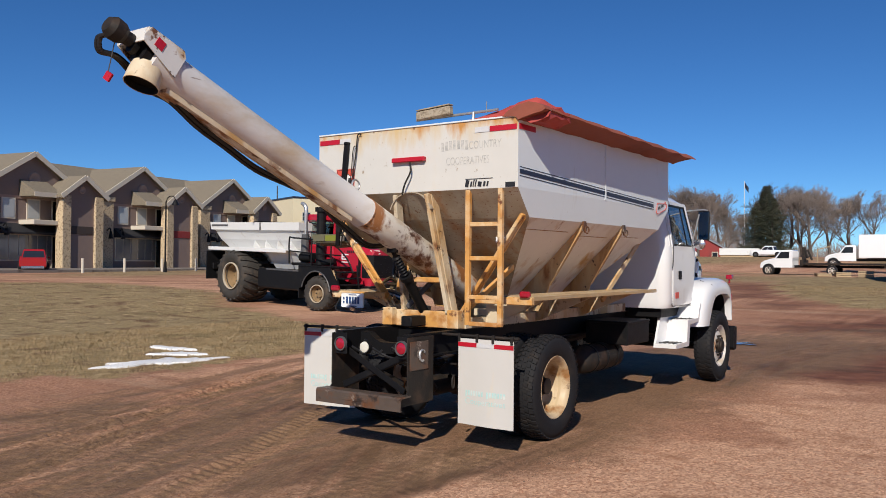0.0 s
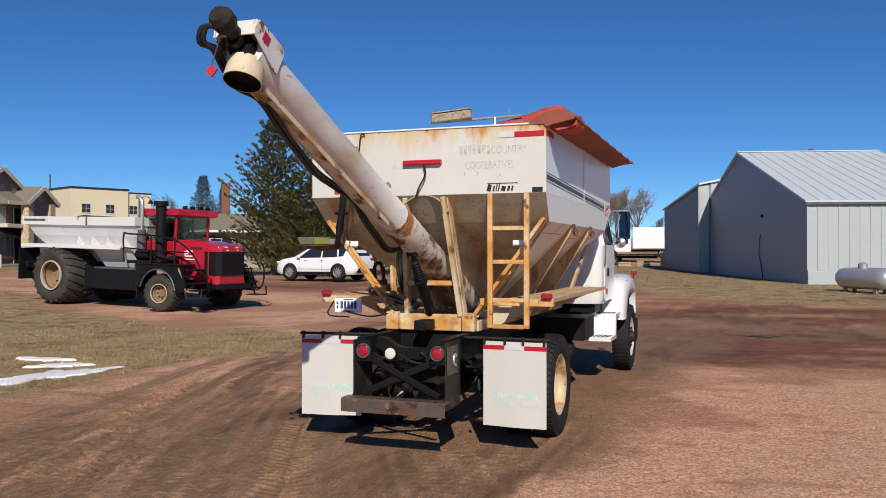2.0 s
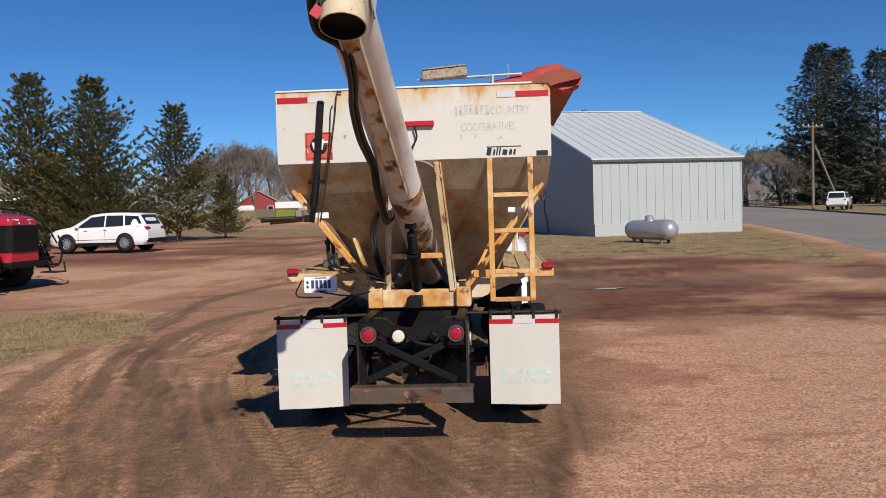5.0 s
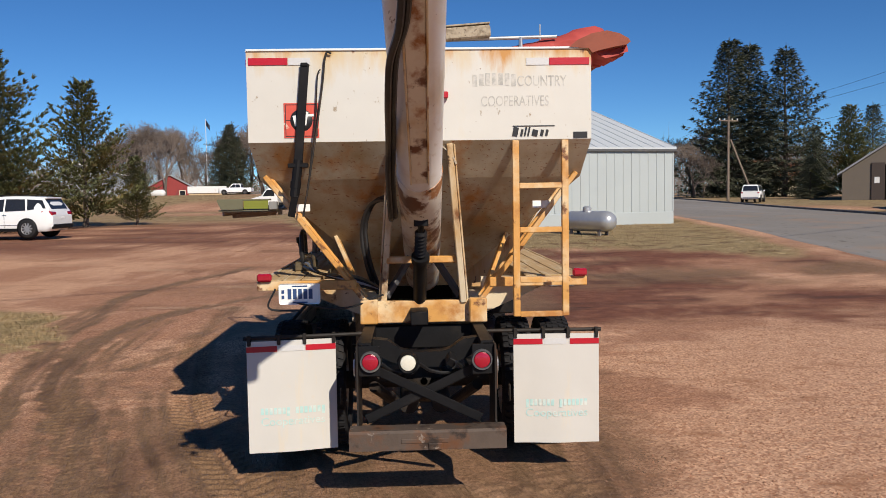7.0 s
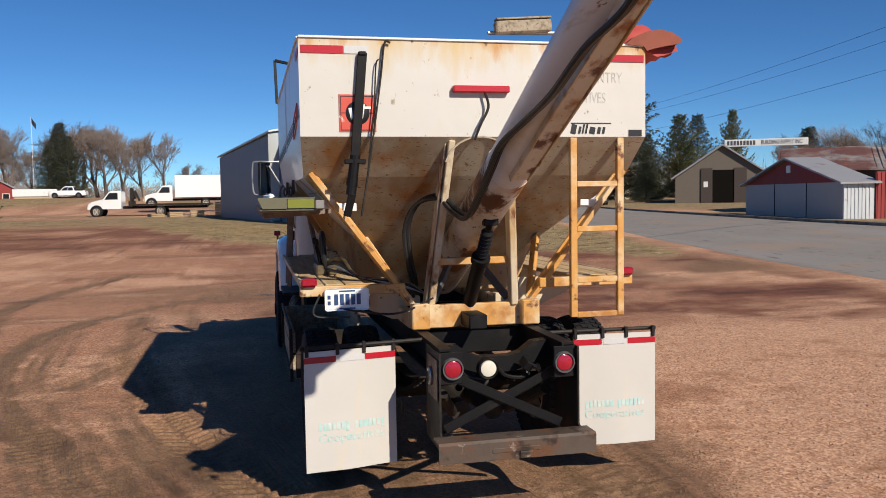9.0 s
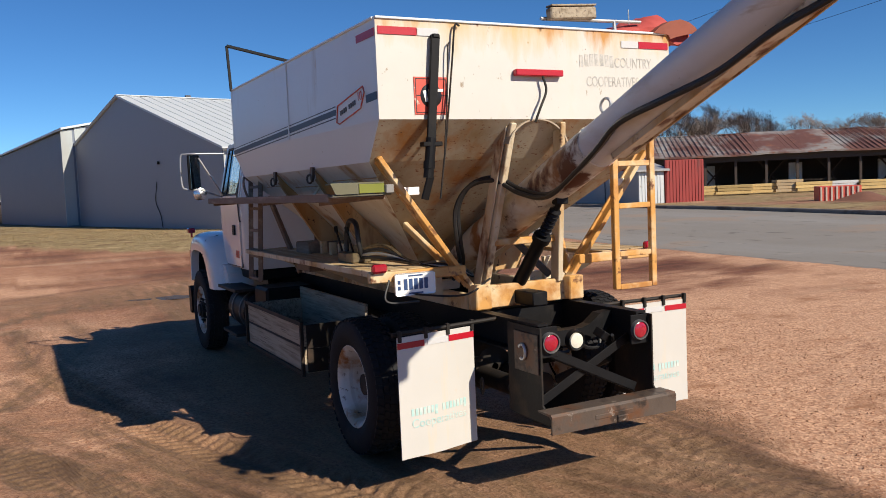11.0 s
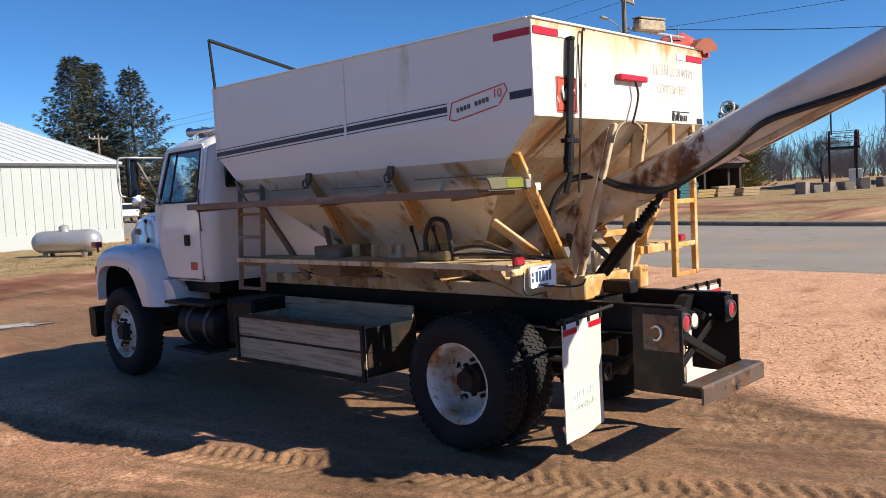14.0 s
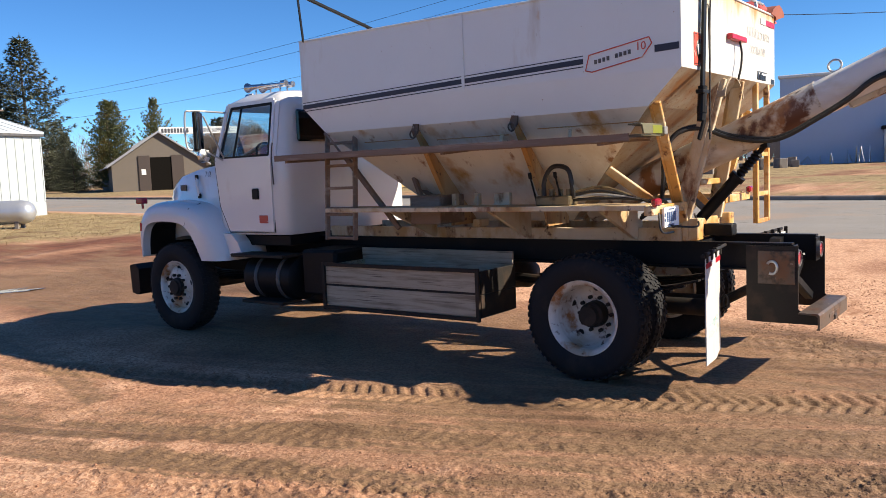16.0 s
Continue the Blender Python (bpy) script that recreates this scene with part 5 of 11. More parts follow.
for d, R in ((0.0, 0.115), (0.08, 0.122), (0.15, 0.127), (0.15, 0.120), (0.09, 0.112)):
    c = c0 + down * d
    u = Vector((1, 0, 0))
    v = down.cross(u)
    sr.append([c + u * R * math.cos(a) + v * R * math.sin(a) for a in np.linspace(0, 2 * math.pi, 25)[:-1]])
loft(sp, sr[:4], False)
# inner wall and cap coloured black for the shade inside the spout
loft(sp, sr[3:], False, 1)
c = c0 + down * 0.10
sp.faces.new([sp.verts.new(c + u * 0.114 * math.cos(a) + v * 0.114 * math.sin(a)) for a in np.linspace(0, 2 * math.pi, 25)[:-1]]).material_index = 1
part("spout", sp, [M_CREAM, M_BLACK], aug_p, "round rusty discharge spout", True)
bm = bm_new()
m0 = aug(1.0, 0.03) + ax * 0.14
rod(bm, m0, m0 + ax * 0.10, 0.05, 14)
for (a, ra), (b, rb) in zip(((0.06, 0.06), (0.09, 0.078), (0.16, 0.082)), ((0.09, 0.078), (0.16, 0.082), (0.20, 0.055))):
    rod(bm, m0 + ax * a, m0 + ax * b, ra, 14, rb)
part("hydraulic_motor", bm, M_DARK, aug_p, "greasy hydraulic motor", True)
for dx, r in ((-0.05, 0.017), (0.03, 0.017)):
    bm = bm_new()
    e = m0 + ax * 0.16
    run = [(-0.10, -2.74, 2.90), (-0.10, -2.50, 2.75), (-0.15, -2.20, 2.64), (-0.17, -1.85, 2.49), (-0.18, -1.48, 2.40), (-0.19, -1.12, 2.31), (-0.20, -0.92, 2.17), (-0.20, -0.70, 2.04), (-0.20, -0.39, 1.895), (-0.20, -0.05, 1.925), (-0.25, 0.20, 2.02), (-0.37, 0.36, 1.98), (-0.44, 0.44, 1.82), (-0.43, 0.46, 1.60), (-0.38, 0.52, 1.40), (-0.34, 0.70, 1.28)]
    pipe(bm, curve([e + Vector((dx * 0.4, 0, -0.05)), e + Vector((dx * 0.4 - 0.09, -0.03, -0.06)), e + Vector((dx * 0.4 - 0.13, 0.0, -0.14)), Vector((-0.19 + dx * 0.4, -3.13, 3.15)), Vector((-0.225 + dx * 0.3, -2.98, 3.08 + 0.3 * dx)), Vector((-0.22 + dx * 0.3, -2.84, 2.98 + 0.3 * dx))] + [Vector(q) + Vector((dx * 0.35, 0, 0.25 * dx)) for q in run], 6), r, 8)
    part("hose", bm, M_HOSE, aug_p)
bm = bm_new()
pipe(bm, [m0 + ax * 0.12 + Vector((-0.02 - k * 0.023, 0, -0.07 - k * 0.065)) for k in range(4)], 0.004, 5)
box(bm, m0 + ax * 0.12 + Vector((-0.09, 0, -0.30)), (0.05, 0.02, 0.06), pose(0, 0, 0, 0, 35, 20), 0.0, 1)
part("hanging_tag", bm, [M_GREYST, M_RED], aug_p, "red tag hanging from a wire")
bm = bm_new()
c = aug(0.445, AR + 0.045)
pipe(bm, [c + ax * 0.05 * math.cos(a) + an * 0.045 * math.sin(a) for a in np.linspace(0, 2 * math.pi, 17)[:-1]], 0.009, 6, True)
part("lifting_ring", bm, M_GALV, aug_p, "steel lifting ring")
# saddle, posts and lift ram beneath the auger
for s, yt, m in ((-1, 0.14, M_CREAM), (1, 0.14, M_CREAM)):
    bm = bm_new()
    a, b = Vector((s * 0.20, 0.05 if s < 0 else 0.03, 2.41)), Vector((s * 0.30, 0.34 if s < 0 else 0.27, 1.24))
    beam(bm, a, b, 0.045, 0.10, 0.005, (0, 1, 0))
    beam(bm, a + Vector((s * 0.035, 0.04, 0)), b + Vector((s * 0.035, 0.04, 0)), 0.012, 0.10, 0.002, (0, 1, 0))
    part("auger_post", bm, m, truck, "cream upright post, paint chipped")
bm = bm_new()
loft(bm, [[(q * math.cos(a), yy, 2.20 + q * 0.88 * math.sin(a)) for q, yy in ((0.250, 0.0), (0.262, 0.0), (0.262, 0.13), (0.250, 0.13))] for a in np.linspace(0.25, math.pi - 0.25, 16)])
part("saddle", bm, M_UNDER, truck, "", True)
bm = bm_new()
beam(bm, (-0.27, 0.24, 1.56), (0.29, 0.24, 1.56), 0.07, 0.05, 0.006)
part("post_tie", bm, M_YELLOW, truck)
bm = bm_new()
r0, r1 = Vector((-0.03, 0.38, 1.14)), Vector((-0.015, -0.25, 1.845))
rod(bm, r0, r0.lerp(r1, 0.64), 0.050, 16)
rod(bm, r0.lerp(r1, 0.61), r0.lerp(r1, 0.66), 0.066, 16)
rod(bm, r0.lerp(r1, 0.6), r1, 0.022, 12)
for k in range(7):
    rod(bm, r0.lerp(r1, 0.67 + 0.036 * k), r0.lerp(r1, 0.688 + 0.036 * k), 0.030, 12, 0.045)
    rod(bm, r0.lerp(r1, 0.688 + 0.036 * k), r0.lerp(r1, 0.706 + 0.036 * k), 0.045, 12, 0.030)
bx(bm, r1.x - 0.05, r1.x + 0.05, r1.y - 0.03, r1.y + 0.03, r1.z - 0.02, r1.z + 0.09, 0.006)
bx(bm, -0.10, 0.03, -0.0, 0.40, 1.10, 1.20, 0.008)
part("lift_ram", bm, M_BLACK, truck, "black hydraulic lift ram", True)
bm = bm_new()
beam(bm, (-0.28, 0.33, 1.27), (-0.05, 0.6, 1.62), 0.04, 0.05, 0.005)
beam(bm, (0.28, 0.33, 1.27), (0.05, 0.6, 1.62), 0.04, 0.05, 0.005)
part("pivot_stay", bm, M_GREYST, truck)

# dark prop arm and wire hooks on the rear face
bm = bm_new()
beam(bm, (-0.806, -0.03, 2.97), (-0.872, -0.03, 2.26), 0.022, 0.060, 0.003, (1, 0, 0))
rod(bm, (-0.868, -0.03, 2.30), (-0.903, -0.03, 2.04), 0.034, 12)
rod(bm, (-0.890, -0.03, 2.15), (-0.896, -0.03, 2.10), 0.038, 12)
bx(bm, -0.94, -0.80, -0.06, 0.0, 2.245, 2.275, 0.004)
beam(bm, (-0.895, -0.05, 2.05), (-0.93, -0.02, 1.90), 0.02, 0.05, 0.003, (1, 0, 0))
bx(bm, -0.832, -0.785, -0.05, 0.0, 2.95, 2.975, 0.004)
part("prop_arm", bm, M_BLACK, truck, "dark folding prop arm")
bm = bm_new()
pipe(bm, curve([(-0.62, -0.02, 3.04), (-0.66, -0.03, 3.03), (-0.69, -0.03, 2.8), (-0.76, -0.05, 2.35), (-0.84, -0.07, 1.9)], 5), 0.007, 6)
pipe(bm, curve([(-0.70, -0.02, 2.93), (-0.72, -0.03, 2.88), (-0.74, -0.04, 2.6), (-0.79, -0.06, 2.2)], 5), 0.005, 6)
pipe(bm, curve([(0.02, -0.04, 2.72), (0.04, -0.05, 2.62), (-0.02, -0.06, 2.50), (-0.06, -0.05, 2.40)], 5), 0.009, 6)
part("wire_hook", bm, M_DARK, truck)

# orange diagonal braces at the rear corners
for s in (-1, 1):
    bm = bm_new()
    beam(bm, (s * 1.15, 0.235, 2.195), (s * 0.43, 0.30, 1.24), 0.035, 0.085, 0.005, (0, 1, 0))
    beam(bm, (s * 1.13, 0.27, 2.175), (s * 0.44, 0.335, 1.26), 0.06, 0.02, 0.003, (0, 1, 0))
    part("diagonal_brace", bm, M_YELLOW, truck, "orange channel brace, paint worn")
    bm = bm_new()
    beam(bm, (s * 0.72, 0.92, 1.765), (s * 0.47, 0.38, 1.30), 0.03, 0.085, 0.005, (0, 1, 0))
    part("inner_brace", bm, M_YELLOW, truck, "orange channel brace, paint worn")
    bm = bm_new()
    bx(bm, s * 0.83, s * 0.98, 0.262, 0.272, 1.93, 1.985, 0.003)
    part("brace_tag", bm, M_PLATE, truck)

# side platforms with stakes, rear cross rails and marker lamps
for s, y1 in ((-1, 3.62), (1, 3.45)):
    bm = bm_new()
    for k, (xa, xb) in enumerate(((0.78, 0.915), (0.925, 1.055), (1.065, 1.195))):
        bx(bm, s * xa, s * xb, 0.32, y1 - 0.06 * k, 1.385, 1.42, 0.004)
    plat = part("side_platform", bm, M_DECKWOOD, truck, "worn plank walkway along the hopper")
    bm = bm_new()
    bx(bm, s * 1.197, s * 1.222, 0.30, y1 + 0.02, 1.383, 1.424, 0.003)
    part("edge_angle", bm, M_CREAM if s < 0 else M_DECKWOOD, plat)
    for y in (0.7, 1.75, 2.85):
        bm = bm_new()
        prism(bm, [(s * 1.16, 1.38), (s * 0.47, 1.38), (s * 0.47, 1.10), (s * 0.52, 1.10)], y - 0.02, 0.04, "y")
        part("platform_bracket", bm, M_CREAM, plat)
    bm = bm_new()
    bx(bm, s * 0.50, s * 1.235, 0.24, 0.30, 1.345, 1.415, 0.005)
    part("rear_rail", bm, M_YELLOW, truck, "orange rear rail of the platform")
    bm = bm_new()
    bx(bm, s * 1.12, s * 1.23, 0.20, 0.25, 1.415, 1.475, 0.014)
    part("marker_lamp", bm, M_LENS, truck, "red marker lamp")

# licence plate with bars for its characters
bm = bm_new()
bx(bm, -1.07, -0.765, 0.212, 0.218, 1.245, 1.40, 0.012)
lp = part("licence_plate", bm, M_PLATE, truck, "white truck licence plate, dented")
bm = bm_new()
for k in range(5):
    bx(bm, -1.005 + k * 0.039, -0.978 + k * 0.039, 0.209, 0.2115, 1.285, 1.36)
for z in (1.30, 1.34):
    bx(bm, -1.05, -1.03, 0.209, 0.2115, z - 0.013, z + 0.013)
bx(bm, -0.97, -0.86, 0.209, 0.2115, 1.376, 1.385)
bx(bm, -0.97, -0.86, 0.209, 0.2115, 1.255, 1.265)
part("plate_bars", bm, M_PLATEBLUE, lp)

# upper walkway along the left flank, lime end tag, struts
bm = bm_new()
bx(bm, -1.468, -1.09, 0.30, 4.04, 1.925, 1.937, 0.002)
bx(bm, -1.485, -1.468, 0.30, 4.04, 1.905, 1.962, 0.003)
bx(bm, -1.09, -1.076, 0.30, 4.04, 1.91, 1.955, 0.003)
part("upper_walkway", bm, M_RAILWOOD, truck, "brown steel walkway along the hopper")
bm = bm_new()
slab(bm, [(-1.50, 0.20, 2.02), (-1.31, 0.20, 2.02), (-1.31, 0.20, 1.955), (-1.47, 0.20, 1.955)], 0.012)
bx(bm, -1.50, -1.12, 0.20, 0.30, 2.018, 2.030, 0.002)
bx(bm, -1.49, -1.07, 0.20, 0.30, 1.940, 1.952, 0.002)
wend = part("walkway_end", bm, M_OLIVE, truck, "dull olive walkway end")
bm = bm_new()
bx(bm, -1.305, -1.125, 0.188, 0.20, 1.957, 2.018, 0.002)
part("lime_strip", bm, M_LIME, wend, "lime reflective strip")
bm = bm_new()
bx(bm, -1.12, -1.06, 0.17, 0.24, 1.95, 2.01, 0.006)
part("end_block", bm, M_GREYW0, wend)
for y in (0.55, 2.0, 3.9):
    bm = bm_new()
    beam(bm, (-1.46, y, 1.90), (-0.98 if y < 3 else -0.5, y, 1.93), 0.035, 0.035, 0.003)
    part("walkway_bracket", bm, M_RAILWOOD, truck)
for ya, za, yb, zb, xx in ((3.3, 1.90, 2.5, 1.25, -0.62), (2.75, 1.40, 3.05, 1.95, -0.75), (3.15, 1.95, 2.75, 1.25, -0.55), (3.6, 1.95, 3.0, 1.2, -0.95)):
    bm = bm_new()
    beam(bm, (xx, ya, za), (xx + 0.1, yb, zb), 0.04, 0.05, 0.004)
    part("strut", bm, M_RAILWOOD, truck)
bm = bm_new()
beam(bm, (1.0, 3.5, 2.05), (0.9, 2.55, 1.30), 0.03, 0.06, 0.004)
part("strut", bm, M_CREAM, truck)
for y in (0.95, 1.6):
    bm = bm_new()
    beam(bm, (-1.16, y, 1.93), (-1.04, y + 0.05, 2.06), 0.03, 0.01, 0.002)
    part("rail_hanger", bm, M_CREAM, truck)

# rear ladder
lad = bm_new()
for x in (0.675, 1.03):
    bx(lad, x - 0.024, x + 0.024, 0.0, 0.045, 1.15, 2.42, 0.004)
ladder = part("rear_ladder", lad, M_YELLOW, truck, "orange steel ladder on the tailgate")
for z in (1.165, 1.415, 1.777, 2.095):
    bm = bm_new()
    bx(bm, 0.70, 1.005, 0.003, 0.04, z - 0.02, z + 0.02, 0.004)
    part("rung", bm, M_YELLOW, ladder)
# front left ladder
lad = bm_new()
for y in (3.30, 3.67):
    beam(lad, (-1.17, y, 1.11), (-1.12, y - 0.02, 2.15), 0.03, 0.045, 0.003)
pipe(lad, curve([(-1.13, 3.65, 2.12), (-1.20, 3.60, 2.16), (-1.24, 3.46, 2.06), (-1.22, 3.36, 1.94), (-1.14, 3.30, 1.90)], 5), 0.012, 6)
ladder = part("side_ladder", lad, M_RAILWOOD, truck, "narrow brown steel ladder behind the cab")
for z in (1.13, 1.36, 1.42, 1.62, 1.84, 2.06):
    bm = bm_new()
    x = -1.17 + (z - 1.11) * 0.048
    bx(bm, x - 0.015, x + 0.015, 3.30, 3.66, z - 0.014, z + 0.014, 0.003)
    part("rung", bm, M_RAILWOOD, ladder)

# hydraulic valve block with levers and hoses on the left platform
bm = bm_new()
bx(bm, -1.06, -0.90, 1.02, 1.34, 1.42, 1.50, 0.01)
for y in (1.06, 1.14, 1.22, 1.30):
    rod(bm, (-0.98, y, 1.48), (-0.98, y, 1.555), 0.024, 10)
valve = part("valve_block", bm, M_BRASS, truck, "greasy hydraulic valve block with levers")
for y in (1.36, 1.12):
    bm = bm_new()
    rod(bm, (-1.0, y, 1.46), (-1.04, y + 0.03, 1.66), 0.009, 6)
    rod(bm, (-1.04, y + 0.03, 1.65), (-1.045, y + 0.034, 1.70), 0.016, 8)
    part("lever", bm, M_BLACK, valve)
bm = bm_new()
pipe(bm, curve([(-1.0, 1.28, 1.48), (-1.0, 1.28, 1.62), (-1.0, 1.2, 1.74), (-1.0, 1.06, 1.72), (-1.0, 1.02, 1.58), (-0.98, 1.02, 1.48)], 6), 0.02, 8)
part("hose", bm, M_HOSE, valve)
for k in range(4):
    bm = bm_new()
    pipe(bm, curve([(-0.98, 1.04, 1.46 + 0.02 * k), (-0.94 + 0.02 * k, 0.8, 1.47 + 0.03 * k), (-0.8, 0.5, 1.45), (-0.5, 0.42, 1.36 + 0.02 * k), (-0.3, 0.5, 1.30)], 6), 0.013, 6)
    part("hose", bm, (M_HOSE, M_GALV, M_HOSE, M_BRASS)[k], valve)
for a, b, c in (((-0.3, 0.25, 1.3), (-0.6, 0.12, 1.22), (-1.0, 0.24, 1.26)), ((-1.1, 0.24, 1.36), (-1.14, 0.2, 1.22), (-0.9, 0.2, 1.2))):
    bm = bm_new()
    pipe(bm, curve([a, b, c], 8), 0.008, 6)
    part("cable", bm, M_HOSE, truck)
for k, y in enumerate((1.72, 2.05, 2.3)):
    bm = bm_new()
    bx(bm, -0.86, -0.80, y, y + (0.16, 0.05, 0.05)[k], 1.42, 1.53, 0.006)
    part("bracket", bm, M_CREAM, truck)
bm = bm_new()
bx(bm, -0.95, -0.55, 2.42, 2.78, 1.25, 1.52, 0.01)
part("tool_box", bm, M_RAILWOOD, truck)

# wooden dunnage box under the left side
wb = bm_new()
for z in (0.44, 0.87):
    bx(wb, -1.245, -1.225, 1.82, 3.70, z - 0.018, z + 0.018, 0.002)
for y in (1.84, 3.69):
    bx(wb, -1.25, -1.222, y - 0.018, y + 0.018, 0.42, 0.89, 0.002)
wbox = part("wooden_side_box", wb, M_DARK, truck, "weathered plank box hung under the frame")
for z0, z1 in ((0.46, 0.655), (0.675, 0.855)):
    bm = bm_new()
    bx(bm, -1.222, -1.195, 1.84, 3.69, z0, z1, 0.003)
    part("plank", bm, M_WOOD, wbox)
bm = bm_new()
bx(bm, -1.222, -1.20, 1.84, 3.69, 0.655, 0.675, 0.001)
part("plank_gap", bm, M_DARK, wbox)
# rear end planks take the dark steel colour, darker than the front end
for y in (1.84, 3.67):
    for z0, z1 in ((0.45, 0.65), (0.655, 0.86)):
        bm = bm_new()
        bx(bm, -1.195, -0.62, y - 0.012, y + 0.012, z0, z1, 0.003)
        part("plank", bm, M_DARK if y < 2 else M_WOOD, wbox)
bm = bm_new()
bx(bm, -0.65, -0.62, 1.84, 3.69, 0.45, 0.98, 0.003)
part("plank", bm, M_WOOD, wbox)
bm = bm_new()
bx(bm, -1.195, -0.65, 1.85, 3.67, 0.44, 0.46)
part("box_floor", bm, M_WOOD, wbox)

# right side: air tank, battery box
bm = bm_new()
lathe(bm, [(2.35, 0.0), (2.37, 0.10), (2.45, 0.165), (3.35, 0.165), (3.43, 0.10), (3.45, 0.0)], 22, "y", (0.68, 0, 0.60))
tank = part("air_tank", bm, M_DARK, truck, "dusty dark air tank with straps", True)
for y in (2.6, 2.9, 3.2):
    bm = bm_new()
    lathe(bm, [(y - 0.02, 0.166), (y - 0.02, 0.172), (y + 0.02, 0.172), (y + 0.02, 0.166)], 22, "y", (0.68, 0, 0.60))
    part("strap", bm, M_BLACK, tank)
bm = bm_new()
bx(bm, 0.46, 1.02, 3.05, 3.75, 0.74, 1.02, 0.012)
bx(bm, 0.45, 1.03, 3.04, 3.76, 1.0, 1.03, 0.006)
part("battery_box", bm, M_BLACK, truck, "black battery box")
# left fuel tank behind the front wheel
bm = bm_new()
lathe(bm, [(4.30, 0.0), (4.31, 0.20), (4.34, 0.235), (5.05, 0.235), (5.08, 0.20), (5.09, 0.0)], 24, "y", (-0.88, 0, 0.66))
tank = part("fuel_tank", bm, M_BLACK, truck, "black cylindrical fuel tank with straps", True)
for y in (4.5, 4.85):
    bm = bm_new()
    lathe(bm, [(y - 0.025, 0.236), (y - 0.025, 0.243), (y + 0.025, 0.243), (y + 0.025, 0.236)], 24, "y", (-0.88, 0, 0.66))
    part("strap", bm, M_GREYST, tank)
for z, y0, y1 in ((0.90, 4.32, 5.15), (0.40, 4.35, 5.0)):
    bm = bm_new()
    bx(bm, -1.20, -0.92, y0, y1, z, z + 0.035, 0.005)
    part("step_tread", bm, M_DARK, truck)
bm = bm_new()
bx(bm, -1.0, -0.45, 3.75, 4.25, 0.50, 0.98, 0.03)
part("toolbox", bm, M_BLACK, truck)

# cab: one shell lofted from sections, doors, glass, mirrors
cab = bm_new()
def cab_ring(z, x, yf, yr, rf=0.10, rr=0.14):
    pts = []
    for cx, cy, r, a0 in ((x, yr, rr, -90), (x, yf, rf, 0), (-x, yf, rf, 90), (-x, yr, rr, 180)):
        sx, sy = (1 if cx > 0 else -1), (1 if cy == yf else -1)
        for k in range(4):
            a = radians(a0 + 30 * k)
            pts.append((cx - sx * r + r * math.cos(a), cy - sy * r + r * math.sin(a), z))
    return pts
rings = [cab_ring(1.13, 0.99, 5.50, 4.42), cab_ring(1.20, 1.02, 5.53, 4.40), cab_ring(1.95, 1.02, 5.58, 4.40), cab_ring(2.0, 1.012, 5.57, 4.405), cab_ring(2.52, 0.93, 5.48, 4.44), cab_ring(2.60, 0.90, 5.44, 4.46, 0.14, 0.16), cab_ring(2.68, 0.80, 5.30, 4.55, 0.2, 0.2), cab_ring(2.72, 0.55, 5.1, 4.7, 0.2, 0.2)]
loft(cab, rings)
cab.verts.ensure_lookup_table()
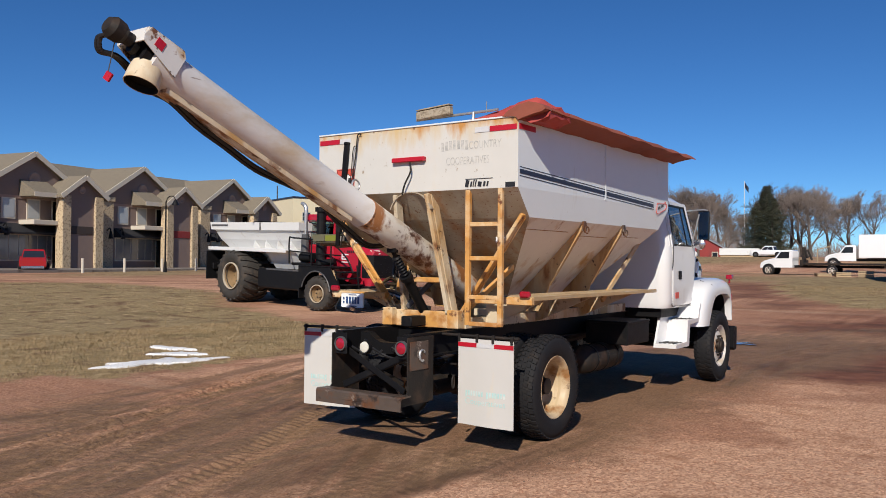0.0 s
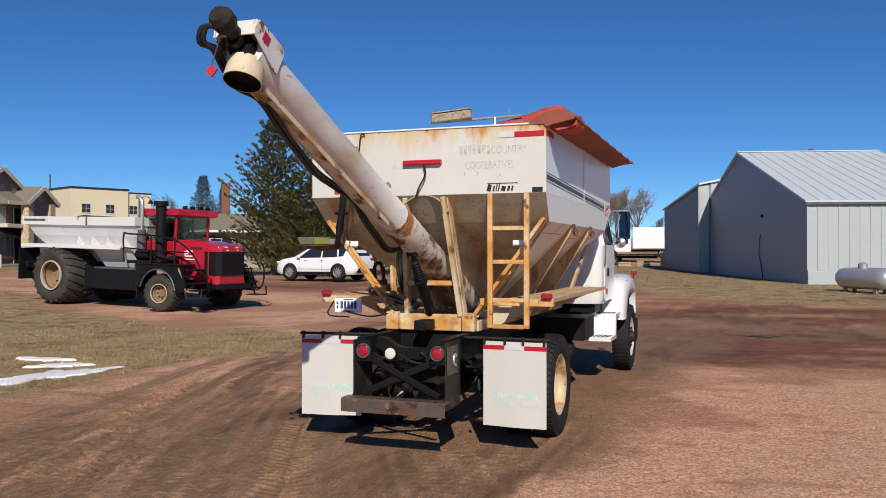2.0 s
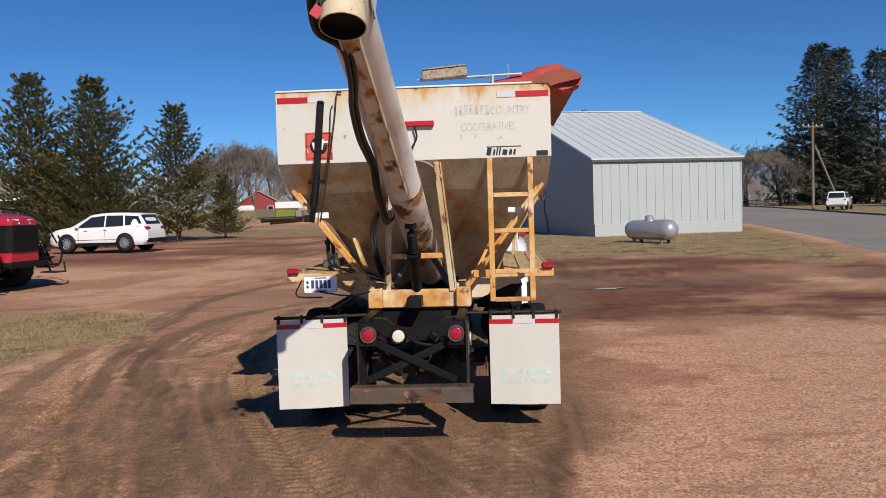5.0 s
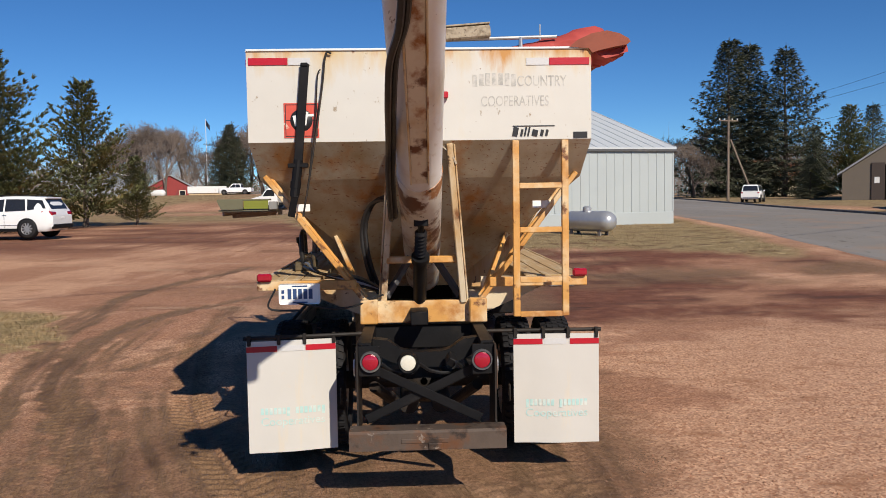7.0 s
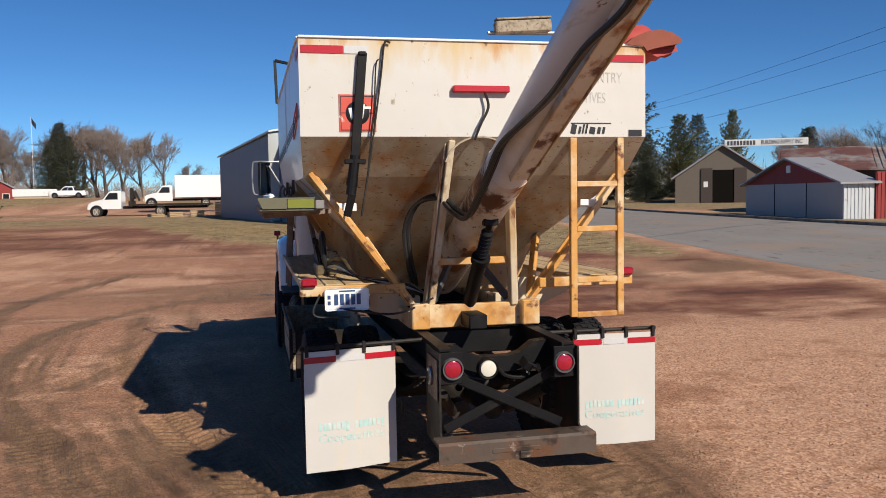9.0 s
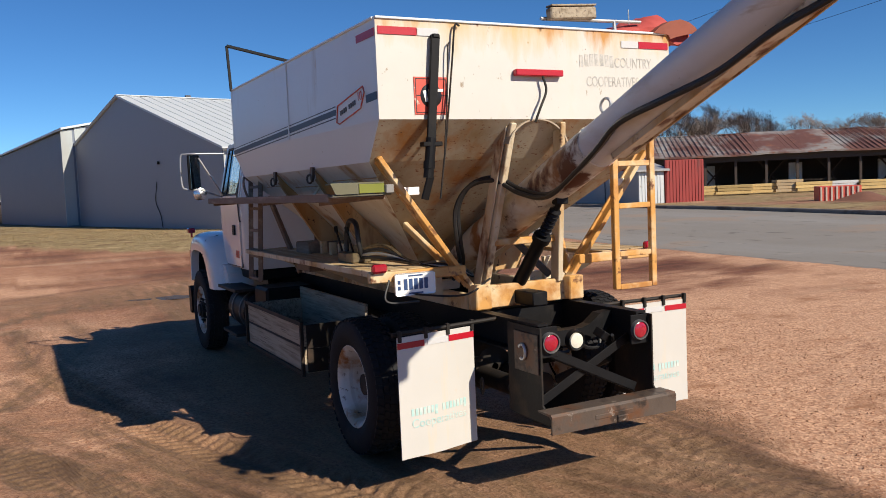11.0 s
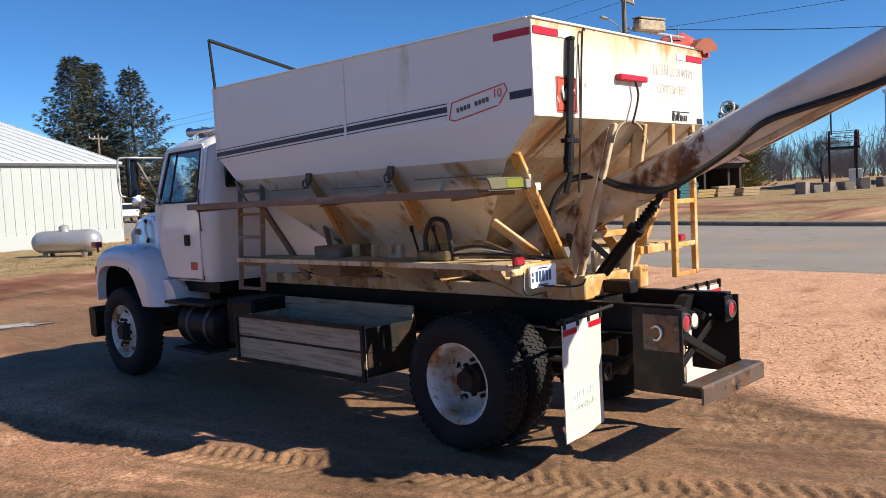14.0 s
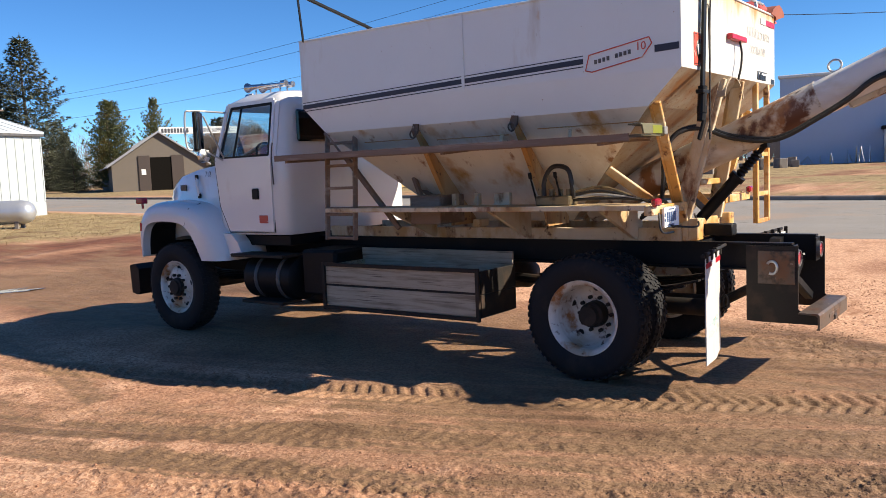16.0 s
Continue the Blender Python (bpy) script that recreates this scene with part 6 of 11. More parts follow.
# the side windows and the windscreen are real openings
for f in [f for f in cab.faces if 2.1 < f.calc_center_median().z < 2.4 and (abs(f.calc_center_median().x) > 0.93 and 4.6 < f.calc_center_median().y < 5.3 or f.calc_center_median().y > 5.35 and abs(f.calc_center_median().x) < 0.3)]:
    cab.faces.remove(f)
cabp = part("cab", cab, M_CAB, truck, "white truck cab with tinted windows", True)
for s in (-1, 1):
    # door leaf with its frame, inset glass
    def cs(y, z):
        x = 1.024 if z <= 1.95 else 1.024 - (z - 1.95) / 0.55 * 0.092
        return (s * x, y, z)
    door = bm_new()
    low = [(4.60, 1.17), (5.32, 1.17), (5.46, 1.45), (5.52, 1.96), (4.60, 1.96)]
    slab(door, [cs(y, z) for y, z in low][:: s], -0.012)
    dr = part("door", door, M_CAB, cabp)
    fr = bm_new()
    fr_pts = [(4.605, 1.96), (5.50, 1.96), (5.36, 2.57), (4.605, 2.58)]
    for a, b in zip(fr_pts, fr_pts[1:] + fr_pts[:1]):
        A, B = Vector(cs(*a)), Vector(cs(*b))
        beam(fr, A, B, 0.05, 0.022, 0.004, (1, 0, 0))
    part("window_frame", fr, M_CAB, dr)
    bm = bm_new()
    slab(bm, [cs(y, z) for y, z in ((4.52, 1.98), (4.62, 1.98), (4.62, 2.56), (4.52, 2.56))][:: s], 0.01)
    part("rear_pillar", bm, M_CAB, cabp)
    rub = bm_new()
    rp = [(4.635, 1.995), (5.43, 1.985), (5.29, 2.535), (4.635, 2.545)]
    for a, b in zip(rp, rp[1:] + rp[:1]):
        beam(rub, Vector(cs(*a)) + Vector((s * 0.006, 0, 0)), Vector(cs(*b)) + Vector((s * 0.006, 0, 0)), 0.03, 0.016, 0.003, (1, 0, 0))
    beam(rub, Vector(cs(5.20, 2.0)) + Vector((s * 0.006, 0, 0)), Vector(cs(5.12, 2.54)) + Vector((s * 0.006, 0, 0)), 0.025, 0.014, 0.003, (1, 0, 0))
    part("window_seal", rub, M_BLACK, dr)
    gl = bm_new()
    slab(gl, [Vector(cs(y, z)) + Vector((s * 0.007, 0, 0)) for y, z in rp][:: s], 0.004)
    g = part("door_glass", gl, M_GLASS, dr, "clear side window glass")
    bm = bm_new()
    bx(bm, s * 1.034, s * 1.052, 4.80, 4.91, 1.52, 1.64, 0.01)
    part("door_handle", bm, M_BLACK, dr, "black recessed door handle")
    bm = bm_new()
    pipe(bm, curve([(s * 1.03, 4.555, 2.12), (s * 1.055, 4.55, 2.0), (s * 1.045, 4.555, 1.72), (s * 1.03, 4.565, 1.68)], 5), 0.008, 6)
    part("grab_handle", bm, M_GREYST, cabp)
    bm = bm_new()
    bx(bm, s * 1.036, s * 1.04, 4.68, 4.82, 1.26, 1.345, 0.002)
    part("door_sticker", bm, M_DECALRED, dr, "small red sticker")
    # seams round the door
    for a, b in (((4.59, 1.16), (4.59, 2.59)), ((4.59, 1.155), (5.33, 1.155)), ((5.33, 1.16), (5.475, 1.45)), ((5.475, 1.45), (5.535, 1.97))):
        bm = bm_new()
        beam(bm, Vector(cs(*a)) - Vector((s * 0.0, 0, 0)), Vector(cs(*b)), 0.006, 0.012, 0, (1, 0, 0))
        part("door_gap", bm, M_INK, cabp)
    # fender: a rounded shell over the wheel, its face cut by the arch
    fen = bm_new()
    prof = curve([(5.28, 0.84), (5.31, 0.99), (5.40, 1.18), (5.56, 1.36), (5.80, 1.47), (6.10, 1.515), (6.42, 1.525), (6.66, 1.49), (6.80, 1.37), (6.84, 1.12), (6.82, 0.85)], 3)
    arch = curve([(5.66, 0.84), (5.69, 0.90), (5.76, 1.02), (5.85, 1.15), (5.97, 1.24), (6.16, 1.28), (6.44, 1.285), (6.64, 1.25), (6.73, 1.15), (6.765, 1.00), (6.77, 0.86)], 3)
    secs = []
    for xx, k in ((0.55, 0.0), (0.99, 0.0), (1.09, 0.05), (1.155, 0.16), (1.195, 0.36), (1.205, 0.72), (1.20, 1.0), (1.10, 1.0)):
        secs.append([(s * xx, p[0] + (q[0] - p[0]) * k, p[1] + (q[1] - p[1]) * k) for p, q in zip(prof, arch)])
    V = [[fen.verts.new(p) for p in r] for r in secs]
    for A, B in zip(V, V[1:]):
        for j in range(len(prof) - 1):
            fen.faces.new((A[j], A[j + 1], B[j + 1], B[j]))
    fender = part("fender", fen, M_CAB, truck, "white front fender", True)
    bm = bm_new()
    beam(bm, (s * 1.17, 5.875, 1.435), (s * 1.207, 5.93, 1.24), 0.004, 0.006, 0, (1, 0, 0))
    beam(bm, (s * 1.00, 5.86, 1.492), (s * 1.17, 5.875, 1.435), 0.004, 0.006, 0)
    part("fender_seam", bm, M_INK, fender)
    bm = bm_new()
    bx(bm, s * 1.19, s * 1.206, 6.755, 6.80, 1.17, 1.27, 0.004)
    part("side_reflector", bm, M_LENS, fender)
    # inner wheel well
    bm = bm_new()
    V = [[bm.verts.new((s * xx, y, z + 0.01)) for y, z in arch] for xx in (0.5, 1.15)]
    for j in range(len(arch) - 1):
        bm.faces.new((V[0][j], V[0][j + 1], V[1][j + 1], V[1][j]))
    part("wheel_well", bm, M_BLACK, truck)
    bm = bm_new()
    prism(bm, [(5.46, 1.15), (5.26, 1.14), (5.16, 1.05), (5.08, 0.90), (5.46, 0.87)], s * 0.78, s * 0.30, "x")
    part("cowl_skirt", bm, M_CAB, truck)
    # steps on the right side are white
    if s > 0:
        bm = bm_new()
        prism(bm, [(4.40, 0.60), (5.40, 0.60), (5.44, 1.17), (4.72, 1.17), (4.56, 0.95)], 0.83, 0.03, "x")
        loft(bm, [[(x, 4.40, 0.60), (x, 4.40, 0.655), (x, 4.83, 0.665), (x, 4.87, 0.955), (x, 4.90, 0.965), (x, 5.30, 0.97), (x, 5.38, 1.17), (x, 5.44, 1.17), (x, 5.44, 0.92), (x, 4.96, 0.90), (x, 4.92, 0.60)] for x in (0.85, 1.115, 1.15)])
        st = part("cab_steps", bm, M_CAB, truck, "white moulded cab steps with dark treads")
        for y0, y1, z in ((4.48, 4.74, 0.664), (4.98, 5.22, 0.970)):
            for k in range(4):
                bm = bm_new()
                xx = 0.905 + 0.062 * k
                box(bm, (xx, (y0 + y1) / 2, z), (0.020, y1 - y0, 0.008), pose(0, 0, 0, 0, 0, -8), 0.002)
                part("tread", bm, M_DARK, st)
    # mirror on its loop bracket
    bm = bm_new()
    out_ = 0.0 if s < 0 else -0.15
    X = s * (1.44 + out_)
    if s > 0:
        pipe(bm, [(0.92, 5.40, 2.50), (1.20, 5.36, 2.515), (1.26, 5.36, 2.50)], 0.010, 8)
    else:
        pipe(bm, curve([(s * 0.92, 5.40, 2.50), (s * (1.28 + out_), 5.32, 2.50), (X, 5.36, 2.50), (s * (1.50 + out_), 5.38, 2.46), (s * (1.50 + out_), 5.38, 2.14), (X, 5.36, 2.08), (s * (1.25 + out_), 5.34, 2.07)], 6), 0.011, 8)
    pipe(bm, [(s * (1.30 + out_), 5.33, 2.45), (s * 1.03, 5.36, 1.99)], 0.010, 8)
    pipe(bm, [(s * (1.30 + out_), 5.33, 2.07), (s * 1.03, 5.38, 1.97)], 0.010, 8)
    mir = part("door_mirror", bm, M_GALV, truck, "tall west-coast mirror with a convex mirror below", True)
    bm = bm_new()
    box(bm, (s * (1.36 + out_), 5.36, 2.285), (0.165, 0.05, 0.42), pose(0, 0, 0, 0, 0, 30 if s < 0 else -8), 0.015)
    part("mirror_housing", bm, M_BLACK, mir)
    bm = bm_new()
    box(bm, (s * (1.36 + out_) + (0.014 if s < 0 else 0.0), 5.336 if s < 0 else 5.332, 2.285), (0.147, 0.006, 0.395), pose(0, 0, 0, 0, 0, 30 if s < 0 else -8), 0.002)
    part("mirror_glass", bm, M_MIRROR, mir)
    bm = bm_new()
    lathe(bm, [(5.325, 0.0), (5.33, 0.04), (5.345, 0.075), (5.37, 0.08), (5.39, 0.04), (5.40, 0.0)], 20, "y", (s * (1.30 + out_), 0, 2.02))
    part("convex_mirror", bm, M_CHROME, mir, "", True)
    # fender marker
    bm = bm_new()
    bx(bm, s * 1.13, s * 1.22, 6.70, 6.83, 1.50, 1.57, 0.012)
    rod(bm, (s * 1.17, 6.76, 1.44), (s * 1.17, 6.76, 1.52), 0.015, 8)
    part("fender_lamp", bm, M_LENS, truck, "red fender marker lamp")
# rear window of the cab, left quarter
for s in (-1, 1):
    bm = bm_new()
    bx(bm, s * 0.36, s * 0.81, 4.378, 4.418, 2.13, 2.47, 0.018)
    part("rear_window", bm, M_DKGLASS, cabp, "rounded rear window")
# hood, lamps on the roof, windscreen, bumper
hood = bm_new()
def hring(y, x, zt, zb):
    return [(-x, y, zb), (x, y, zb), (x, y, zt - 0.12), (x - 0.05, y, zt - 0.04), (x * 0.6, y, zt), (0, y, zt + 0.012), (-x * 0.6, y, zt), (-x + 0.05, y, zt - 0.04), (-x, y, zt - 0.12)]
loft(hood, [hring(5.30, 0.93, 1.99, 1.12), hring(5.60, 0.91, 1.97, 1.12), hring(6.1, 0.86, 1.92, 1.10), hring(6.5, 0.80, 1.85, 1.08), hring(6.70, 0.76, 1.76, 1.05), hring(6.79, 0.72, 1.66, 1.0), hring(6.84, 0.70, 1.52, 0.95)])
hoodp = part("hood", hood, M_CAB, truck, "white sloping hood", True)
for s in (-1, 1):
    bm = bm_new()
    pipe(bm, curve([(s * 0.885, 6.05, 1.80), (s * 0.905, 6.03, 1.71), (s * 0.90, 6.01, 1.57)], 4), 0.018, 8)
    part("hood_latch", bm, M_CAB, hoodp)
    for x, y, z in ((0.89, 6.05, 1.79), (0.895, 6.01, 1.57)):
        bm = bm_new()
        box(bm, (s * x, y, z), (0.03, 0.05, 0.06), pose(0, 0, 0, 0, 0, s * 6), 0.008)
        part("latch_clip", bm, M_BLACK, hoodp)
    bm = bm_new()
    box(bm, (s * 0.825, 6.40, 1.67), (0.012, 0.14, 0.07), pose(0, 0, 0, 0, 0, s * 8.5), 0.003)
    part("hood_badge", bm, M_INK, hoodp)
    words("unit_number", "712", 0.085, pose(s * 0.917, 5.80, 1.82, 90, 0, 90 * s + s * 5), M_INK, hoodp, "black unit number")
bm = bm_new()
slab(bm, [(-0.88, 5.575, 2.0), (0.88, 5.575, 2.0), (0.82, 5.485, 2.52), (-0.82, 5.485, 2.52)], 0.004)
part("windscreen", bm, M_GLASS, cabp)
for x in (-0.62, -0.36, 0.0, 0.36, 0.62):
    bm = bm_new()
    lathe(bm, [(5.26, 0.0), (5.28, 0.035), (5.38, 0.03), (5.40, 0.0)], 12, "y", (x, 0, 2.69))
    part("roof_lamp", bm, M_CHROME, cabp, "", True)
bm = bm_new()
for x, y0, z in ((-0.62, 4.74, 2.79), (-0.40, 4.86, 2.80)):
    rod(bm, (x, y0, z), (x, y0 + 0.30, z), 0.014, 10, 0.020)
    rod(bm, (x, y0 + 0.30, z), (x, 5.30, z), 0.020, 12, 0.034)
    rod(bm, (x, 5.30, z), (x, 5.36, z), 0.034, 12, 0.058)
    rod(bm, (x, y0 - 0.02, z), (x, y0 + 0.05, z), 0.034, 12)
    for y in (y0 + 0.08, 5.22):
        rod(bm, (x, y, 2.70), (x, y, z), 0.010, 6)
part("air_horns", bm, M_CHROME, cabp, "two chrome trumpet horns", True)
bm = bm_new()
prism(bm, [(6.95, 0.38), (7.06, 0.40), (7.08, 0.74), (6.98, 0.76), (6.90, 0.70), (6.90, 0.42)], -1.2, 2.4, "x")
part("front_bumper", bm, M_BLACK, truck, "black steel front bumper")
bm = bm_new()
bx(bm, -0.60, 0.60, 6.80, 6.84, 0.95, 1.55, 0.01)
part("grille", bm, M_CHROME, truck)
bm = bm_new()
bx(bm, -0.5, 0.5, 5.3, 6.7, 0.75, 1.1, 0.02)
part("engine_block", bm, M_BLACK, truck)
bm = bm_new()
bx(bm, -0.9, 0.9, 4.5, 5.4, 1.0, 1.12, 0.01)
part("cab_floor", bm, M_BLACK, truck)

# inside the cab: seats, dashboard, steering wheel
for x in (-0.48, 0.48):
    bm = bm_new()
    bx(bm, x - 0.25, x + 0.25, 4.60, 5.05, 1.45, 1.60, 0.04)
    box(bm, (x, 4.58, 1.85), (0.48, 0.11, 0.55), pose(0, 0, 0, -8, 0, 0), 0.05)
    part("seat", bm, M_INNER, cabp)
bm = bm_new()
bx(bm, -0.92, 0.92, 5.28, 5.50, 1.55, 1.96, 0.06)
part("dashboard", bm, M_INNER, cabp)
bm = bm_new()
pipe(bm, [(-0.48 + 0.21 * math.cos(a), 5.18 + 0.10 * math.sin(a), 1.98 + 0.18 * math.sin(a)) for a in np.linspace(0, 2 * math.pi, 21)[:-1]], 0.014, 6, True)
pipe(bm, [(-0.48, 5.18, 1.98), (-0.48, 5.35, 1.75)], 0.02, 6)
part("steering_wheel", bm, M_BLACK, cabp)


# ---- surroundings: materials ----
M_BARNW = surf("white_ribbed_metal", (0.395, 0.435, 0.445), 0.45, 0.0, grain=(0.7, 0.06), layers=[((0.40, 0.41, 0.40), 0.6, 0.55, 0.8, (2, 2, 0.2))], bump=(6, 0.03))
M_BARNR = surf("white_metal_roof", (0.57, 0.605, 0.625), 0.4, 0.0, grain=(0.5, 0.05), layers=[((0.58, 0.6, 0.62), 0.5, 0.58, 0.78, ONE)], bump=(4, 0.03))
# holds the white barn gable's shade; the grey shed's own paint too
M_BARND = surf("grey_metal_and_gable_shade", (0.30, 0.32, 0.36), 0.5, 0.0, grain=(0.8, 0.06), bump=(6, 0.03))
# slate blue stands for the shade on the rear shed's wall
M_BARNB = surf("shade_blue_metal", (0.16, 0.19, 0.25), 0.5, grain=(0.8, 0.08), bump=(6, 0.03))
M_TANK = surf("silver_tank_paint", (0.50, 0.51, 0.53), 0.32, 0.55, grain=(3, 0.12), bump=(10, 0.03))
M_STUCCO = surf("mauve_brown_siding", (0.235, 0.17, 0.145), 0.85, grain=(2, 0.1), bump=(20, 0.1))
M_STUCCO2 = surf("pinkish_siding", (0.36, 0.25, 0.205), 0.85, grain=(2, 0.1), bump=(20, 0.1))
M_STONE = surf("tan_stone_pier", (0.55, 0.43, 0.28), 0.85, grain=(3, 0.25), layers=[((0.30, 0.22, 0.14), 6, 0.5, 0.6, ONE)], bump=(10, 0.3))
M_TRIM = surf("cream_trim", (0.58, 0.52, 0.43), 0.7, grain=(2, 0.08), bump=(20, 0.05))
M_SHINGLE = surf("brown_grey_shingle", (0.22, 0.185, 0.135), 0.9, grain=(3, 0.25), layers=[((0.14, 0.115, 0.09), 9, 0.5, 0.62, (1, 1, 3))], bump=(14, 0.3))
M_CREAMW = surf("cream_stucco", (0.70, 0.62, 0.43), 0.85, grain=(1, 0.05), bump=(20, 0.05))
M_DKWIN = surf("dark_window_glass", (0.02, 0.022, 0.026), 0.08, grain=(1, 0.2), bump=(1, 0), coat=0.5)
M_LTWIN = surf("pale_window_blind", (0.42, 0.44, 0.45), 0.25, grain=(1, 0.1), bump=(1, 0), coat=0.5)
M_SHOPWIN = surf("shop_window_glass", (0.17, 0.18, 0.18), 0.1, grain=(0.6, 0.5), bump=(1, 0), coat=0.5)
M_AWN = surf("black_awning", (0.018, 0.018, 0.022), 0.8, bump=(20, 0.1))
M_BRICK = surf("red_brown_brick", (0.20, 0.085, 0.055), 0.9, grain=(5, 0.25), bump=(20, 0.2))
M_BARNRED = surf("barn_red_paint", (0.26, 0.030, 0.028), 0.7, grain=(2, 0.15), layers=[((0.15, 0.03, 0.03), 1.5, 0.55, 0.7, (1, 1, 0.3))], bump=(10, 0.1))
M_STOREW = surf("taupe_board_siding", (0.135, 0.112, 0.092), 0.85, grain=(1.5, 0.12), bump=(10, 0.15))
M_STORED = surf("dark_brown_door", (0.055, 0.04, 0.035), 0.8, grain=(2, 0.15), bump=(10, 0.1))
M_VOID = surf("unlit_interior_black", (0.010, 0.009, 0.008), 0.95, bump=(1, 0), spec=0.0)
M_RUSTROOF = surf("rusting_metal_roof", (0.27, 0.25, 0.24), 0.7, 0.1, grain=(1.5, 0.15), layers=[((0.14, 0.06, 0.048), 0.35, 0.38, 0.52, (1, 1, 1)), ((0.22, 0.09, 0.06), 1.2, 0.54, 0.66, ONE)], bump=(8, 0.1))
M_GREYROOF = surf("grey_ribbed_roof", (0.33, 0.33, 0.34), 0.5, 0.2, grain=(1.5, 0.15), layers=[((0.20, 0.14, 0.12), 0.8, 0.58, 0.7, ONE)], bump=(8, 0.1))
M_GALVW = surf("galvanised_wall", (0.52, 0.55, 0.57), 0.5, 0.2, grain=(1.5, 0.1), layers=[((0.38, 0.33, 0.28), 2.2, 0.6, 0.7, ONE)], bump=(8, 0.08))
M_GREYW = surf("grey_metal_door", (0.33, 0.345, 0.36), 0.5, 0.1, grain=(1.5, 0.1), bump=(8, 0.08))
M_LUMBER = surf("fresh_sawn_lumber", (0.62, 0.44, 0.19), 0.8, grain=(4, 0.15), layers=[((0.50, 0.33, 0.14), 6, 0.5, 0.6, (1, 1, 8))], bump=(20, 0.2), rand=0.2)
M_PALLET = surf("pallet_wood", (0.42, 0.31, 0.19), 0.85, grain=(4, 0.2), bump=(20, 0.2), rand=0.15)
M_TEALS = surf("teal_wrapped_stack", (0.05, 0.19, 0.20), 0.5, grain=(3, 0.1), bump=(10, 0.1))
M_REDS = surf("red_wrapped_stack", (0.36, 0.07, 0.045), 0.5, grain=(3, 0.1), bump=(10, 0.1))
M_WHITES = surf("white_wrapped_stack", (0.72, 0.72, 0.72), 0.5, grain=(3, 0.05), bump=(10, 0.1))
M_BLUEW = surf("pale_blue_metal_wall", (0.42, 0.49, 0.62), 0.5, grain=(0.5, 0.05), bump=(6, 0.03))
M_POLE = surf("weathered_pole_wood", (0.20, 0.155, 0.12), 0.9, grain=(3, 0.2), layers=[((0.12, 0.09, 0.07), 3, 0.5, 0.65, (8, 8, 0.3))], bump=(20, 0.3))
M_BARK = surf("grey_brown_bark", (0.115, 0.09, 0.075), 0.95, grain=(4, 0.25), bump=(15, 0.4))
M_TWIG = surf("bare_twigs", (0.18, 0.142, 0.122), 0.95, grain=(0.5, 0.25), bump=(1, 0))
M_WOODS = surf("far_bare_woods", (0.21, 0.178, 0.165), 0.95, grain=(0.2, 0.2), bump=(1, 0))
M_PINE = surf("pine_needles", (0.160, 0.165, 0.062), 0.85, grain=(0.6, 0.35), layers=[((0.235, 0.175, 0.058), 0.7, 0.50, 0.64, ONE), ((0.125, 0.145, 0.080), 0.45, 0.50, 0.62, ONE)], bump=(1, 0))
M_SPRUCE = surf("spruce_needles", (0.110, 0.116, 0.072), 0.85, grain=(0.6, 0.35), layers=[((0.055, 0.060, 0.040), 0.9, 0.5, 0.65, ONE)], bump=(1, 0))
M_SNOW = surf("old_snow", (0.80, 0.80, 0.80), 0.6, grain=(6, 0.06), layers=[((0.5, 0.45, 0.4), 5, 0.62, 0.75, ONE)], bump=(15, 0.3))
M_WATER = surf("puddle_water", (0.10, 0.075, 0.055), 0.10, grain=(1, 0.1), bump=(6, 0.02), spec=0.5)
M_TRED = surf("glossy_red_paint", (0.42, 0.012, 0.030), 0.3, grain=(2, 0.06), layers=[((0.26, 0.03, 0.03), 2, 0.58, 0.75, ONE)], bump=(8, 0.02), coat=0.4)
M_TWHITE = surf("dusty_white_steel", (0.70, 0.70, 0.69), 0.4, grain=(2, 0.06), layers=[((0.5, 0.45, 0.4), 1.6, 0.58, 0.75, ONE)], bump=(8, 0.03))
M_CARW = surf("white_car_paint", (0.80, 0.81, 0.82), 0.15, grain=(1, 0.02), bump=(1, 0), coat=0.8)
M_CARRED = surf("red_car_paint", (0.33, 0.01, 0.012), 0.2, grain=(1, 0.03), bump=(1, 0), coat=0.8)
M_ROOFTILE = surf("orange_brown_roof", (0.24, 0.105, 0.055), 0.9, grain=(2, 0.15), bump=(10, 0.2))
M_HOUSEW = surf("cream_house_wall", (0.62, 0.55, 0.42), 0.8, grain=(1, 0.06), bump=(10, 0.05))


def gz(x, y):
    return float(base_z(np.array([float(x)]), np.array([float(y)]))[0])


def ribs(bm, a, b, z0, z1, step, out, w=0.05, d=0.03):
    """Upright ribs on the wall from a to b, standing out along out."""
    a, b, out = Vector((*a, 0)), Vector((*b, 0)), Vector((*out, 0)).normalized()
    L = (b - a).length
    t = (b - a).normalized()
    rot = Matrix((t, out, Vector((0, 0, 1)))).transposed().to_4x4()
    k = max(1, int(L / step))
    for i in range(k + 1):
        p = a + t * (L * i / k)
        za, zb = (z0, z1(i / k)) if callable(z1) else (z0, z1)
        box(bm, (p.x + out.x * d / 2, p.y + out.y * d / 2, (za + zb) / 2), (w, d, zb - za), rot)


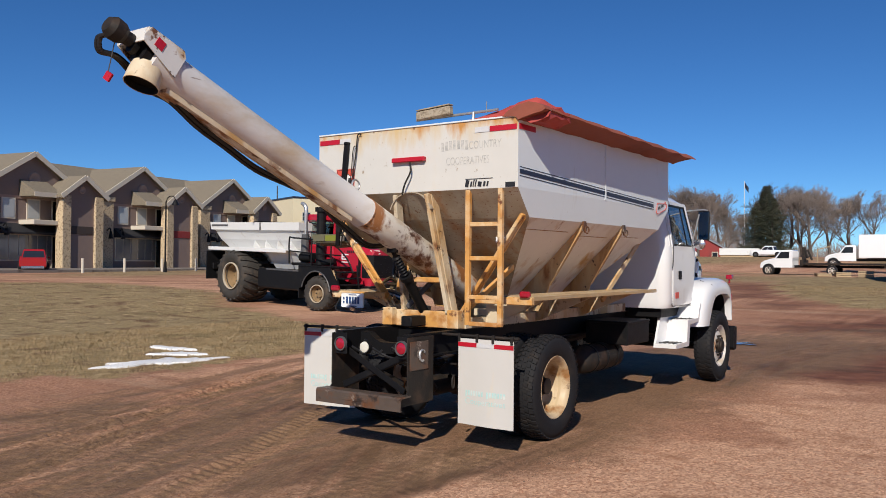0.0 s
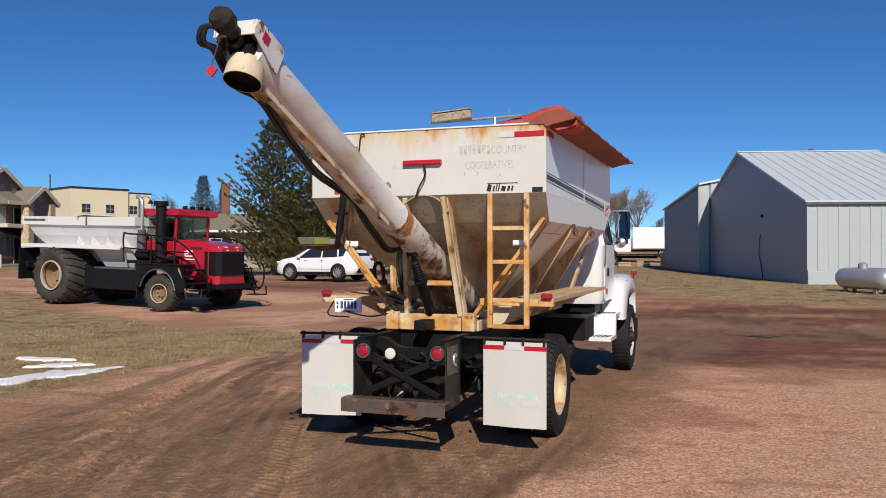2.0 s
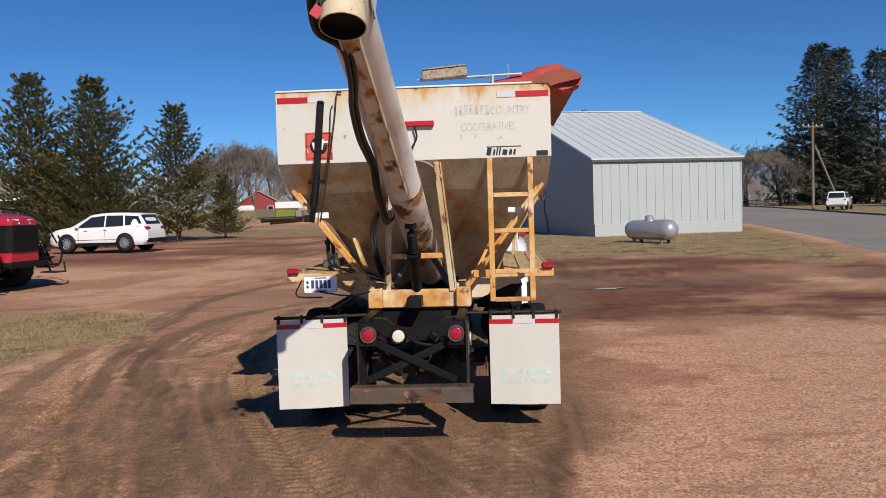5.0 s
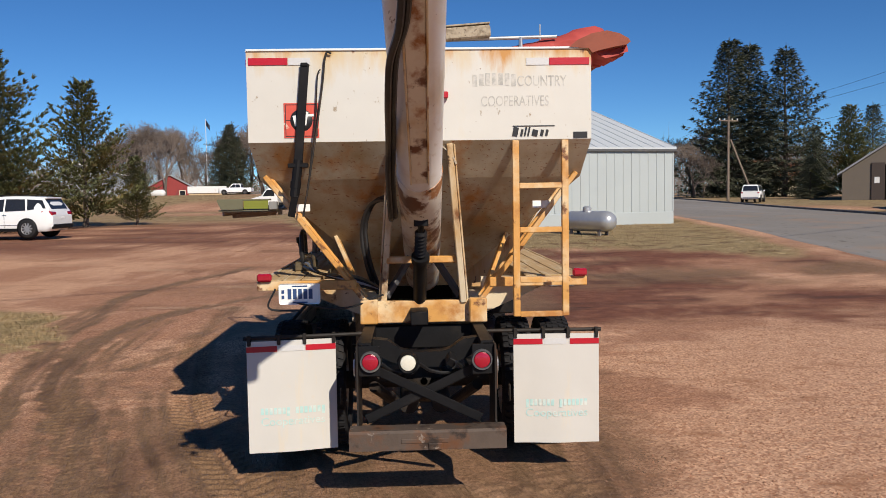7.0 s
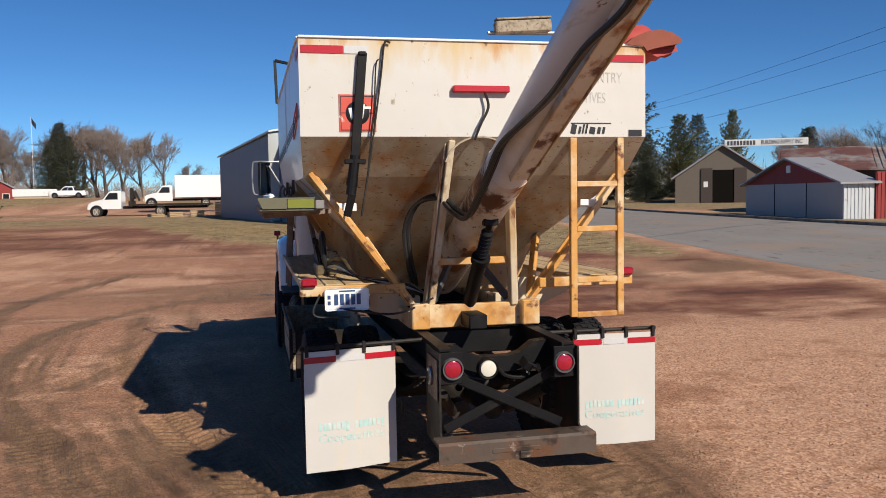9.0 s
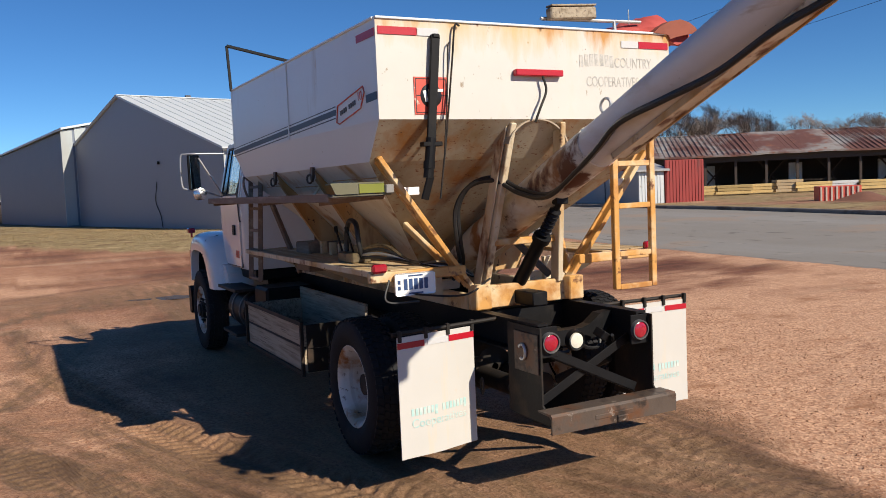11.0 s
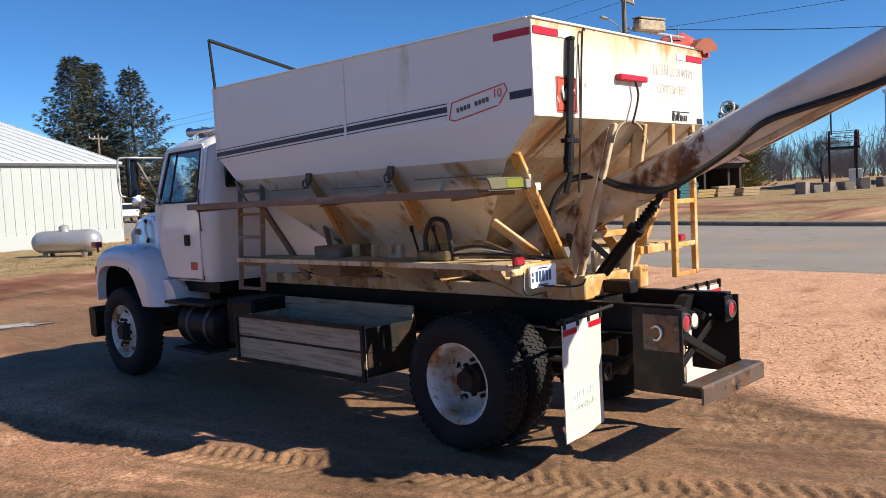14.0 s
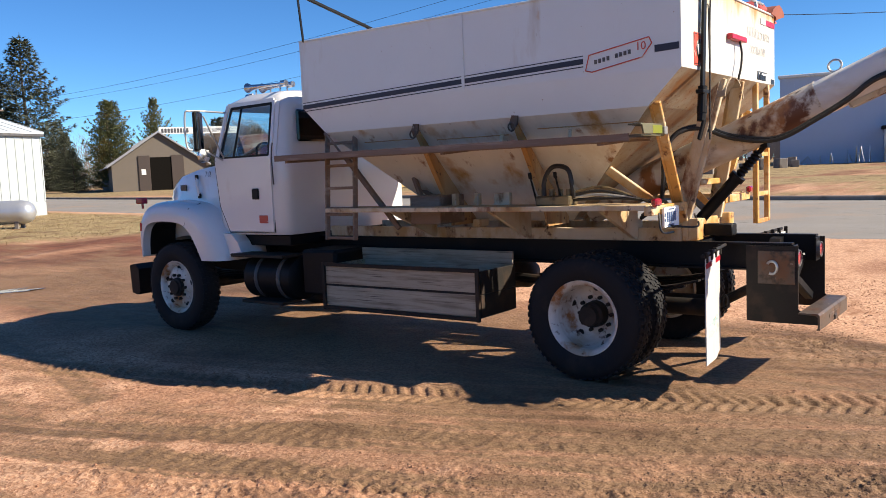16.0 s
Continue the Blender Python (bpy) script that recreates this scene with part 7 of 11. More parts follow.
# ---- barns ----
def barn(name, c, az, length, width, z0, eave, ridge, label, gable_mat, wall_mat, roof_mat, skirt=True, over=0.12):
    """A gabled shed: c its near corner; length runs along az, width to the left of it."""
    u = Vector((math.cos(radians(az)), math.sin(radians(az)), 0))
    v = Vector((-u.y, u.x, 0))
    c = Vector((*c, 0))
    b = thing(name, label, "barn")
    b.location = (c.x, c.y, z0)

    def P(a, w, z):
        p = u * a + v * w
        return Vector((p.x, p.y, z - z0))
    t = 0.15
    for w, nm in ((0, "long_wall"), (width, "long_wall")):
        bm = bm_new()
        s = t if w == 0 else -t
        loft(bm, [[P(0, w, z0 - 0.4), P(length, w, z0 - 0.4), P(length, w + s, z0 - 0.4), P(0, w + s, z0 - 0.4)], [P(0, w, eave), P(length, w, eave), P(length, w + s, eave), P(0, w + s, eave)]])
        wl = part(nm, bm, wall_mat, b)
        k = int(length / 0.45)
        bm = bm_new()
        for i in range(k + 1):
            q = P(length * i / k, w, 0)
            o = -v if w == 0 else v
            rot = Matrix((u, o, Vector((0, 0, 1)))).transposed().to_4x4()
            box(bm, Vector((q.x, q.y, (eave - z0) / 2 + (0.35 if skirt else 0))) + o * 0.012, (0.06, 0.024, eave - z0 - (0.7 if skirt else 0)), rot)
        tagged(part("ribs", bm, wall_mat, wl), kind="stuff")
        if skirt:
            bm = bm_new()
            q = P(length / 2, w, 0)
            o = -v if w == 0 else v
            rot = Matrix((u, o, Vector((0, 0, 1)))).transposed().to_4x4()
            box(bm, Vector((q.x, q.y, 0.25)) + o * 0.03, (length, 0.06, 0.8), rot, 0.01)
            part("skirt_board", bm, wall_mat, wl)
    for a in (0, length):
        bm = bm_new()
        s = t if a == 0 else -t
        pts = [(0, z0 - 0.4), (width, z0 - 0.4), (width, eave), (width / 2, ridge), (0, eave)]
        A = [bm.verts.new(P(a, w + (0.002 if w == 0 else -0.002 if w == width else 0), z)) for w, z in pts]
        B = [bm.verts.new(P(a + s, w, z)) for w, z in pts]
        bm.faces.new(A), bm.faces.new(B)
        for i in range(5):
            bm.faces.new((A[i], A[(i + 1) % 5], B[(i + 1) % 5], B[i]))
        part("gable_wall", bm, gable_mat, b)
    for w0, w1, z1 in ((-over, width / 2, 0), (width + over, width / 2, 0)):
        bm = bm_new()
        slope = (ridge - eave) / (width / 2)
        ze = eave - slope * over
        th = 0.09
        ring = lambda a: [P(a, w0, ze + 0.02), P(a, w1, ridge + 0.02), P(a, w1, ridge + 0.02 + th), P(a, w0, ze + 0.02 + th)]
        loft(bm, [ring(-over), ring(length + over)])
        rf = part("roof", bm, roof_mat, b)
        bm = bm_new()
        k = int(length / 0.6)
        for i in range(k + 1):
            a = -over + (length + 2 * over) * i / k
            beam(bm, P(a, w0, ze + th + 0.03), P(a, w1, ridge + th + 0.03), 0.05, 0.035, 0)
        tagged(part("seams", bm, roof_mat, rf), kind="stuff")
    bm = bm_new()
    beam(bm, P(-over, width / 2, ridge + 0.13), P(length + over, width / 2, ridge + 0.13), 0.3, 0.05, 0.01)
    part("ridge_cap", bm, roof_mat, b)
    for w in (-over, width + over):
        bm = bm_new()
        slope = (ridge - eave) / (width / 2)
        beam(bm, P(-over, w, eave - slope * over - 0.02), P(length + over, w, eave - slope * over - 0.02), 0.05, 0.12, 0.005)
        part("eave_fascia", bm, M_GREYST, b)
    return b, P


# gable walls get a darker grey, their shade put into the colour
white_barn, BP = barn("white_barn", (4.9, 34.07), 15.5, 7.9, 24.5, 0.40, 4.20, 7.85, "white ribbed metal barn, its gables' shade painted grey", M_BARND, M_BARNW, M_BARNR)
bm = bm_new()
box(bm, BP(-0.06, 7.2, 3.9), (0.12, 0.12, 0.16), None, 0.02)
pipe(bm, curve([BP(-0.03, 7.6, 2.9), BP(-0.03, 7.9, 1.9), BP(-0.03, 7.4, 1.2), BP(-0.03, 7.2, 0.5)], 5), 0.02, 5)
part("gable_lamp_cable", bm, M_BLACK, white_barn)
bm = bm_new()
box(bm, BP(4.2, 12.25, 8.06), (0.3, 0.22, 0.14), pose(0, 0, 0, 0, 0, 15.5), 0.02)
part("ridge_vent", bm, M_GREYST, white_barn)

# low-sided shed behind the barn, the shade on its wall coloured in
shed = thing("dark_metal_shed", "metal shed behind the white barn, wall shade painted slate blue", "shed")
U2, N2, F2 = Vector((0.96, 0.26, 0)), Vector((-1.0, 53.0, 0)), Vector((-5.3, 69, 0))
bm = bm_new()
base = gz(-4, 68)
loft(bm, [[N2 + Vector((0, 0, base - 0.5)), F2 + Vector((0, 0, base - 0.5)), F2 + Vector((0, 0, base + 5.1)), N2 + Vector((0, 0, base + 6.0))], [p + U2 * 6 for p in (N2 + Vector((0, 0, base - 0.5)), F2 + Vector((0, 0, base - 0.5)), F2 + Vector((0, 0, base + 6.3)), N2 + Vector((0, 0, base + 7.2)))]])
part("shed_body", bm, M_BARNB, shed)
bm = bm_new()
loft(bm, [[N2 + Vector((-0.2, -0.3, base + 6.02)), F2 + Vector((-0.2, 0.3, base + 5.12)), F2 + Vector((-0.2, 0.3, base + 5.25)), N2 + Vector((-0.2, -0.3, base + 6.15))], [p + U2 * 6.15 for p in (N2 + Vector((0, -0.3, base + 7.24)), F2 + Vector((0, 0.3, base + 6.34)), F2 + Vector((0, 0.3, base + 6.48)), N2 + Vector((0, -0.3, base + 7.38)))]])
part("shed_roof", bm, M_BARNR, shed)
bm = bm_new()
for i in range(7):
    p = N2 + U2 * (0.1 + 0.85 * i)
    box(bm, (p.x, p.y - 0.02, base + 3.0 + 0.1 * i), (0.7, 0.06, 6.0 + 0.2 * i), pose(0, 0, 0, 0, 0, 15.5))
tagged(part("shed_cladding", bm, M_BARNW, shed), kind="stuff")

# propane tank
tk = thing("propane_tank", "silver propane tank standing on the grass by the barn", "tank", m=pose(6.65, 28.1, gz(6.65, 28.1) - 0.02, 0, 0, 38) @ Matrix.Diagonal((0.88, 0.88, 0.88, 1)))
bm = bm_new()
lathe(bm, [(-1.5, 0.0), (-1.48, 0.18), (-1.38, 0.34), (-1.22, 0.44), (-1.02, 0.475), (1.02, 0.475), (1.22, 0.44), (1.38, 0.34), (1.48, 0.18), (1.5, 0.0)], 28, "y", (0, 0, 0.66))
part("tank_shell", bm, M_TANK, tk, "", True)
bm = bm_new()
lathe(bm, [(1.10, 0.20), (1.28, 0.20), (1.34, 0.14), (1.36, 0.0)], 16, "z", (0, 0.1, 0))
part("valve_dome", bm, M_TANK, tk, "", True)
for y in (-0.85, 0.85):
    for x in (-0.25, 0.25):
        bm = bm_new()
        bx(bm, x - 0.05, x + 0.05, y - 0.08, y + 0.08, -0.1, 0.32, 0.01)
        part("leg", bm, M_KERB, tk)


# ---- vehicles ----
def car_wheel(parent, x, y, r, w, rim_mat, spokes=5, tyre_mat=None):
    bm = bm_new()
    lathe(bm, [(-w / 2, r * 0.64), (-w / 2, r * 0.9), (-w / 2 * 0.8, r), (w / 2 * 0.8, r), (w / 2, r * 0.9), (w / 2, r * 0.64)], 28, "y", (0, 0, 0))
    wl = part("wheel", bm, tyre_mat or M_RUBBER, parent)
    wl.location = (x, y, r)
    s = -1 if y < 0 else 1
    bm = bm_new()
    lathe(bm, [(s * w * 0.46, r * 0.66), (s * w * 0.38, r * 0.60), (s * w * 0.30, r * 0.56)], 24, "y")
    for k in range(spokes):
        a = 2 * math.pi * k / spokes
        beam(bm, (0, s * w * 0.40, 0), (r * 0.62 * math.cos(a), s * w * 0.40, r * 0.62 * math.sin(a)), r * 0.13, 0.03, 0.004, (0, 1, 0))
    part("rim", bm, rim_mat, wl)
    bm = bm_new()
    lathe(bm, [(s * w * 0.2, 0.0), (s * w * 0.2, r * 0.6)], 20, "y")
    part("brake_disc", bm, M_DARK, wl)
    return wl


def car(name, label, category, m, paint, L, W, H, wb, belt, nose, roof, wheel_r, rim_mat, pickup=False):
    """A road vehicle facing +x, origin between the axles on the ground. roof: (front base, front top, rear top, rear base)."""
    c = thing(name, label, category, m=m)
    x0, x1 = -L / 2, L / 2
    hw = W / 2
    gc = 0.22
    secs = [(x0, 0.80, gc + 0.18, belt - 0.12), (x0 + 0.06, 0.92, gc + 0.08, belt - 0.03), (x0 + 0.35, 0.99, gc, belt), (0, 1.0, gc, belt), (x1 - 1.0, 0.99, gc, nose + 0.06), (x1 - 0.35, 0.95, gc, nose), (x1 - 0.08, 0.86, gc + 0.05, nose - 0.10), (x1, 0.74, gc + 0.12, nose - 0.25)]
    if pickup:
        secs = [(x0, 0.94, gc + 0.25, belt - 0.02), (x0 + 0.05, 0.98, gc + 0.2, belt)] + secs[3:]
    bm = bm_new()
    rings = []
    for x, k, zb, zt in secs:
        w = hw * k
        rings.append([(x, -w * 0.93, zb), (x, w * 0.93, zb), (x, w, zb + 0.14), (x, w, zt - 0.22), (x, w * 0.96, zt - 0.04), (x, w * 0.88, zt), (x, -w * 0.88, zt), (x, -w * 0.96, zt - 0.04), (x, -w, zt - 0.22), (x, -w, zb + 0.14)])
    loft(bm, rings)
    body = part("body", bm, paint, c, "", True)
    fb, ft, rt, rb = roof
    bm = bm_new()
    n = 0.90 * hw
    t = 0.74 * hw
    loft(bm, [[(rb, -n, belt - 0.01), (fb, -n, belt - 0.01), (fb, n, belt - 0.01), (rb, n, belt - 0.01)], [(rt - 0.02, -t - 0.03, H - 0.07), (ft + 0.03, -t - 0.03, H - 0.07), (ft + 0.03, t + 0.03, H - 0.07), (rt - 0.02, t + 0.03, H - 0.07)], [(rt + 0.06, -t + 0.06, H), (ft - 0.05, -t + 0.06, H), (ft - 0.05, t - 0.06, H), (rt + 0.06, t - 0.06, H)]])
    cabn = part("cabin", bm, paint, c, "", True)
    for s in (-1, 1):
        def on(x, z):
            k = (z - belt) / (H - 0.07 - belt)
            return Vector((x, s * (n + (t + 0.03 - n) * k + 0.006), z))
        zl, zh = belt + 0.04, H - 0.14

        def xe(f, z):
            k = (z - belt) / (H - 0.07 - belt)
            return (fb + (ft - fb) * k - 0.10) if f else (rb + (rt - rb) * k + 0.10)
        cuts = [0.0, 0.36, 0.66, 1.0] if not pickup else [0.0, 0.5, 1.0]
        for q0, q1 in zip(cuts, cuts[1:]):
            P = []
            for q, z in ((q0, zl), (q1, zl), (q1, zh), (q0, zh)):
                x = xe(True, z) + (xe(False, z) - xe(True, z)) * q
                x += -0.03 if q == q0 else 0.03
                P.append(on(x, z))
            bm = bm_new()
            slab(bm, P[:: s], 0.012)
            part("side_window", bm, M_DKGLASS if not pickup else M_DKWIN, cabn)
        for wx in (-wb / 2, wb / 2):
            bm = bm_new()
            lathe(bm, [(s * (hw * 1.0 + 0.004), 0.0), (s * (hw * 1.0 + 0.004), wheel_r * 1.14), (s * (hw - 0.2), wheel_r * 1.14)], 24, "y", (wx, 0, wheel_r + 0.02))
            part("wheel_arch", bm, M_BLACK, body)
            car_wheel(c, wx, s * (hw - 0.06), wheel_r, 0.24, rim_mat, 10)
        bm = bm_new()
        bx(bm, x0 - 0.01, x0 + 0.22, s * hw * 0.72, s * hw * 0.955, belt - 0.24, belt - 0.06, 0.03)
        part("tail_light", bm, M_LENS, body)
        bm = bm_new()
        bx(bm, x1 - 0.20, x1 - 0.02, s * hw * 0.55, s * hw * 0.86, nose - 0.27, nose - 0.13, 0.03)
        part("headlight", bm, M_CLEAR, body)
        bm = bm_new()
        bx(bm, fb - 0.32, fb - 0.16, s * hw * 0.97, s * hw * 1.12, belt - 0.02, belt + 0.13, 0.03)
        part("door_mirror", bm, paint, body)
        bm = bm_new()
        bx(bm, -wb / 2 + wheel_r * 1.2, wb / 2 - wheel_r * 1.2, s * (hw - 0.01), s * (hw + 0.012), gc + 0.08, gc + 0.20, 0.01)
        part("sill", bm, M_BLACK, body)
    for f, nm in ((True, "windscreen"), (False, "rear_window")):
        xb, xt = (fb, ft + 0.03) if f else (rb, rt - 0.02)
        k0, k1 = 0.08, 0.9
        P = []
        for sgn, k in ((-1, k0), (1, k0), (1, k1), (-1, k1)):
            w = (n + (t + 0.03 - n) * k) * 0.90
            P.append(Vector((xb + (xt - xb) * k + (0.01 if f else -0.01), sgn * w, belt + (H - 0.07 - belt) * k)))
        bm = bm_new()
        slab(bm, P if f else P[::-1], 0.012)
        part(nm, bm, M_DKWIN, cabn)
    bm = bm_new()
    bx(bm, x1 - 0.05, x1 + 0.01, -hw * 0.5, hw * 0.5, gc + 0.25, nose - 0.15, 0.02)
    part("grille", bm, M_BLACK, body)
    bm = bm_new()
    bx(bm, x0 - 0.02, x0 + 0.1, -hw * 0.82, hw * 0.82, gc + 0.08, gc + 0.30, 0.03)
    part("rear_bumper", bm, M_BLACK if not pickup else M_CHROME, body)
    if not pickup:
        for s in (-1, 1):
            bm = bm_new()
            pipe(bm, curve([(rt + 0.25, s * (t - 0.05), H - 0.02), (rt + 0.4, s * (t - 0.05), H + 0.04), (ft - 0.4, s * (t - 0.05), H + 0.04), (ft - 0.25, s * (t - 0.05), H - 0.02)], 4), 0.018, 6)
            part("roof_rail", bm, M_BLACK, c)
    else:
        bm = bm_new()
        bx(bm, x0 + 0.08, rb - 0.1, -hw * 0.82, hw * 0.82, belt - 0.02, belt + 0.015, 0.005)
        part("bed_cover", bm, M_DARK, c)
    return c


def suv_at(m):
    c = thing("suv", "white family SUV with dark alloy wheels parked on the gravel", "car", m=m)
    prof = [(-2.475, 0.88), (-2.44, 1.02), (-2.34, 1.20), (-2.22, 1.42), (-2.08, 1.62), (-1.85, 1.70), (-1.3, 1.745), (-0.6, 1.76), (0.0, 1.73), (0.36, 1.66), (0.80, 1.42), (1.28, 1.14), (1.70, 1.085), (2.15, 1.00), (2.36, 0.90), (2.45, 0.74), (2.475, 0.60)]
    px, pz = [p[0] for p in prof], [p[1] for p in prof]

    def top(x):
        return float(np.interp(x, px, pz))

    def belt(x):
        return min(float(np.interp(x, (-2.4, -1.0, 1.3, 2.0, 2.475), (1.16, 1.10, 1.04, 0.96, 0.6))), top(x) - 0.02)

    def half(x):
        return 0.965 * float(np.interp(x, (-2.475, -2.3, -1.9, 1.4, 2.1, 2.36, 2.475), (0.84, 0.94, 1.0, 1.0, 0.95, 0.82, 0.68)))

    def glass_y(x, z):
        k = (z - belt(x)) / max(0.05, top(x) - 0.05 - belt(x))
        return half(x) * (0.975 + (0.77 - 0.975) * k)
    bm = bm_new()
    rings = []
    for x in [-2.475, -2.46, -2.42, -2.34, -2.22, -2.08, -1.85, -1.4, -0.8, -0.2, 0.18, 0.36, 0.58, 0.80, 1.04, 1.28, 1.5, 1.8, 2.1, 2.28, 2.40, 2.46, 2.475]:
        w, b_, t_ = half(x), belt(x), top(x)
        gc = 0.26 + (0.12 if x < -2.3 else 0.06 if x > 2.2 else 0)
        q = max(0.0, min(1.0, (t_ - b_ - 0.02) / 0.4))
        rw = w * (0.92 - 0.16 * q)
        hf = [(w * 0.90, gc), (w * 0.99, gc + 0.10), (w, gc + 0.26), (w * 1.0, b_ - 0.16), (w * 0.975, b_), (rw + 0.012, t_ - 0.05 * q - 0.012), (rw - 0.06, t_ - 0.008), (rw * 0.5, t_ + 0.012)]
        rings.append([(x, y, z) for y, z in hf] + [(x, -y, z) for y, z in reversed(hf)])
    loft(bm, rings)
    body = part("body", bm, M_CARW, c, "", True)

    def pane(name, pts, sg, parent=body, mat=M_DKWIN):
        g = bm_new()
        slab(g, [(x, sg * (glass_y(x, z) + 0.016), z) for x, z in pts][:: sg], 0.012)
        return part(name, g, mat, parent)
    for sg in (-1, 1):
        pane("side_window", [(-0.42, 1.115), (0.92, 1.085), (0.62, 1.32), (0.25, 1.56), (-0.42, 1.62)], sg)
        pane("side_window", [(-1.38, 1.145), (-0.50, 1.118), (-0.50, 1.625), (-1.30, 1.61)], sg)
        pane("side_window", [(-2.22, 1.215), (-1.46, 1.155), (-1.40, 1.605), (-2.03, 1.565)], sg)
        for wx in (-1.43, 1.43):
            bm = bm_new()
            lathe(bm, [(sg * 0.967, 0.0), (sg * 0.972, 0.44), (sg * 0.80, 0.44)], 28, "y", (wx, 0, 0.39))
            part("wheel_arch", bm, M_BLACK, body)
            car_wheel(c, wx, sg * 0.875, 0.385, 0.24, M_GALV, 10)
        bm = bm_new()
        bx(bm, -1.0, 1.0, sg * 0.955, sg * 0.978, 0.27, 0.40, 0.012)
        part("sill", bm, M_BLACK, body)
        bm = bm_new()
        bx(bm, -1.0, 1.0, sg * 0.968, sg * 0.975, 0.52, 0.545, 0.003)
        part("side_trim", bm, M_CHROME, body)
        bm = bm_new()
        loft(bm, [[(x, sg * (half(x) * 0.985 + 0.004), z0), (x, sg * (half(x) * 0.985 + 0.004), z1), (x, sg * half(x) * 0.60, z1), (x, sg * half(x) * 0.60, z0)] for x, z0, z1 in ((-2.05, 1.00, 1.10), (-2.36, 0.94, 1.12), (-2.455, 0.92, 1.04))])
        part("tail_light", bm, M_LENS, body)
        bm = bm_new()
        bx(bm, 2.18, 2.37, sg * 0.56, sg * 0.84, 0.80, 0.92, 0.03)
        part("headlight", bm, M_CLEAR, body)
        bm = bm_new()
        bx(bm, 0.78, 0.96, sg * 0.95, sg * 1.11, 1.08, 1.22, 0.035)
        part("door_mirror", bm, M_CARW, body)
        for x in (-0.42, 0.52):
            bm = bm_new()
            bx(bm, x - 0.14, x + 0.04, sg * 0.962, sg * 0.985, 0.93, 0.965, 0.008)
            part("door_handle", bm, M_CHROME, body)
        for x in (-0.46, 0.86):
            bm = bm_new()
            bx(bm, x - 0.006, x + 0.006, sg * 0.955, sg * 0.968, 0.42, 1.03)
            part("door_gap", bm, M_BLACK, body)
        bm = bm_new()
        pipe(bm, curve([(-1.75, sg * 0.66, 1.705), (-1.6, sg * 0.68, 1.785), (-0.2, sg * 0.68, 1.795), (0.15, sg * 0.67, 1.715)], 4), 0.018, 6)
        part("roof_rail", bm, M_BLACK, c)
    for nm, x0, x1, f in (("windscreen", 1.20, 0.44, 1), ("rear_window", -2.36, -2.10, -1)):
        bm = bm_new()
        P = [Vector((x, y * (half(x) * 0.74), top(x) + 0.028)) for x, y in ((x0, -1), (x0, 1), (x1, 0.94), (x1, -0.94))]
        slab(bm, P if f > 0 else P[::-1], 0.02)
        part(nm, bm, M_DKWIN, body)
    bm = bm_new()
    bx(bm, -2.16, -1.96, -0.62, 0.62, 1.62, 1.68, 0.015)
    part("rear_spoiler", bm, M_CARW, body)
    bm = bm_new()
    bx(bm, -2.50, -2.38, -0.80, 0.80, 0.36, 0.56, 0.03)
    part("rear_bumper", bm, M_BLACK, body)
    bm = bm_new()
    bx(bm, -2.485, -2.45, -0.16, 0.16, 0.76, 0.86, 0.004)
    part("number_plate", bm, M_PLATE, body)
    bm = bm_new()
    bx(bm, 2.40, 2.485, -0.46, 0.46, 0.50, 0.80, 0.03)
    part("grille", bm, M_BLACK, body)
    return c


suv_at(pose(-18.0, 30.2, gz(-18, 30.2) + 0.10, 0, 0, 176))
car("pickup", "red pickup parked before the shop block", "car", pose(-60.3, 28.2, gz(-60, 28) - 0.0, 0, 0, 150), M_CARRED, 5.6, 1.95, 1.80, 3.5, 1.12, 1.12, (1.0, 0.35, -0.9, -1.1), 0.40, M_GREYST, True)
car("pickup", "white pickup with a cap standing by the road", "car", pose(35.6, 84.5, gz(35.6, 84.5) + 0.1, 0, 0, 62), M_CARW, 5.4, 1.95, 1.85, 3.4, 1.15, 1.12, (1.1, 0.5, -2.4, -2.55), 0.40, M_GREYST, True)
car("pickup", "white pickup far off by the red shed", "car", pose(-31.0, 131, gz(-31, 131), 0, 0, 178), M_CARW, 5.4, 1.95, 1.80, 3.4, 1.12, 1.12, (1.0, 0.35, -0.9, -1.1), 0.40, M_GREYST, True)


# the red floater: local x ahead, right side -y, rear axle over x = 0
M_FLOTYRE = surf("dusty_flotation_tyre", (0.034, 0.030, 0.026), 0.8, grain=(6, 0.25), layers=[((0.085, 0.062, 0.045), 3, 0.50, 0.75, ONE)], bump=(20, 0.2))
M_DEEPRIM = surf("dull_gold_rim", (0.30, 0.20, 0.105), 0.5, 0.1, grain=(6, 0.2), layers=[((0.12, 0.085, 0.05), 3, 0.5, 0.7, ONE)], bump=(20, 0.05))
M_RIMEDGE = surf("pale_rim_edge", (0.50, 0.43, 0.33), 0.5, grain=(6, 0.15), bump=(20, 0.05))
fl = thing("fertilizer_floater", "red high-clearance spreader with white hopper and balloon tyres", "farm vehicle", m=pose(-18.64, 15.04, 0.19, 0, 1.5, -6.0) @ Matrix.Diagonal((0.912, 0.912, 0.912, 1)))


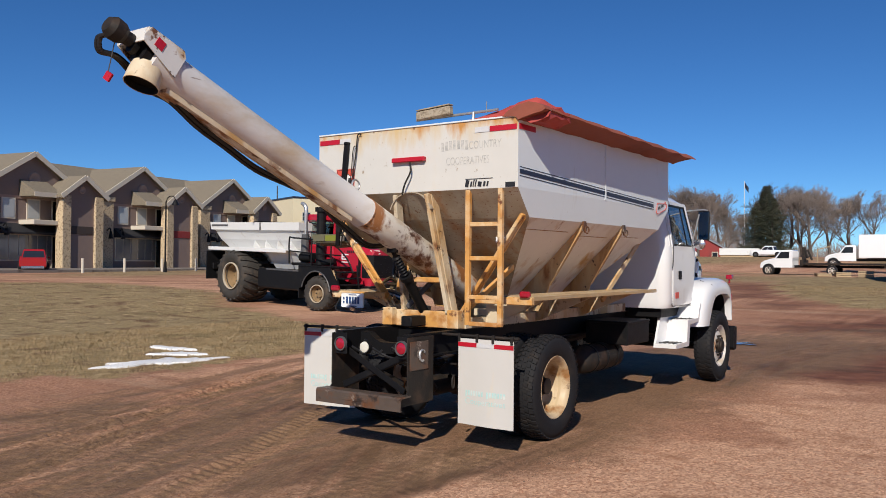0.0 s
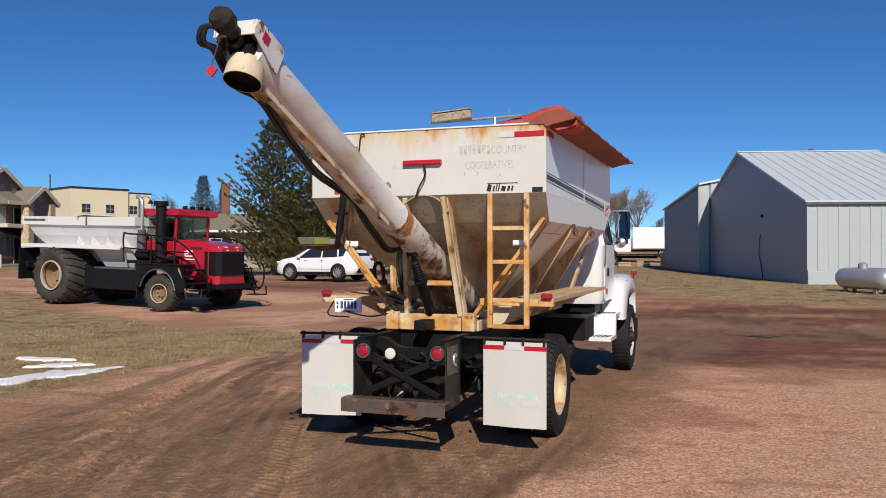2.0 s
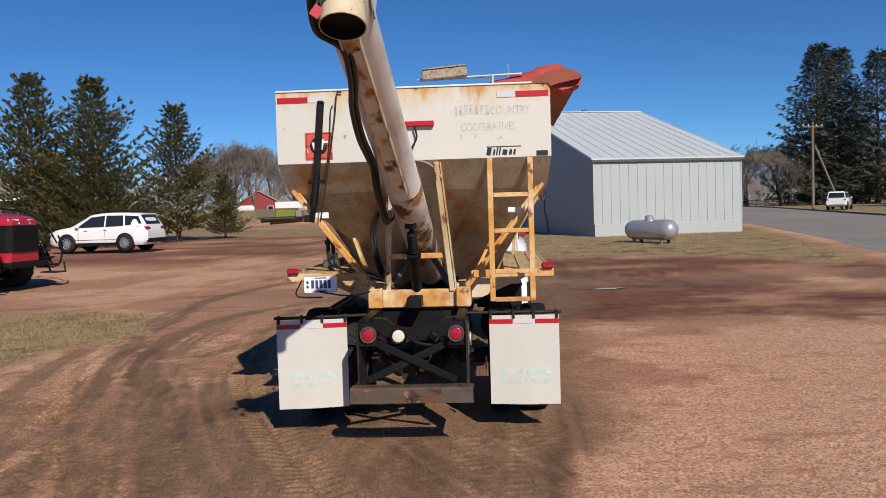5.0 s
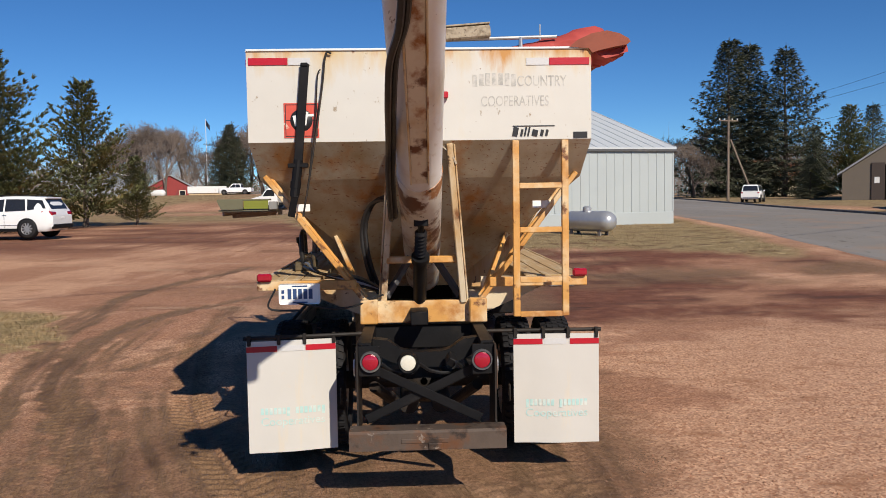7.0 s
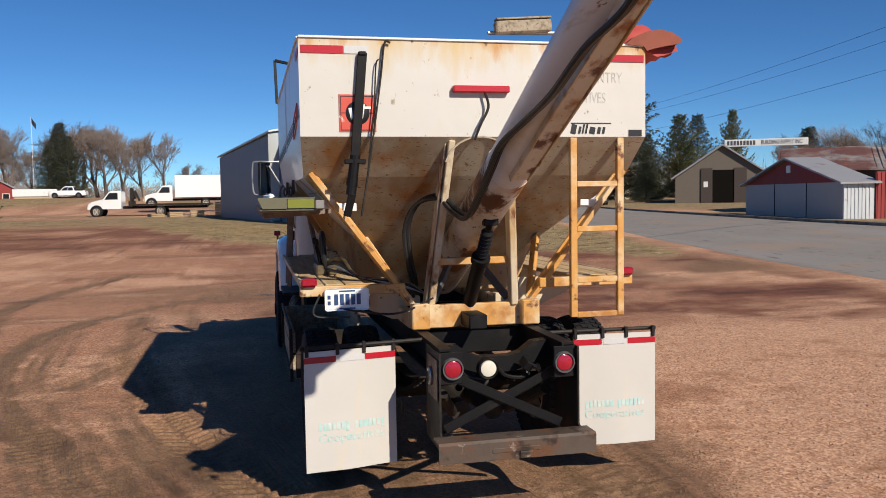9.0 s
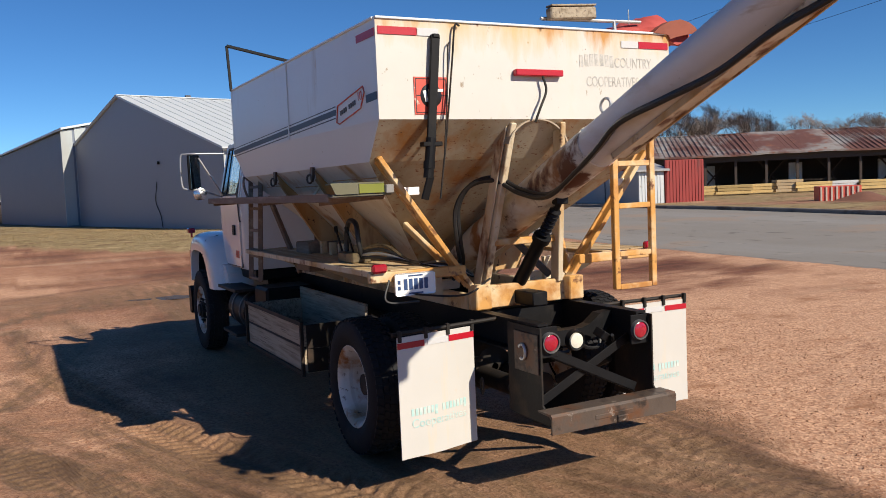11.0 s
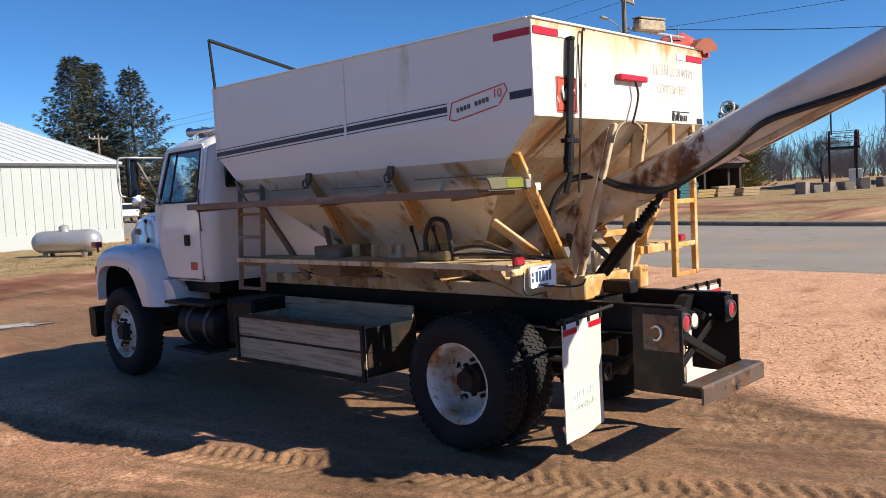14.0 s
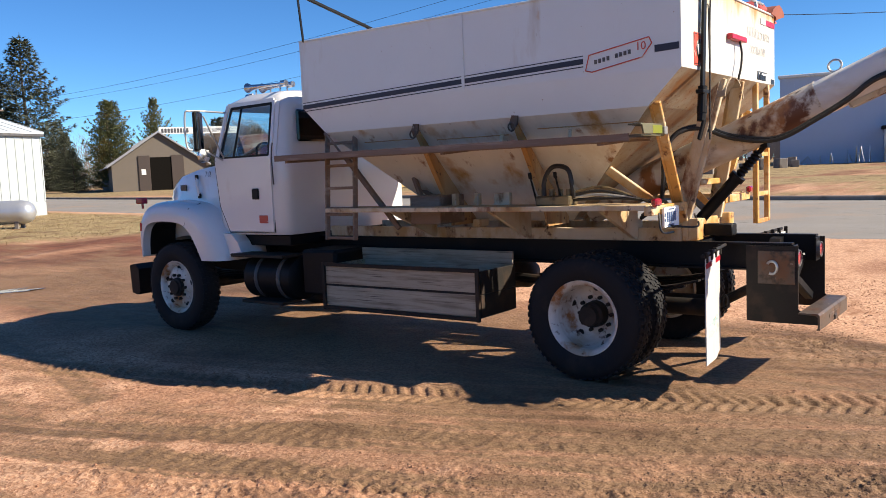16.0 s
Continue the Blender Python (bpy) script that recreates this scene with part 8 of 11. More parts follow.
def balloon(x, y, r, w, lugs, big, turn=0.0):
    bm = bm_new()
    h = w / 2
    lathe(bm, [(-h * 0.7, r * 0.45), (-h * 0.92, r * 0.56), (-h, r * 0.76), (-h * 0.90, r * 0.90), (-h * 0.4, r * 0.965), (h * 0.4, r * 0.965), (h * 0.90, r * 0.90), (h, r * 0.76), (h * 0.92, r * 0.56), (h * 0.7, r * 0.45)], 36, "y")
    for k in range(lugs):
        for s in (-1, 1):
            a0 = 2 * math.pi * (k + (0.5 if s > 0 else 0)) / lugs
            pts = []
            for u in np.linspace(0.02, 1.0, 5):
                a = a0 + (0.20 if big else 0.22) * u
                rr = r * (0.985 - 0.10 * u ** 3)
                pts.append((rr * math.cos(a), s * h * 0.95 * u, rr * math.sin(a)))
            for p, q in zip(pts, pts[1:]):
                n = Vector((p[0], 0, p[2])).normalized()
                beam(bm, p, q, 0.085 if big else 0.055, 0.07 if big else 0.05, 0, tuple(n))
    wl = part("wheel", bm, M_FLOTYRE, fl, "", False)
    wl.matrix_basis = pose(x, y, r, 0, 0, turn)
    s = -1 if y < 0 else 1
    bm = bm_new()
    lathe(bm, [(s * h * 0.90, r * 0.50), (s * h * 0.60, r * 0.45), (s * h * 0.30, r * 0.40), (s * h * 0.26, r * 0.22), (s * h * 0.44, r * 0.19), (s * h * 0.46, 0)], 28, "y")
    part("rim", bm, M_DEEPRIM, wl, "", True)
    bm = bm_new()
    lathe(bm, [(s * h * 0.88, r * 0.51), (s * h * 0.96, r * 0.505), (s * h * 0.96, r * 0.47), (s * h * 0.86, r * 0.465)], 32, "y")
    part("rim_edge", bm, M_RIMEDGE, wl, "pale worn rim edge", True)
    for k in range(8):
        a = 2 * math.pi * k / 8
        bm = bm_new()
        rod(bm, (r * 0.30 * math.cos(a), s * h * 0.26, r * 0.30 * math.sin(a)), (r * 0.30 * math.cos(a), s * h * 0.33, r * 0.30 * math.sin(a)), 0.03, 6)
        part("wheel_nut", bm, M_DARK, wl)


for s in (-1, 1):
    balloon(0, s * 1.17, 1.05, 1.36, 22, True)
    balloon(5.2, s * 1.45, 0.64, 0.66, 20, False, 9)
bm = bm_new()
bx(bm, -1.6, 6.3, -0.5, 0.5, 0.75, 1.15, 0.03)
part("chassis", bm, M_BLACK, fl)
bm = bm_new()
bx(bm, 1.35, 3.95, -1.50, -0.55, 0.66, 1.42, 0.05)
part("fuel_tank", bm, M_BLACK, fl)
bm = bm_new()
bx(bm, 1.9, 3.9, -1.515, -1.45, 1.36, 1.42, 0.01)
part("tank_strap", bm, M_GREYST, fl)
for s in (-1, 1):
    bm = bm_new()
    loft(bm, [[(-1.85, s * 0.9, z0), (-1.85, s * 1.75, z0), (-1.80, s * 1.75, z0), (-1.80, s * 0.9, z0)] for z0 in (0.85, 1.4, 2.0)])
    part("mud_flap", bm, M_BLACK, fl)
bm = bm_new()
bx(bm, -1.85, -1.70, -1.5, 1.5, 1.25, 1.5, 0.02)
part("rear_guard", bm, M_BLACK, fl)
# hopper: deep rim band, bowl with a belly curve, gussets, flat side decks
bm = bm_new()
secs = []
for x0, x1, w, z in ((-1.35, 3.45, 0.42, 1.55), (-1.5, 3.5, 0.62, 1.98), (-1.62, 3.55, 0.86, 2.22), (-1.78, 3.6, 1.12, 2.50), (-1.9, 3.66, 1.32, 2.86), (-2.1, 3.70, 1.40, 2.88), (-2.15, 3.72, 1.42, 3.18), (-2.09, 3.66, 1.36, 3.18), (-1.5, 3.4, 0.8, 2.3)):
    secs.append([(x0, -w, z), (x1, -w, z), (x1, w, z), (x0, w, z)])
loft(bm, secs)
hp_ = part("hopper", bm, M_TWHITE, fl, "white spreader hopper")
for x in (0.55, 1.3, 2.05, 2.85):
    for s in (-1, 1):
        bm = bm_new()
        prism(bm, [(s * 1.10, 2.50), (s * 0.60, 1.95), (s * 0.98, 2.02), (s * 1.16, 2.20)], x, 0.035, "x")
        part("hopper_rib", bm, M_TWHITE, hp_)
bm = bm_new()
bx(bm, 1.30, 1.36, -1.435, -1.41, 2.88, 3.17)
part("rim_post", bm, M_GREYST, hp_)
bm = bm_new()
prism(bm, [(-1.55, 3.18), (-1.2, 3.24), (1.2, 3.24), (1.55, 3.18)], 0.9, 0.06, "x")
part("hopper_bow", bm, M_BLACK, hp_)
for s in (-1, 1):
    bm = bm_new()
    bx(bm, -1.85, 3.3, s * 0.75, s * 1.66, 2.10, 2.16, 0.01)
    bx(bm, -1.85, 3.3, s * 1.63, s * 1.67, 2.04, 2.18, 0.008)
    part("side_deck", bm, M_TWHITE, fl)
    bm = bm_new()
    loft(bm, [[(1.7, s * 0.5, 1.3), (3.5, s * 0.5, 1.3), (3.5, s * 1.0, 1.4), (1.9, s * 1.0, 1.4)], [(1.5, s * 0.5, 2.1), (3.6, s * 0.5, 2.1), (3.6, s * 1.45, 2.1), (1.7, s * 1.45, 2.1)]])
    part("hopper_skirt", bm, M_TWHITE, fl)
    bm = bm_new()
    bx(bm, -2.02, -0.85, s * 1.424, s * 1.428, 3.02, 3.09)
    part("side_lettering", bm, M_GREYST, hp_)
# cab
bm = bm_new()
for x, y in ((3.59, -0.78), (3.59, 0.78), (4.96, -0.78), (4.96, 0.78), (4.26, -0.79), (4.26, 0.79)):
    beam(bm, (x, y, 2.2), (x + (0.06 if x > 4.8 else 0), y, 3.26), 0.075, 0.075, 0.01)
bx(bm, 3.54, 5, -0.84, 0.84, 1.45, 2.38, 0.05)
fcab = part("cab", bm, M_TRED, fl, "red cab with a glazed surround")
bm = bm_new()
loft(bm, [[(x0, -w, z), (x1, -w, z), (x1, w, z), (x0, w, z)] for x0, x1, w, z in ((3.54, 5.14, 0.86, 3.22), (3.46, 5.3, 0.96, 3.28), (3.46, 5.3, 0.96, 3.42), (3.56, 5.18, 0.88, 3.50))])
part("cab_roof", bm, M_TRED, fcab)
bm = bm_new()
bx(bm, 3.58, 4.98, -0.78, -0.77, 2.38, 3.24)
bx(bm, 3.58, 4.98, 0.77, 0.78, 2.38, 3.24)
bx(bm, 4.97, 4.98, -0.76, 0.76, 2.38, 3.24)
bx(bm, 3.58, 3.6, -0.76, 0.76, 2.38, 3.24)
gl = part("cab_glazing", bm, glass_mat("floater_glass", (0.62, 0.70, 0.68)), fcab)
gl.visible_shadow = False
bm = bm_new()
bx(bm, 3.84, 4.34, -0.28, 0.28, 2.0, 2.62, 0.08)
bx(bm, 3.82, 3.96, -0.26, 0.26, 2.55, 3.05, 0.06)
part("seat", bm, M_INNER, fcab)
bm = bm_new()
pipe(bm, [(4.64 + 0.08 * math.cos(a), 0.20 * math.sin(a), 2.62 + 0.18 * math.cos(a)) for a in np.linspace(0, 2 * math.pi, 17)[:-1]], 0.016, 6, True)
rod(bm, (4.64, 0, 2.6), (4.84, 0, 2.36), 0.03, 8)
part("steering_wheel", bm, M_BLACK, fcab)
for y in (-0.55, -0.2, 0.2, 0.55):
    bm = bm_new()
    bx(bm, 5.12, 5.22, y - 0.09, y + 0.09, 3.50, 3.60, 0.02)
    part("roof_lamp", bm, M_BLACK, fcab)
# hood
bm = bm_new()
def hr(x, w, zb, zt):
    return [(x, -w, zb), (x, w, zb), (x, w, zt - 0.16), (x, w * 0.80, zt), (x, -w * 0.80, zt), (x, -w, zt - 0.16)]
loft(bm, [hr(4.98, 0.76, 1.25, 2.44), hr(5.9, 0.76, 1.05, 2.40), hr(6.45, 0.75, 0.95, 2.33), hr(6.70, 0.70, 0.95, 2.27), hr(6.84, 0.60, 0.98, 2.18)])
fh = part("hood", bm, M_TRED, fl, "red hood with black grille")
bm = bm_new()
loft(bm, [[(6.30, -0.765, z), (6.74, -0.715, z), (6.88, -0.56, z), (6.88, 0.56, z), (6.74, 0.715, z), (6.30, 0.765, z)] for z in (1.26, 2.06)])
part("grille", bm, M_BLACK, fh)
for k in range(7):
    bm = bm_new()
    bx(bm, 6.87, 6.89, -0.54, 0.54, 1.32 + k * 0.10, 1.345 + k * 0.10)
    part("grille_bar", bm, M_BLACK, fh)
for s in (-1, 1):
    bm = bm_new()
    loft(bm, [[(6.60, s * 0.22, z), (6.86 - dz, s * 0.22, z), (6.78 - dz, s * 0.58, z), (6.58, s * 0.60, z)] for z, dz in ((2.10, 0.0), (2.235, 0.05))])
    part("headlight", bm, M_CLEAR, fh)
    bm = bm_new()
    for k, (dx, w) in enumerate(((0.0, 0.34), (0.03, 0.12), (0.05, 0.30))):
        bx(bm, 5.42 + dx, 5.42 + dx + w, s * 0.762, s * 0.768, 1.86 + 0.085 * k, 1.91 + 0.085 * k, 0.0)
    bx(bm, 5.40, 5.46, s * 0.762, s * 0.768, 1.88, 2.06, 0.0)
    bx(bm, 5.40, 5.86, s * 0.762, s * 0.768, 1.76, 1.80, 0.0)
    part("hood_emblem", bm, M_TWHITE, fh, "white emblem in plain bars")
    bm = bm_new()
    for k in range(5):
        bx(bm, 5.70 + k * 0.10, 5.77 + k * 0.10, s * 0.762, s * 0.768, 2.12, 2.20)
    part("hood_number", bm, M_INK, fh)
    # front fender with arch, steps, hand rail
    bm = bm_new()
    arch = [(5.2 + 0.80 * math.cos(a), 0.64 + 0.80 * math.sin(a)) for a in np.linspace(0.15, math.pi - 0.25, 14)]
    prism(bm, [(6.25, 0.70)] + arch + [(4.25, 0.80), (4.20, 1.60), (5.95, 1.60), (6.45, 0.95)], s * 1.74, s * 0.03, "y")
    bx(bm, 4.20, 5.95, s * 0.80, s * 1.77, 1.56, 1.62, 0.01)
    ff = part("front_fender", bm, M_BLACK, fl, "black angular fender")
    bm = bm_new()
    pipe(bm, [(x, s * 1.775, z) for x, z in arch], 0.025, 6)
    part("arch_trim", bm, M_GREYST, ff)
    bm = bm_new()
    bx(bm, 4.20, 4.24, s * 1.2, s * 1.75, 0.42, 0.9, 0.01)
    part("splash_flap", bm, M_BLACK, ff)
    for k in range(3):
        bm = bm_new()
        beam(bm, (5.98 + k * 0.10, s * 1.72, 1.50), (6.28 + k * 0.10, s * 1.72, 0.80), 0.02, 0.05, 0.0, (0, 1, 0))
        part("ladder_stringer", bm, M_DECKWOOD if k < 2 else M_BLACK, ff)
    for k in range(4):
        bm = bm_new()
        bx(bm, 6.05 + k * 0.13, 6.40 + k * 0.13, s * 0.80, s * 1.62, 1.42 - 0.22 * k, 1.47 - 0.22 * k, 0.01)
        part("step", bm, M_BLACK, ff)
    bm = bm_new()
    pipe(bm, [(6.30, s * 1.70, 0.85), (6.45, s * 1.70, 0.52), (7.0, s * 1.65, 0.55), (7.0, s * 1.60, 0.85)], 0.03, 6)
    bx(bm, 6.42, 7.02, s * 1.2, s * 1.68, 0.53, 0.56)
    part("boarding_step", bm, M_DARK, ff)
    bm = bm_new()
    pipe(bm, curve([(3.32, s * 1.5, 1.65), (3.32, s * 1.52, 2.55), (3.6, s * 1.52, 2.60), (5.2, s * 1.52, 2.52), (5.9, s * 1.52, 2.35), (6.5, s * 1.5, 1.95), (6.85, s * 1.48, 1.45)], 5), 0.03, 6)
    pipe(bm, [(3.32, s * 1.52, 2.12), (4.6, s * 1.52, 2.06), (6.2, s * 1.52, 2.02)], 0.025, 6)
    for x in (4.62, 5.7):
        pipe(bm, [(x, s * 1.52, 1.6), (x, s * 1.52, 2.52)], 0.025, 6)
    part("hand_rail", bm, M_BLACK, fl)
    bm = bm_new()
    pipe(bm, curve([(6.6, s * 0.8, 0.75), (7.0, s * 1.3, 0.78), (7.05, s * 1.45, 1.35), (6.95, s * 1.4, 1.7)], 4), 0.03, 6)
    part("bumper_bar", bm, M_BLACK, fl)
bm = bm_new()
bx(bm, 6.3, 6.98, -0.85, 0.85, 0.80, 0.97, 0.03)
part("front_bumper", bm, M_BLACK, fl)
bm = bm_new()
rod(bm, (4.60, -1.08, 1.65), (4.60, -1.08, 3.60), 0.17, 16)
rod(bm, (4.60, -1.08, 3.58), (4.60, -1.08, 3.74), 0.24, 16)
pipe(bm, curve([(4.6, -1.08, 1.95), (4.85, -1.1, 1.75), (5.25, -0.95, 1.8)], 4), 0.11, 10)
part("air_intake", bm, M_BLACK, fl)
bm = bm_new()
rod(bm, (3.66, -1.05, 1.6), (3.66, -1.05, 2.75), 0.15, 14)
part("silencer", bm, M_GREYST, fl)
bm = bm_new()
pipe(bm, curve([(3.66, -1.05, 2.7), (3.66, -1.05, 3.65), (3.54, -1.05, 3.85), (3.42, -1.05, 3.90)], 5), 0.075, 10)
part("exhaust_pipe", bm, M_GALV, fl)
bm = bm_new()
bx(bm, 3.5, 4.6, -1.55, -0.85, 1.60, 1.70, 0.02)
part("engine_deck", bm, M_BLACK, fl)
bm = bm_new()
rod(bm, (3.75, -1.25, 1.9), (4.35, -1.25, 1.9), 0.17, 14)
part("air_cleaner", bm, M_BLACK, fl)


# flatbed truck with a loader crane, box van, pallets
def work_truck(name, label, m, L, box_h=0.0, crane=False):
    c = thing(name, label, "truck", m=m)
    bm = bm_new()
    rings = []
    for x, w, zb, zt in ((2.35, 1.05, 0.75, 2.40), (2.5, 1.06, 0.75, 2.48), (3.3, 1.06, 0.75, 2.46), (3.5, 1.05, 0.75, 2.36), (4.05, 1.03, 0.75, 1.68), (4.5, 0.96, 0.72, 1.58), (5.1, 0.88, 0.72, 1.42), (5.4, 0.84, 0.70, 1.22), (5.48, 0.8, 0.75, 0.95)):
        rings.append([(x, -w, zb), (x, w, zb), (x, w, zt - 0.1), (x, w * 0.88, zt), (x, -w * 0.88, zt), (x, -w, zt - 0.1)])
    loft(bm, rings)
    cb = part("cab", bm, M_CARW, c)
    for s in (-1, 1):
        bm = bm_new()
        slab(bm, [(2.65, s * 1.064, 1.65), (3.85, s * 1.064, 1.65), (3.4, s * 1.064, 2.28), (2.65, s * 1.064, 2.28)][:: -s], 0.01)
        part("side_window", bm, M_DKWIN, cb)
        bm = bm_new()
        lathe(bm, [(s * 1.06, 0.0), (s * 1.06, 0.58), (s * 0.9, 0.58)], 20, "y", (4.6, 0, 0.55))
        part("wheel_arch", bm, M_BLACK, cb)
        for x in (4.6, -1.2):
            car_wheel(c, x, s * 0.98, 0.50, 0.28, M_RIM, 6)
    bm = bm_new()
    slab(bm, [(4.04, -0.85, 1.74), (4.04, 0.85, 1.74), (3.58, 0.82, 2.30), (3.58, -0.82, 2.30)], -0.012)
    part("windscreen", bm, M_DKWIN, cb)
    bm = bm_new()
    bx(bm, -L + 3, 4.4, -0.4, 0.4, 0.75, 1.0, 0.02)
    part("chassis", bm, M_BLACK, c)
    bm = bm_new()
    bx(bm, -L + 2.6, 1.3, -1.2, 1.2, 1.02, 1.22, 0.02)
    part("flat_deck", bm, M_DARK, c)
    if box_h:
        bm = bm_new()
        bx(bm, -L + 2.6, 2.1, -1.25, 1.25, 1.1, 1.1 + box_h, 0.04)
        part("box_body", bm, M_CARW, c, "plain white box body")
    if crane:
        bm = bm_new()
        bx(bm, 1.35, 1.75, -0.8, 0.8, 0.9, 1.5, 0.03)
        bx(bm, 1.4, 1.7, -0.25, 0.25, 1.5, 2.75, 0.04)
        beam(bm, (1.55, 0.1, 2.7), (1.2, 0.2, 1.7), 0.2, 0.25, 0.02)
        beam(bm, (1.3, -0.2, 2.5), (0.9, -0.3, 1.5), 0.15, 0.2, 0.02)
        part("loader_crane", bm, M_DARK, c, "dark folded loader crane")
        bm = bm_new()
        beam(bm, (0.6, -1.0, 1.2), (0.6, -1.0, 2.5), 0.12, 0.08, 0.01)
        beam(bm, (0.6, -1.0, 2.5), (-0.6, -1.0, 2.85), 0.12, 0.1, 0.01)
        part("deck_post", bm, M_PALLET, c)
    return c


work_truck("flatbed_truck", "white flatbed truck with a folded loader crane", pose(-12.6, 79.5, gz(-13, 79.5) - 0.05, 0, 0, 178), 8.5, 0, True)
work_truck("box_truck", "white box truck standing behind the flatbed", pose(-9.5, 93.5, gz(-9, 93) + 0.55, 0, 0, 186), 9.0, 2.5)


def pallet_stack(x, y, n, rz):
    st = thing("pallet_stack", "stack of wooden pallets on the grass", "pallets", "pallet stacks", pose(x, y, gz(x, y), 0, 0, rz))
    for i in range(n):
        bm = bm_new()
        z = i * 0.145
        for k in range(3):
            bx(bm, -0.6, 0.6, -0.5 + k * 0.45, -0.4 + k * 0.45, z + 0.02, z + 0.11)
        for k in range(6):
            bx(bm, -0.6 + k * 0.21, -0.48 + k * 0.21, -0.5, 0.5, z + 0.11, z + 0.135)
        part("pallet", bm, M_PALLET, st)


pallet_stack(-5.3, 71.5, 9, 12)
pallet_stack(-3.9, 71.2, 7, 5)
pallet_stack(-9.6, 73.5, 3, 20)
pallet_stack(-11.3, 73.9, 2, 28)
pallet_stack(-7.6, 72.6, 4, 8)


# ---- the shop block with gables ----
def local(m):
    return lambda x, y, z: m @ Vector((x, y, z))


shops = thing("shop_block", "two-storey brown shop block with gables, stone piers and awnings", "building", m=Matrix.Translation((-63.6, 20.0, 0.75)) @ Matrix.Rotation(radians(100.4), 4, "Z"))
# local x runs along the front, the front looks to -y (towards the yard)


def gable_front(parent, x0, x1, yf, depth, eave, peak, wall, nm):
    bm = bm_new()
    xm = (x0 + x1) / 2
    prism(bm, [(x0, 0), (x1, 0), (x1, eave), (xm, peak), (x0, eave)], yf, 0.25, "y")
    w = part(nm, bm, wall, parent)
    for xa in (x0, x1):
        s = -1 if xa == x0 else 1
        sl = (peak - eave) / (xm - x0)
        bm = bm_new()
        o = 0.45
        P = lambda x, y, z: Vector((x, y, z))
        xe, ze = xa + s * o, eave - sl * o
        loft(bm, [[P(xe, yf - 0.5, ze), P(xm, yf - 0.5, peak), P(xm, yf - 0.5, peak + 0.28), P(xe, yf - 0.5, ze + 0.28)], [P(xe, yf + depth, ze), P(xm, yf + depth, peak), P(xm, yf + depth, peak + 0.28), P(xe, yf + depth, ze + 0.28)]])
        part("gable_roof", bm, M_SHINGLE, parent)
        bm = bm_new()
        beam(bm, (xe, yf - 0.53, ze + 0.12), (xm, yf - 0.53, peak + 0.12), 0.08, 0.42, 0.01, (0, 0, 1))
        part("barge_board", bm, M_TRIM, parent)
    return w


def window(parent, x, y, z, w, h, mull=1, bars=1, glass=None):
    bm = bm_new()
    bx(bm, x - w / 2 - 0.08, x + w / 2 + 0.08, y - 0.06, y + 0.02, z - 0.08, z + h + 0.08)
    wn_ = part("window", bm, M_TRIM, parent)
    for i in range(mull):
        for k in range(bars):
            a0, a1 = x - w / 2 + w * i / mull + 0.03, x - w / 2 + w * (i + 1) / mull - 0.03
            b0, b1 = z + h * k / bars + 0.03, z + h * (k + 1) / bars - 0.03
            bm = bm_new()
            bx(bm, a0, a1, y - 0.075, y - 0.055, b0, b1)
            part("pane", bm, glass or M_DKWIN, wn_)
    return wn_


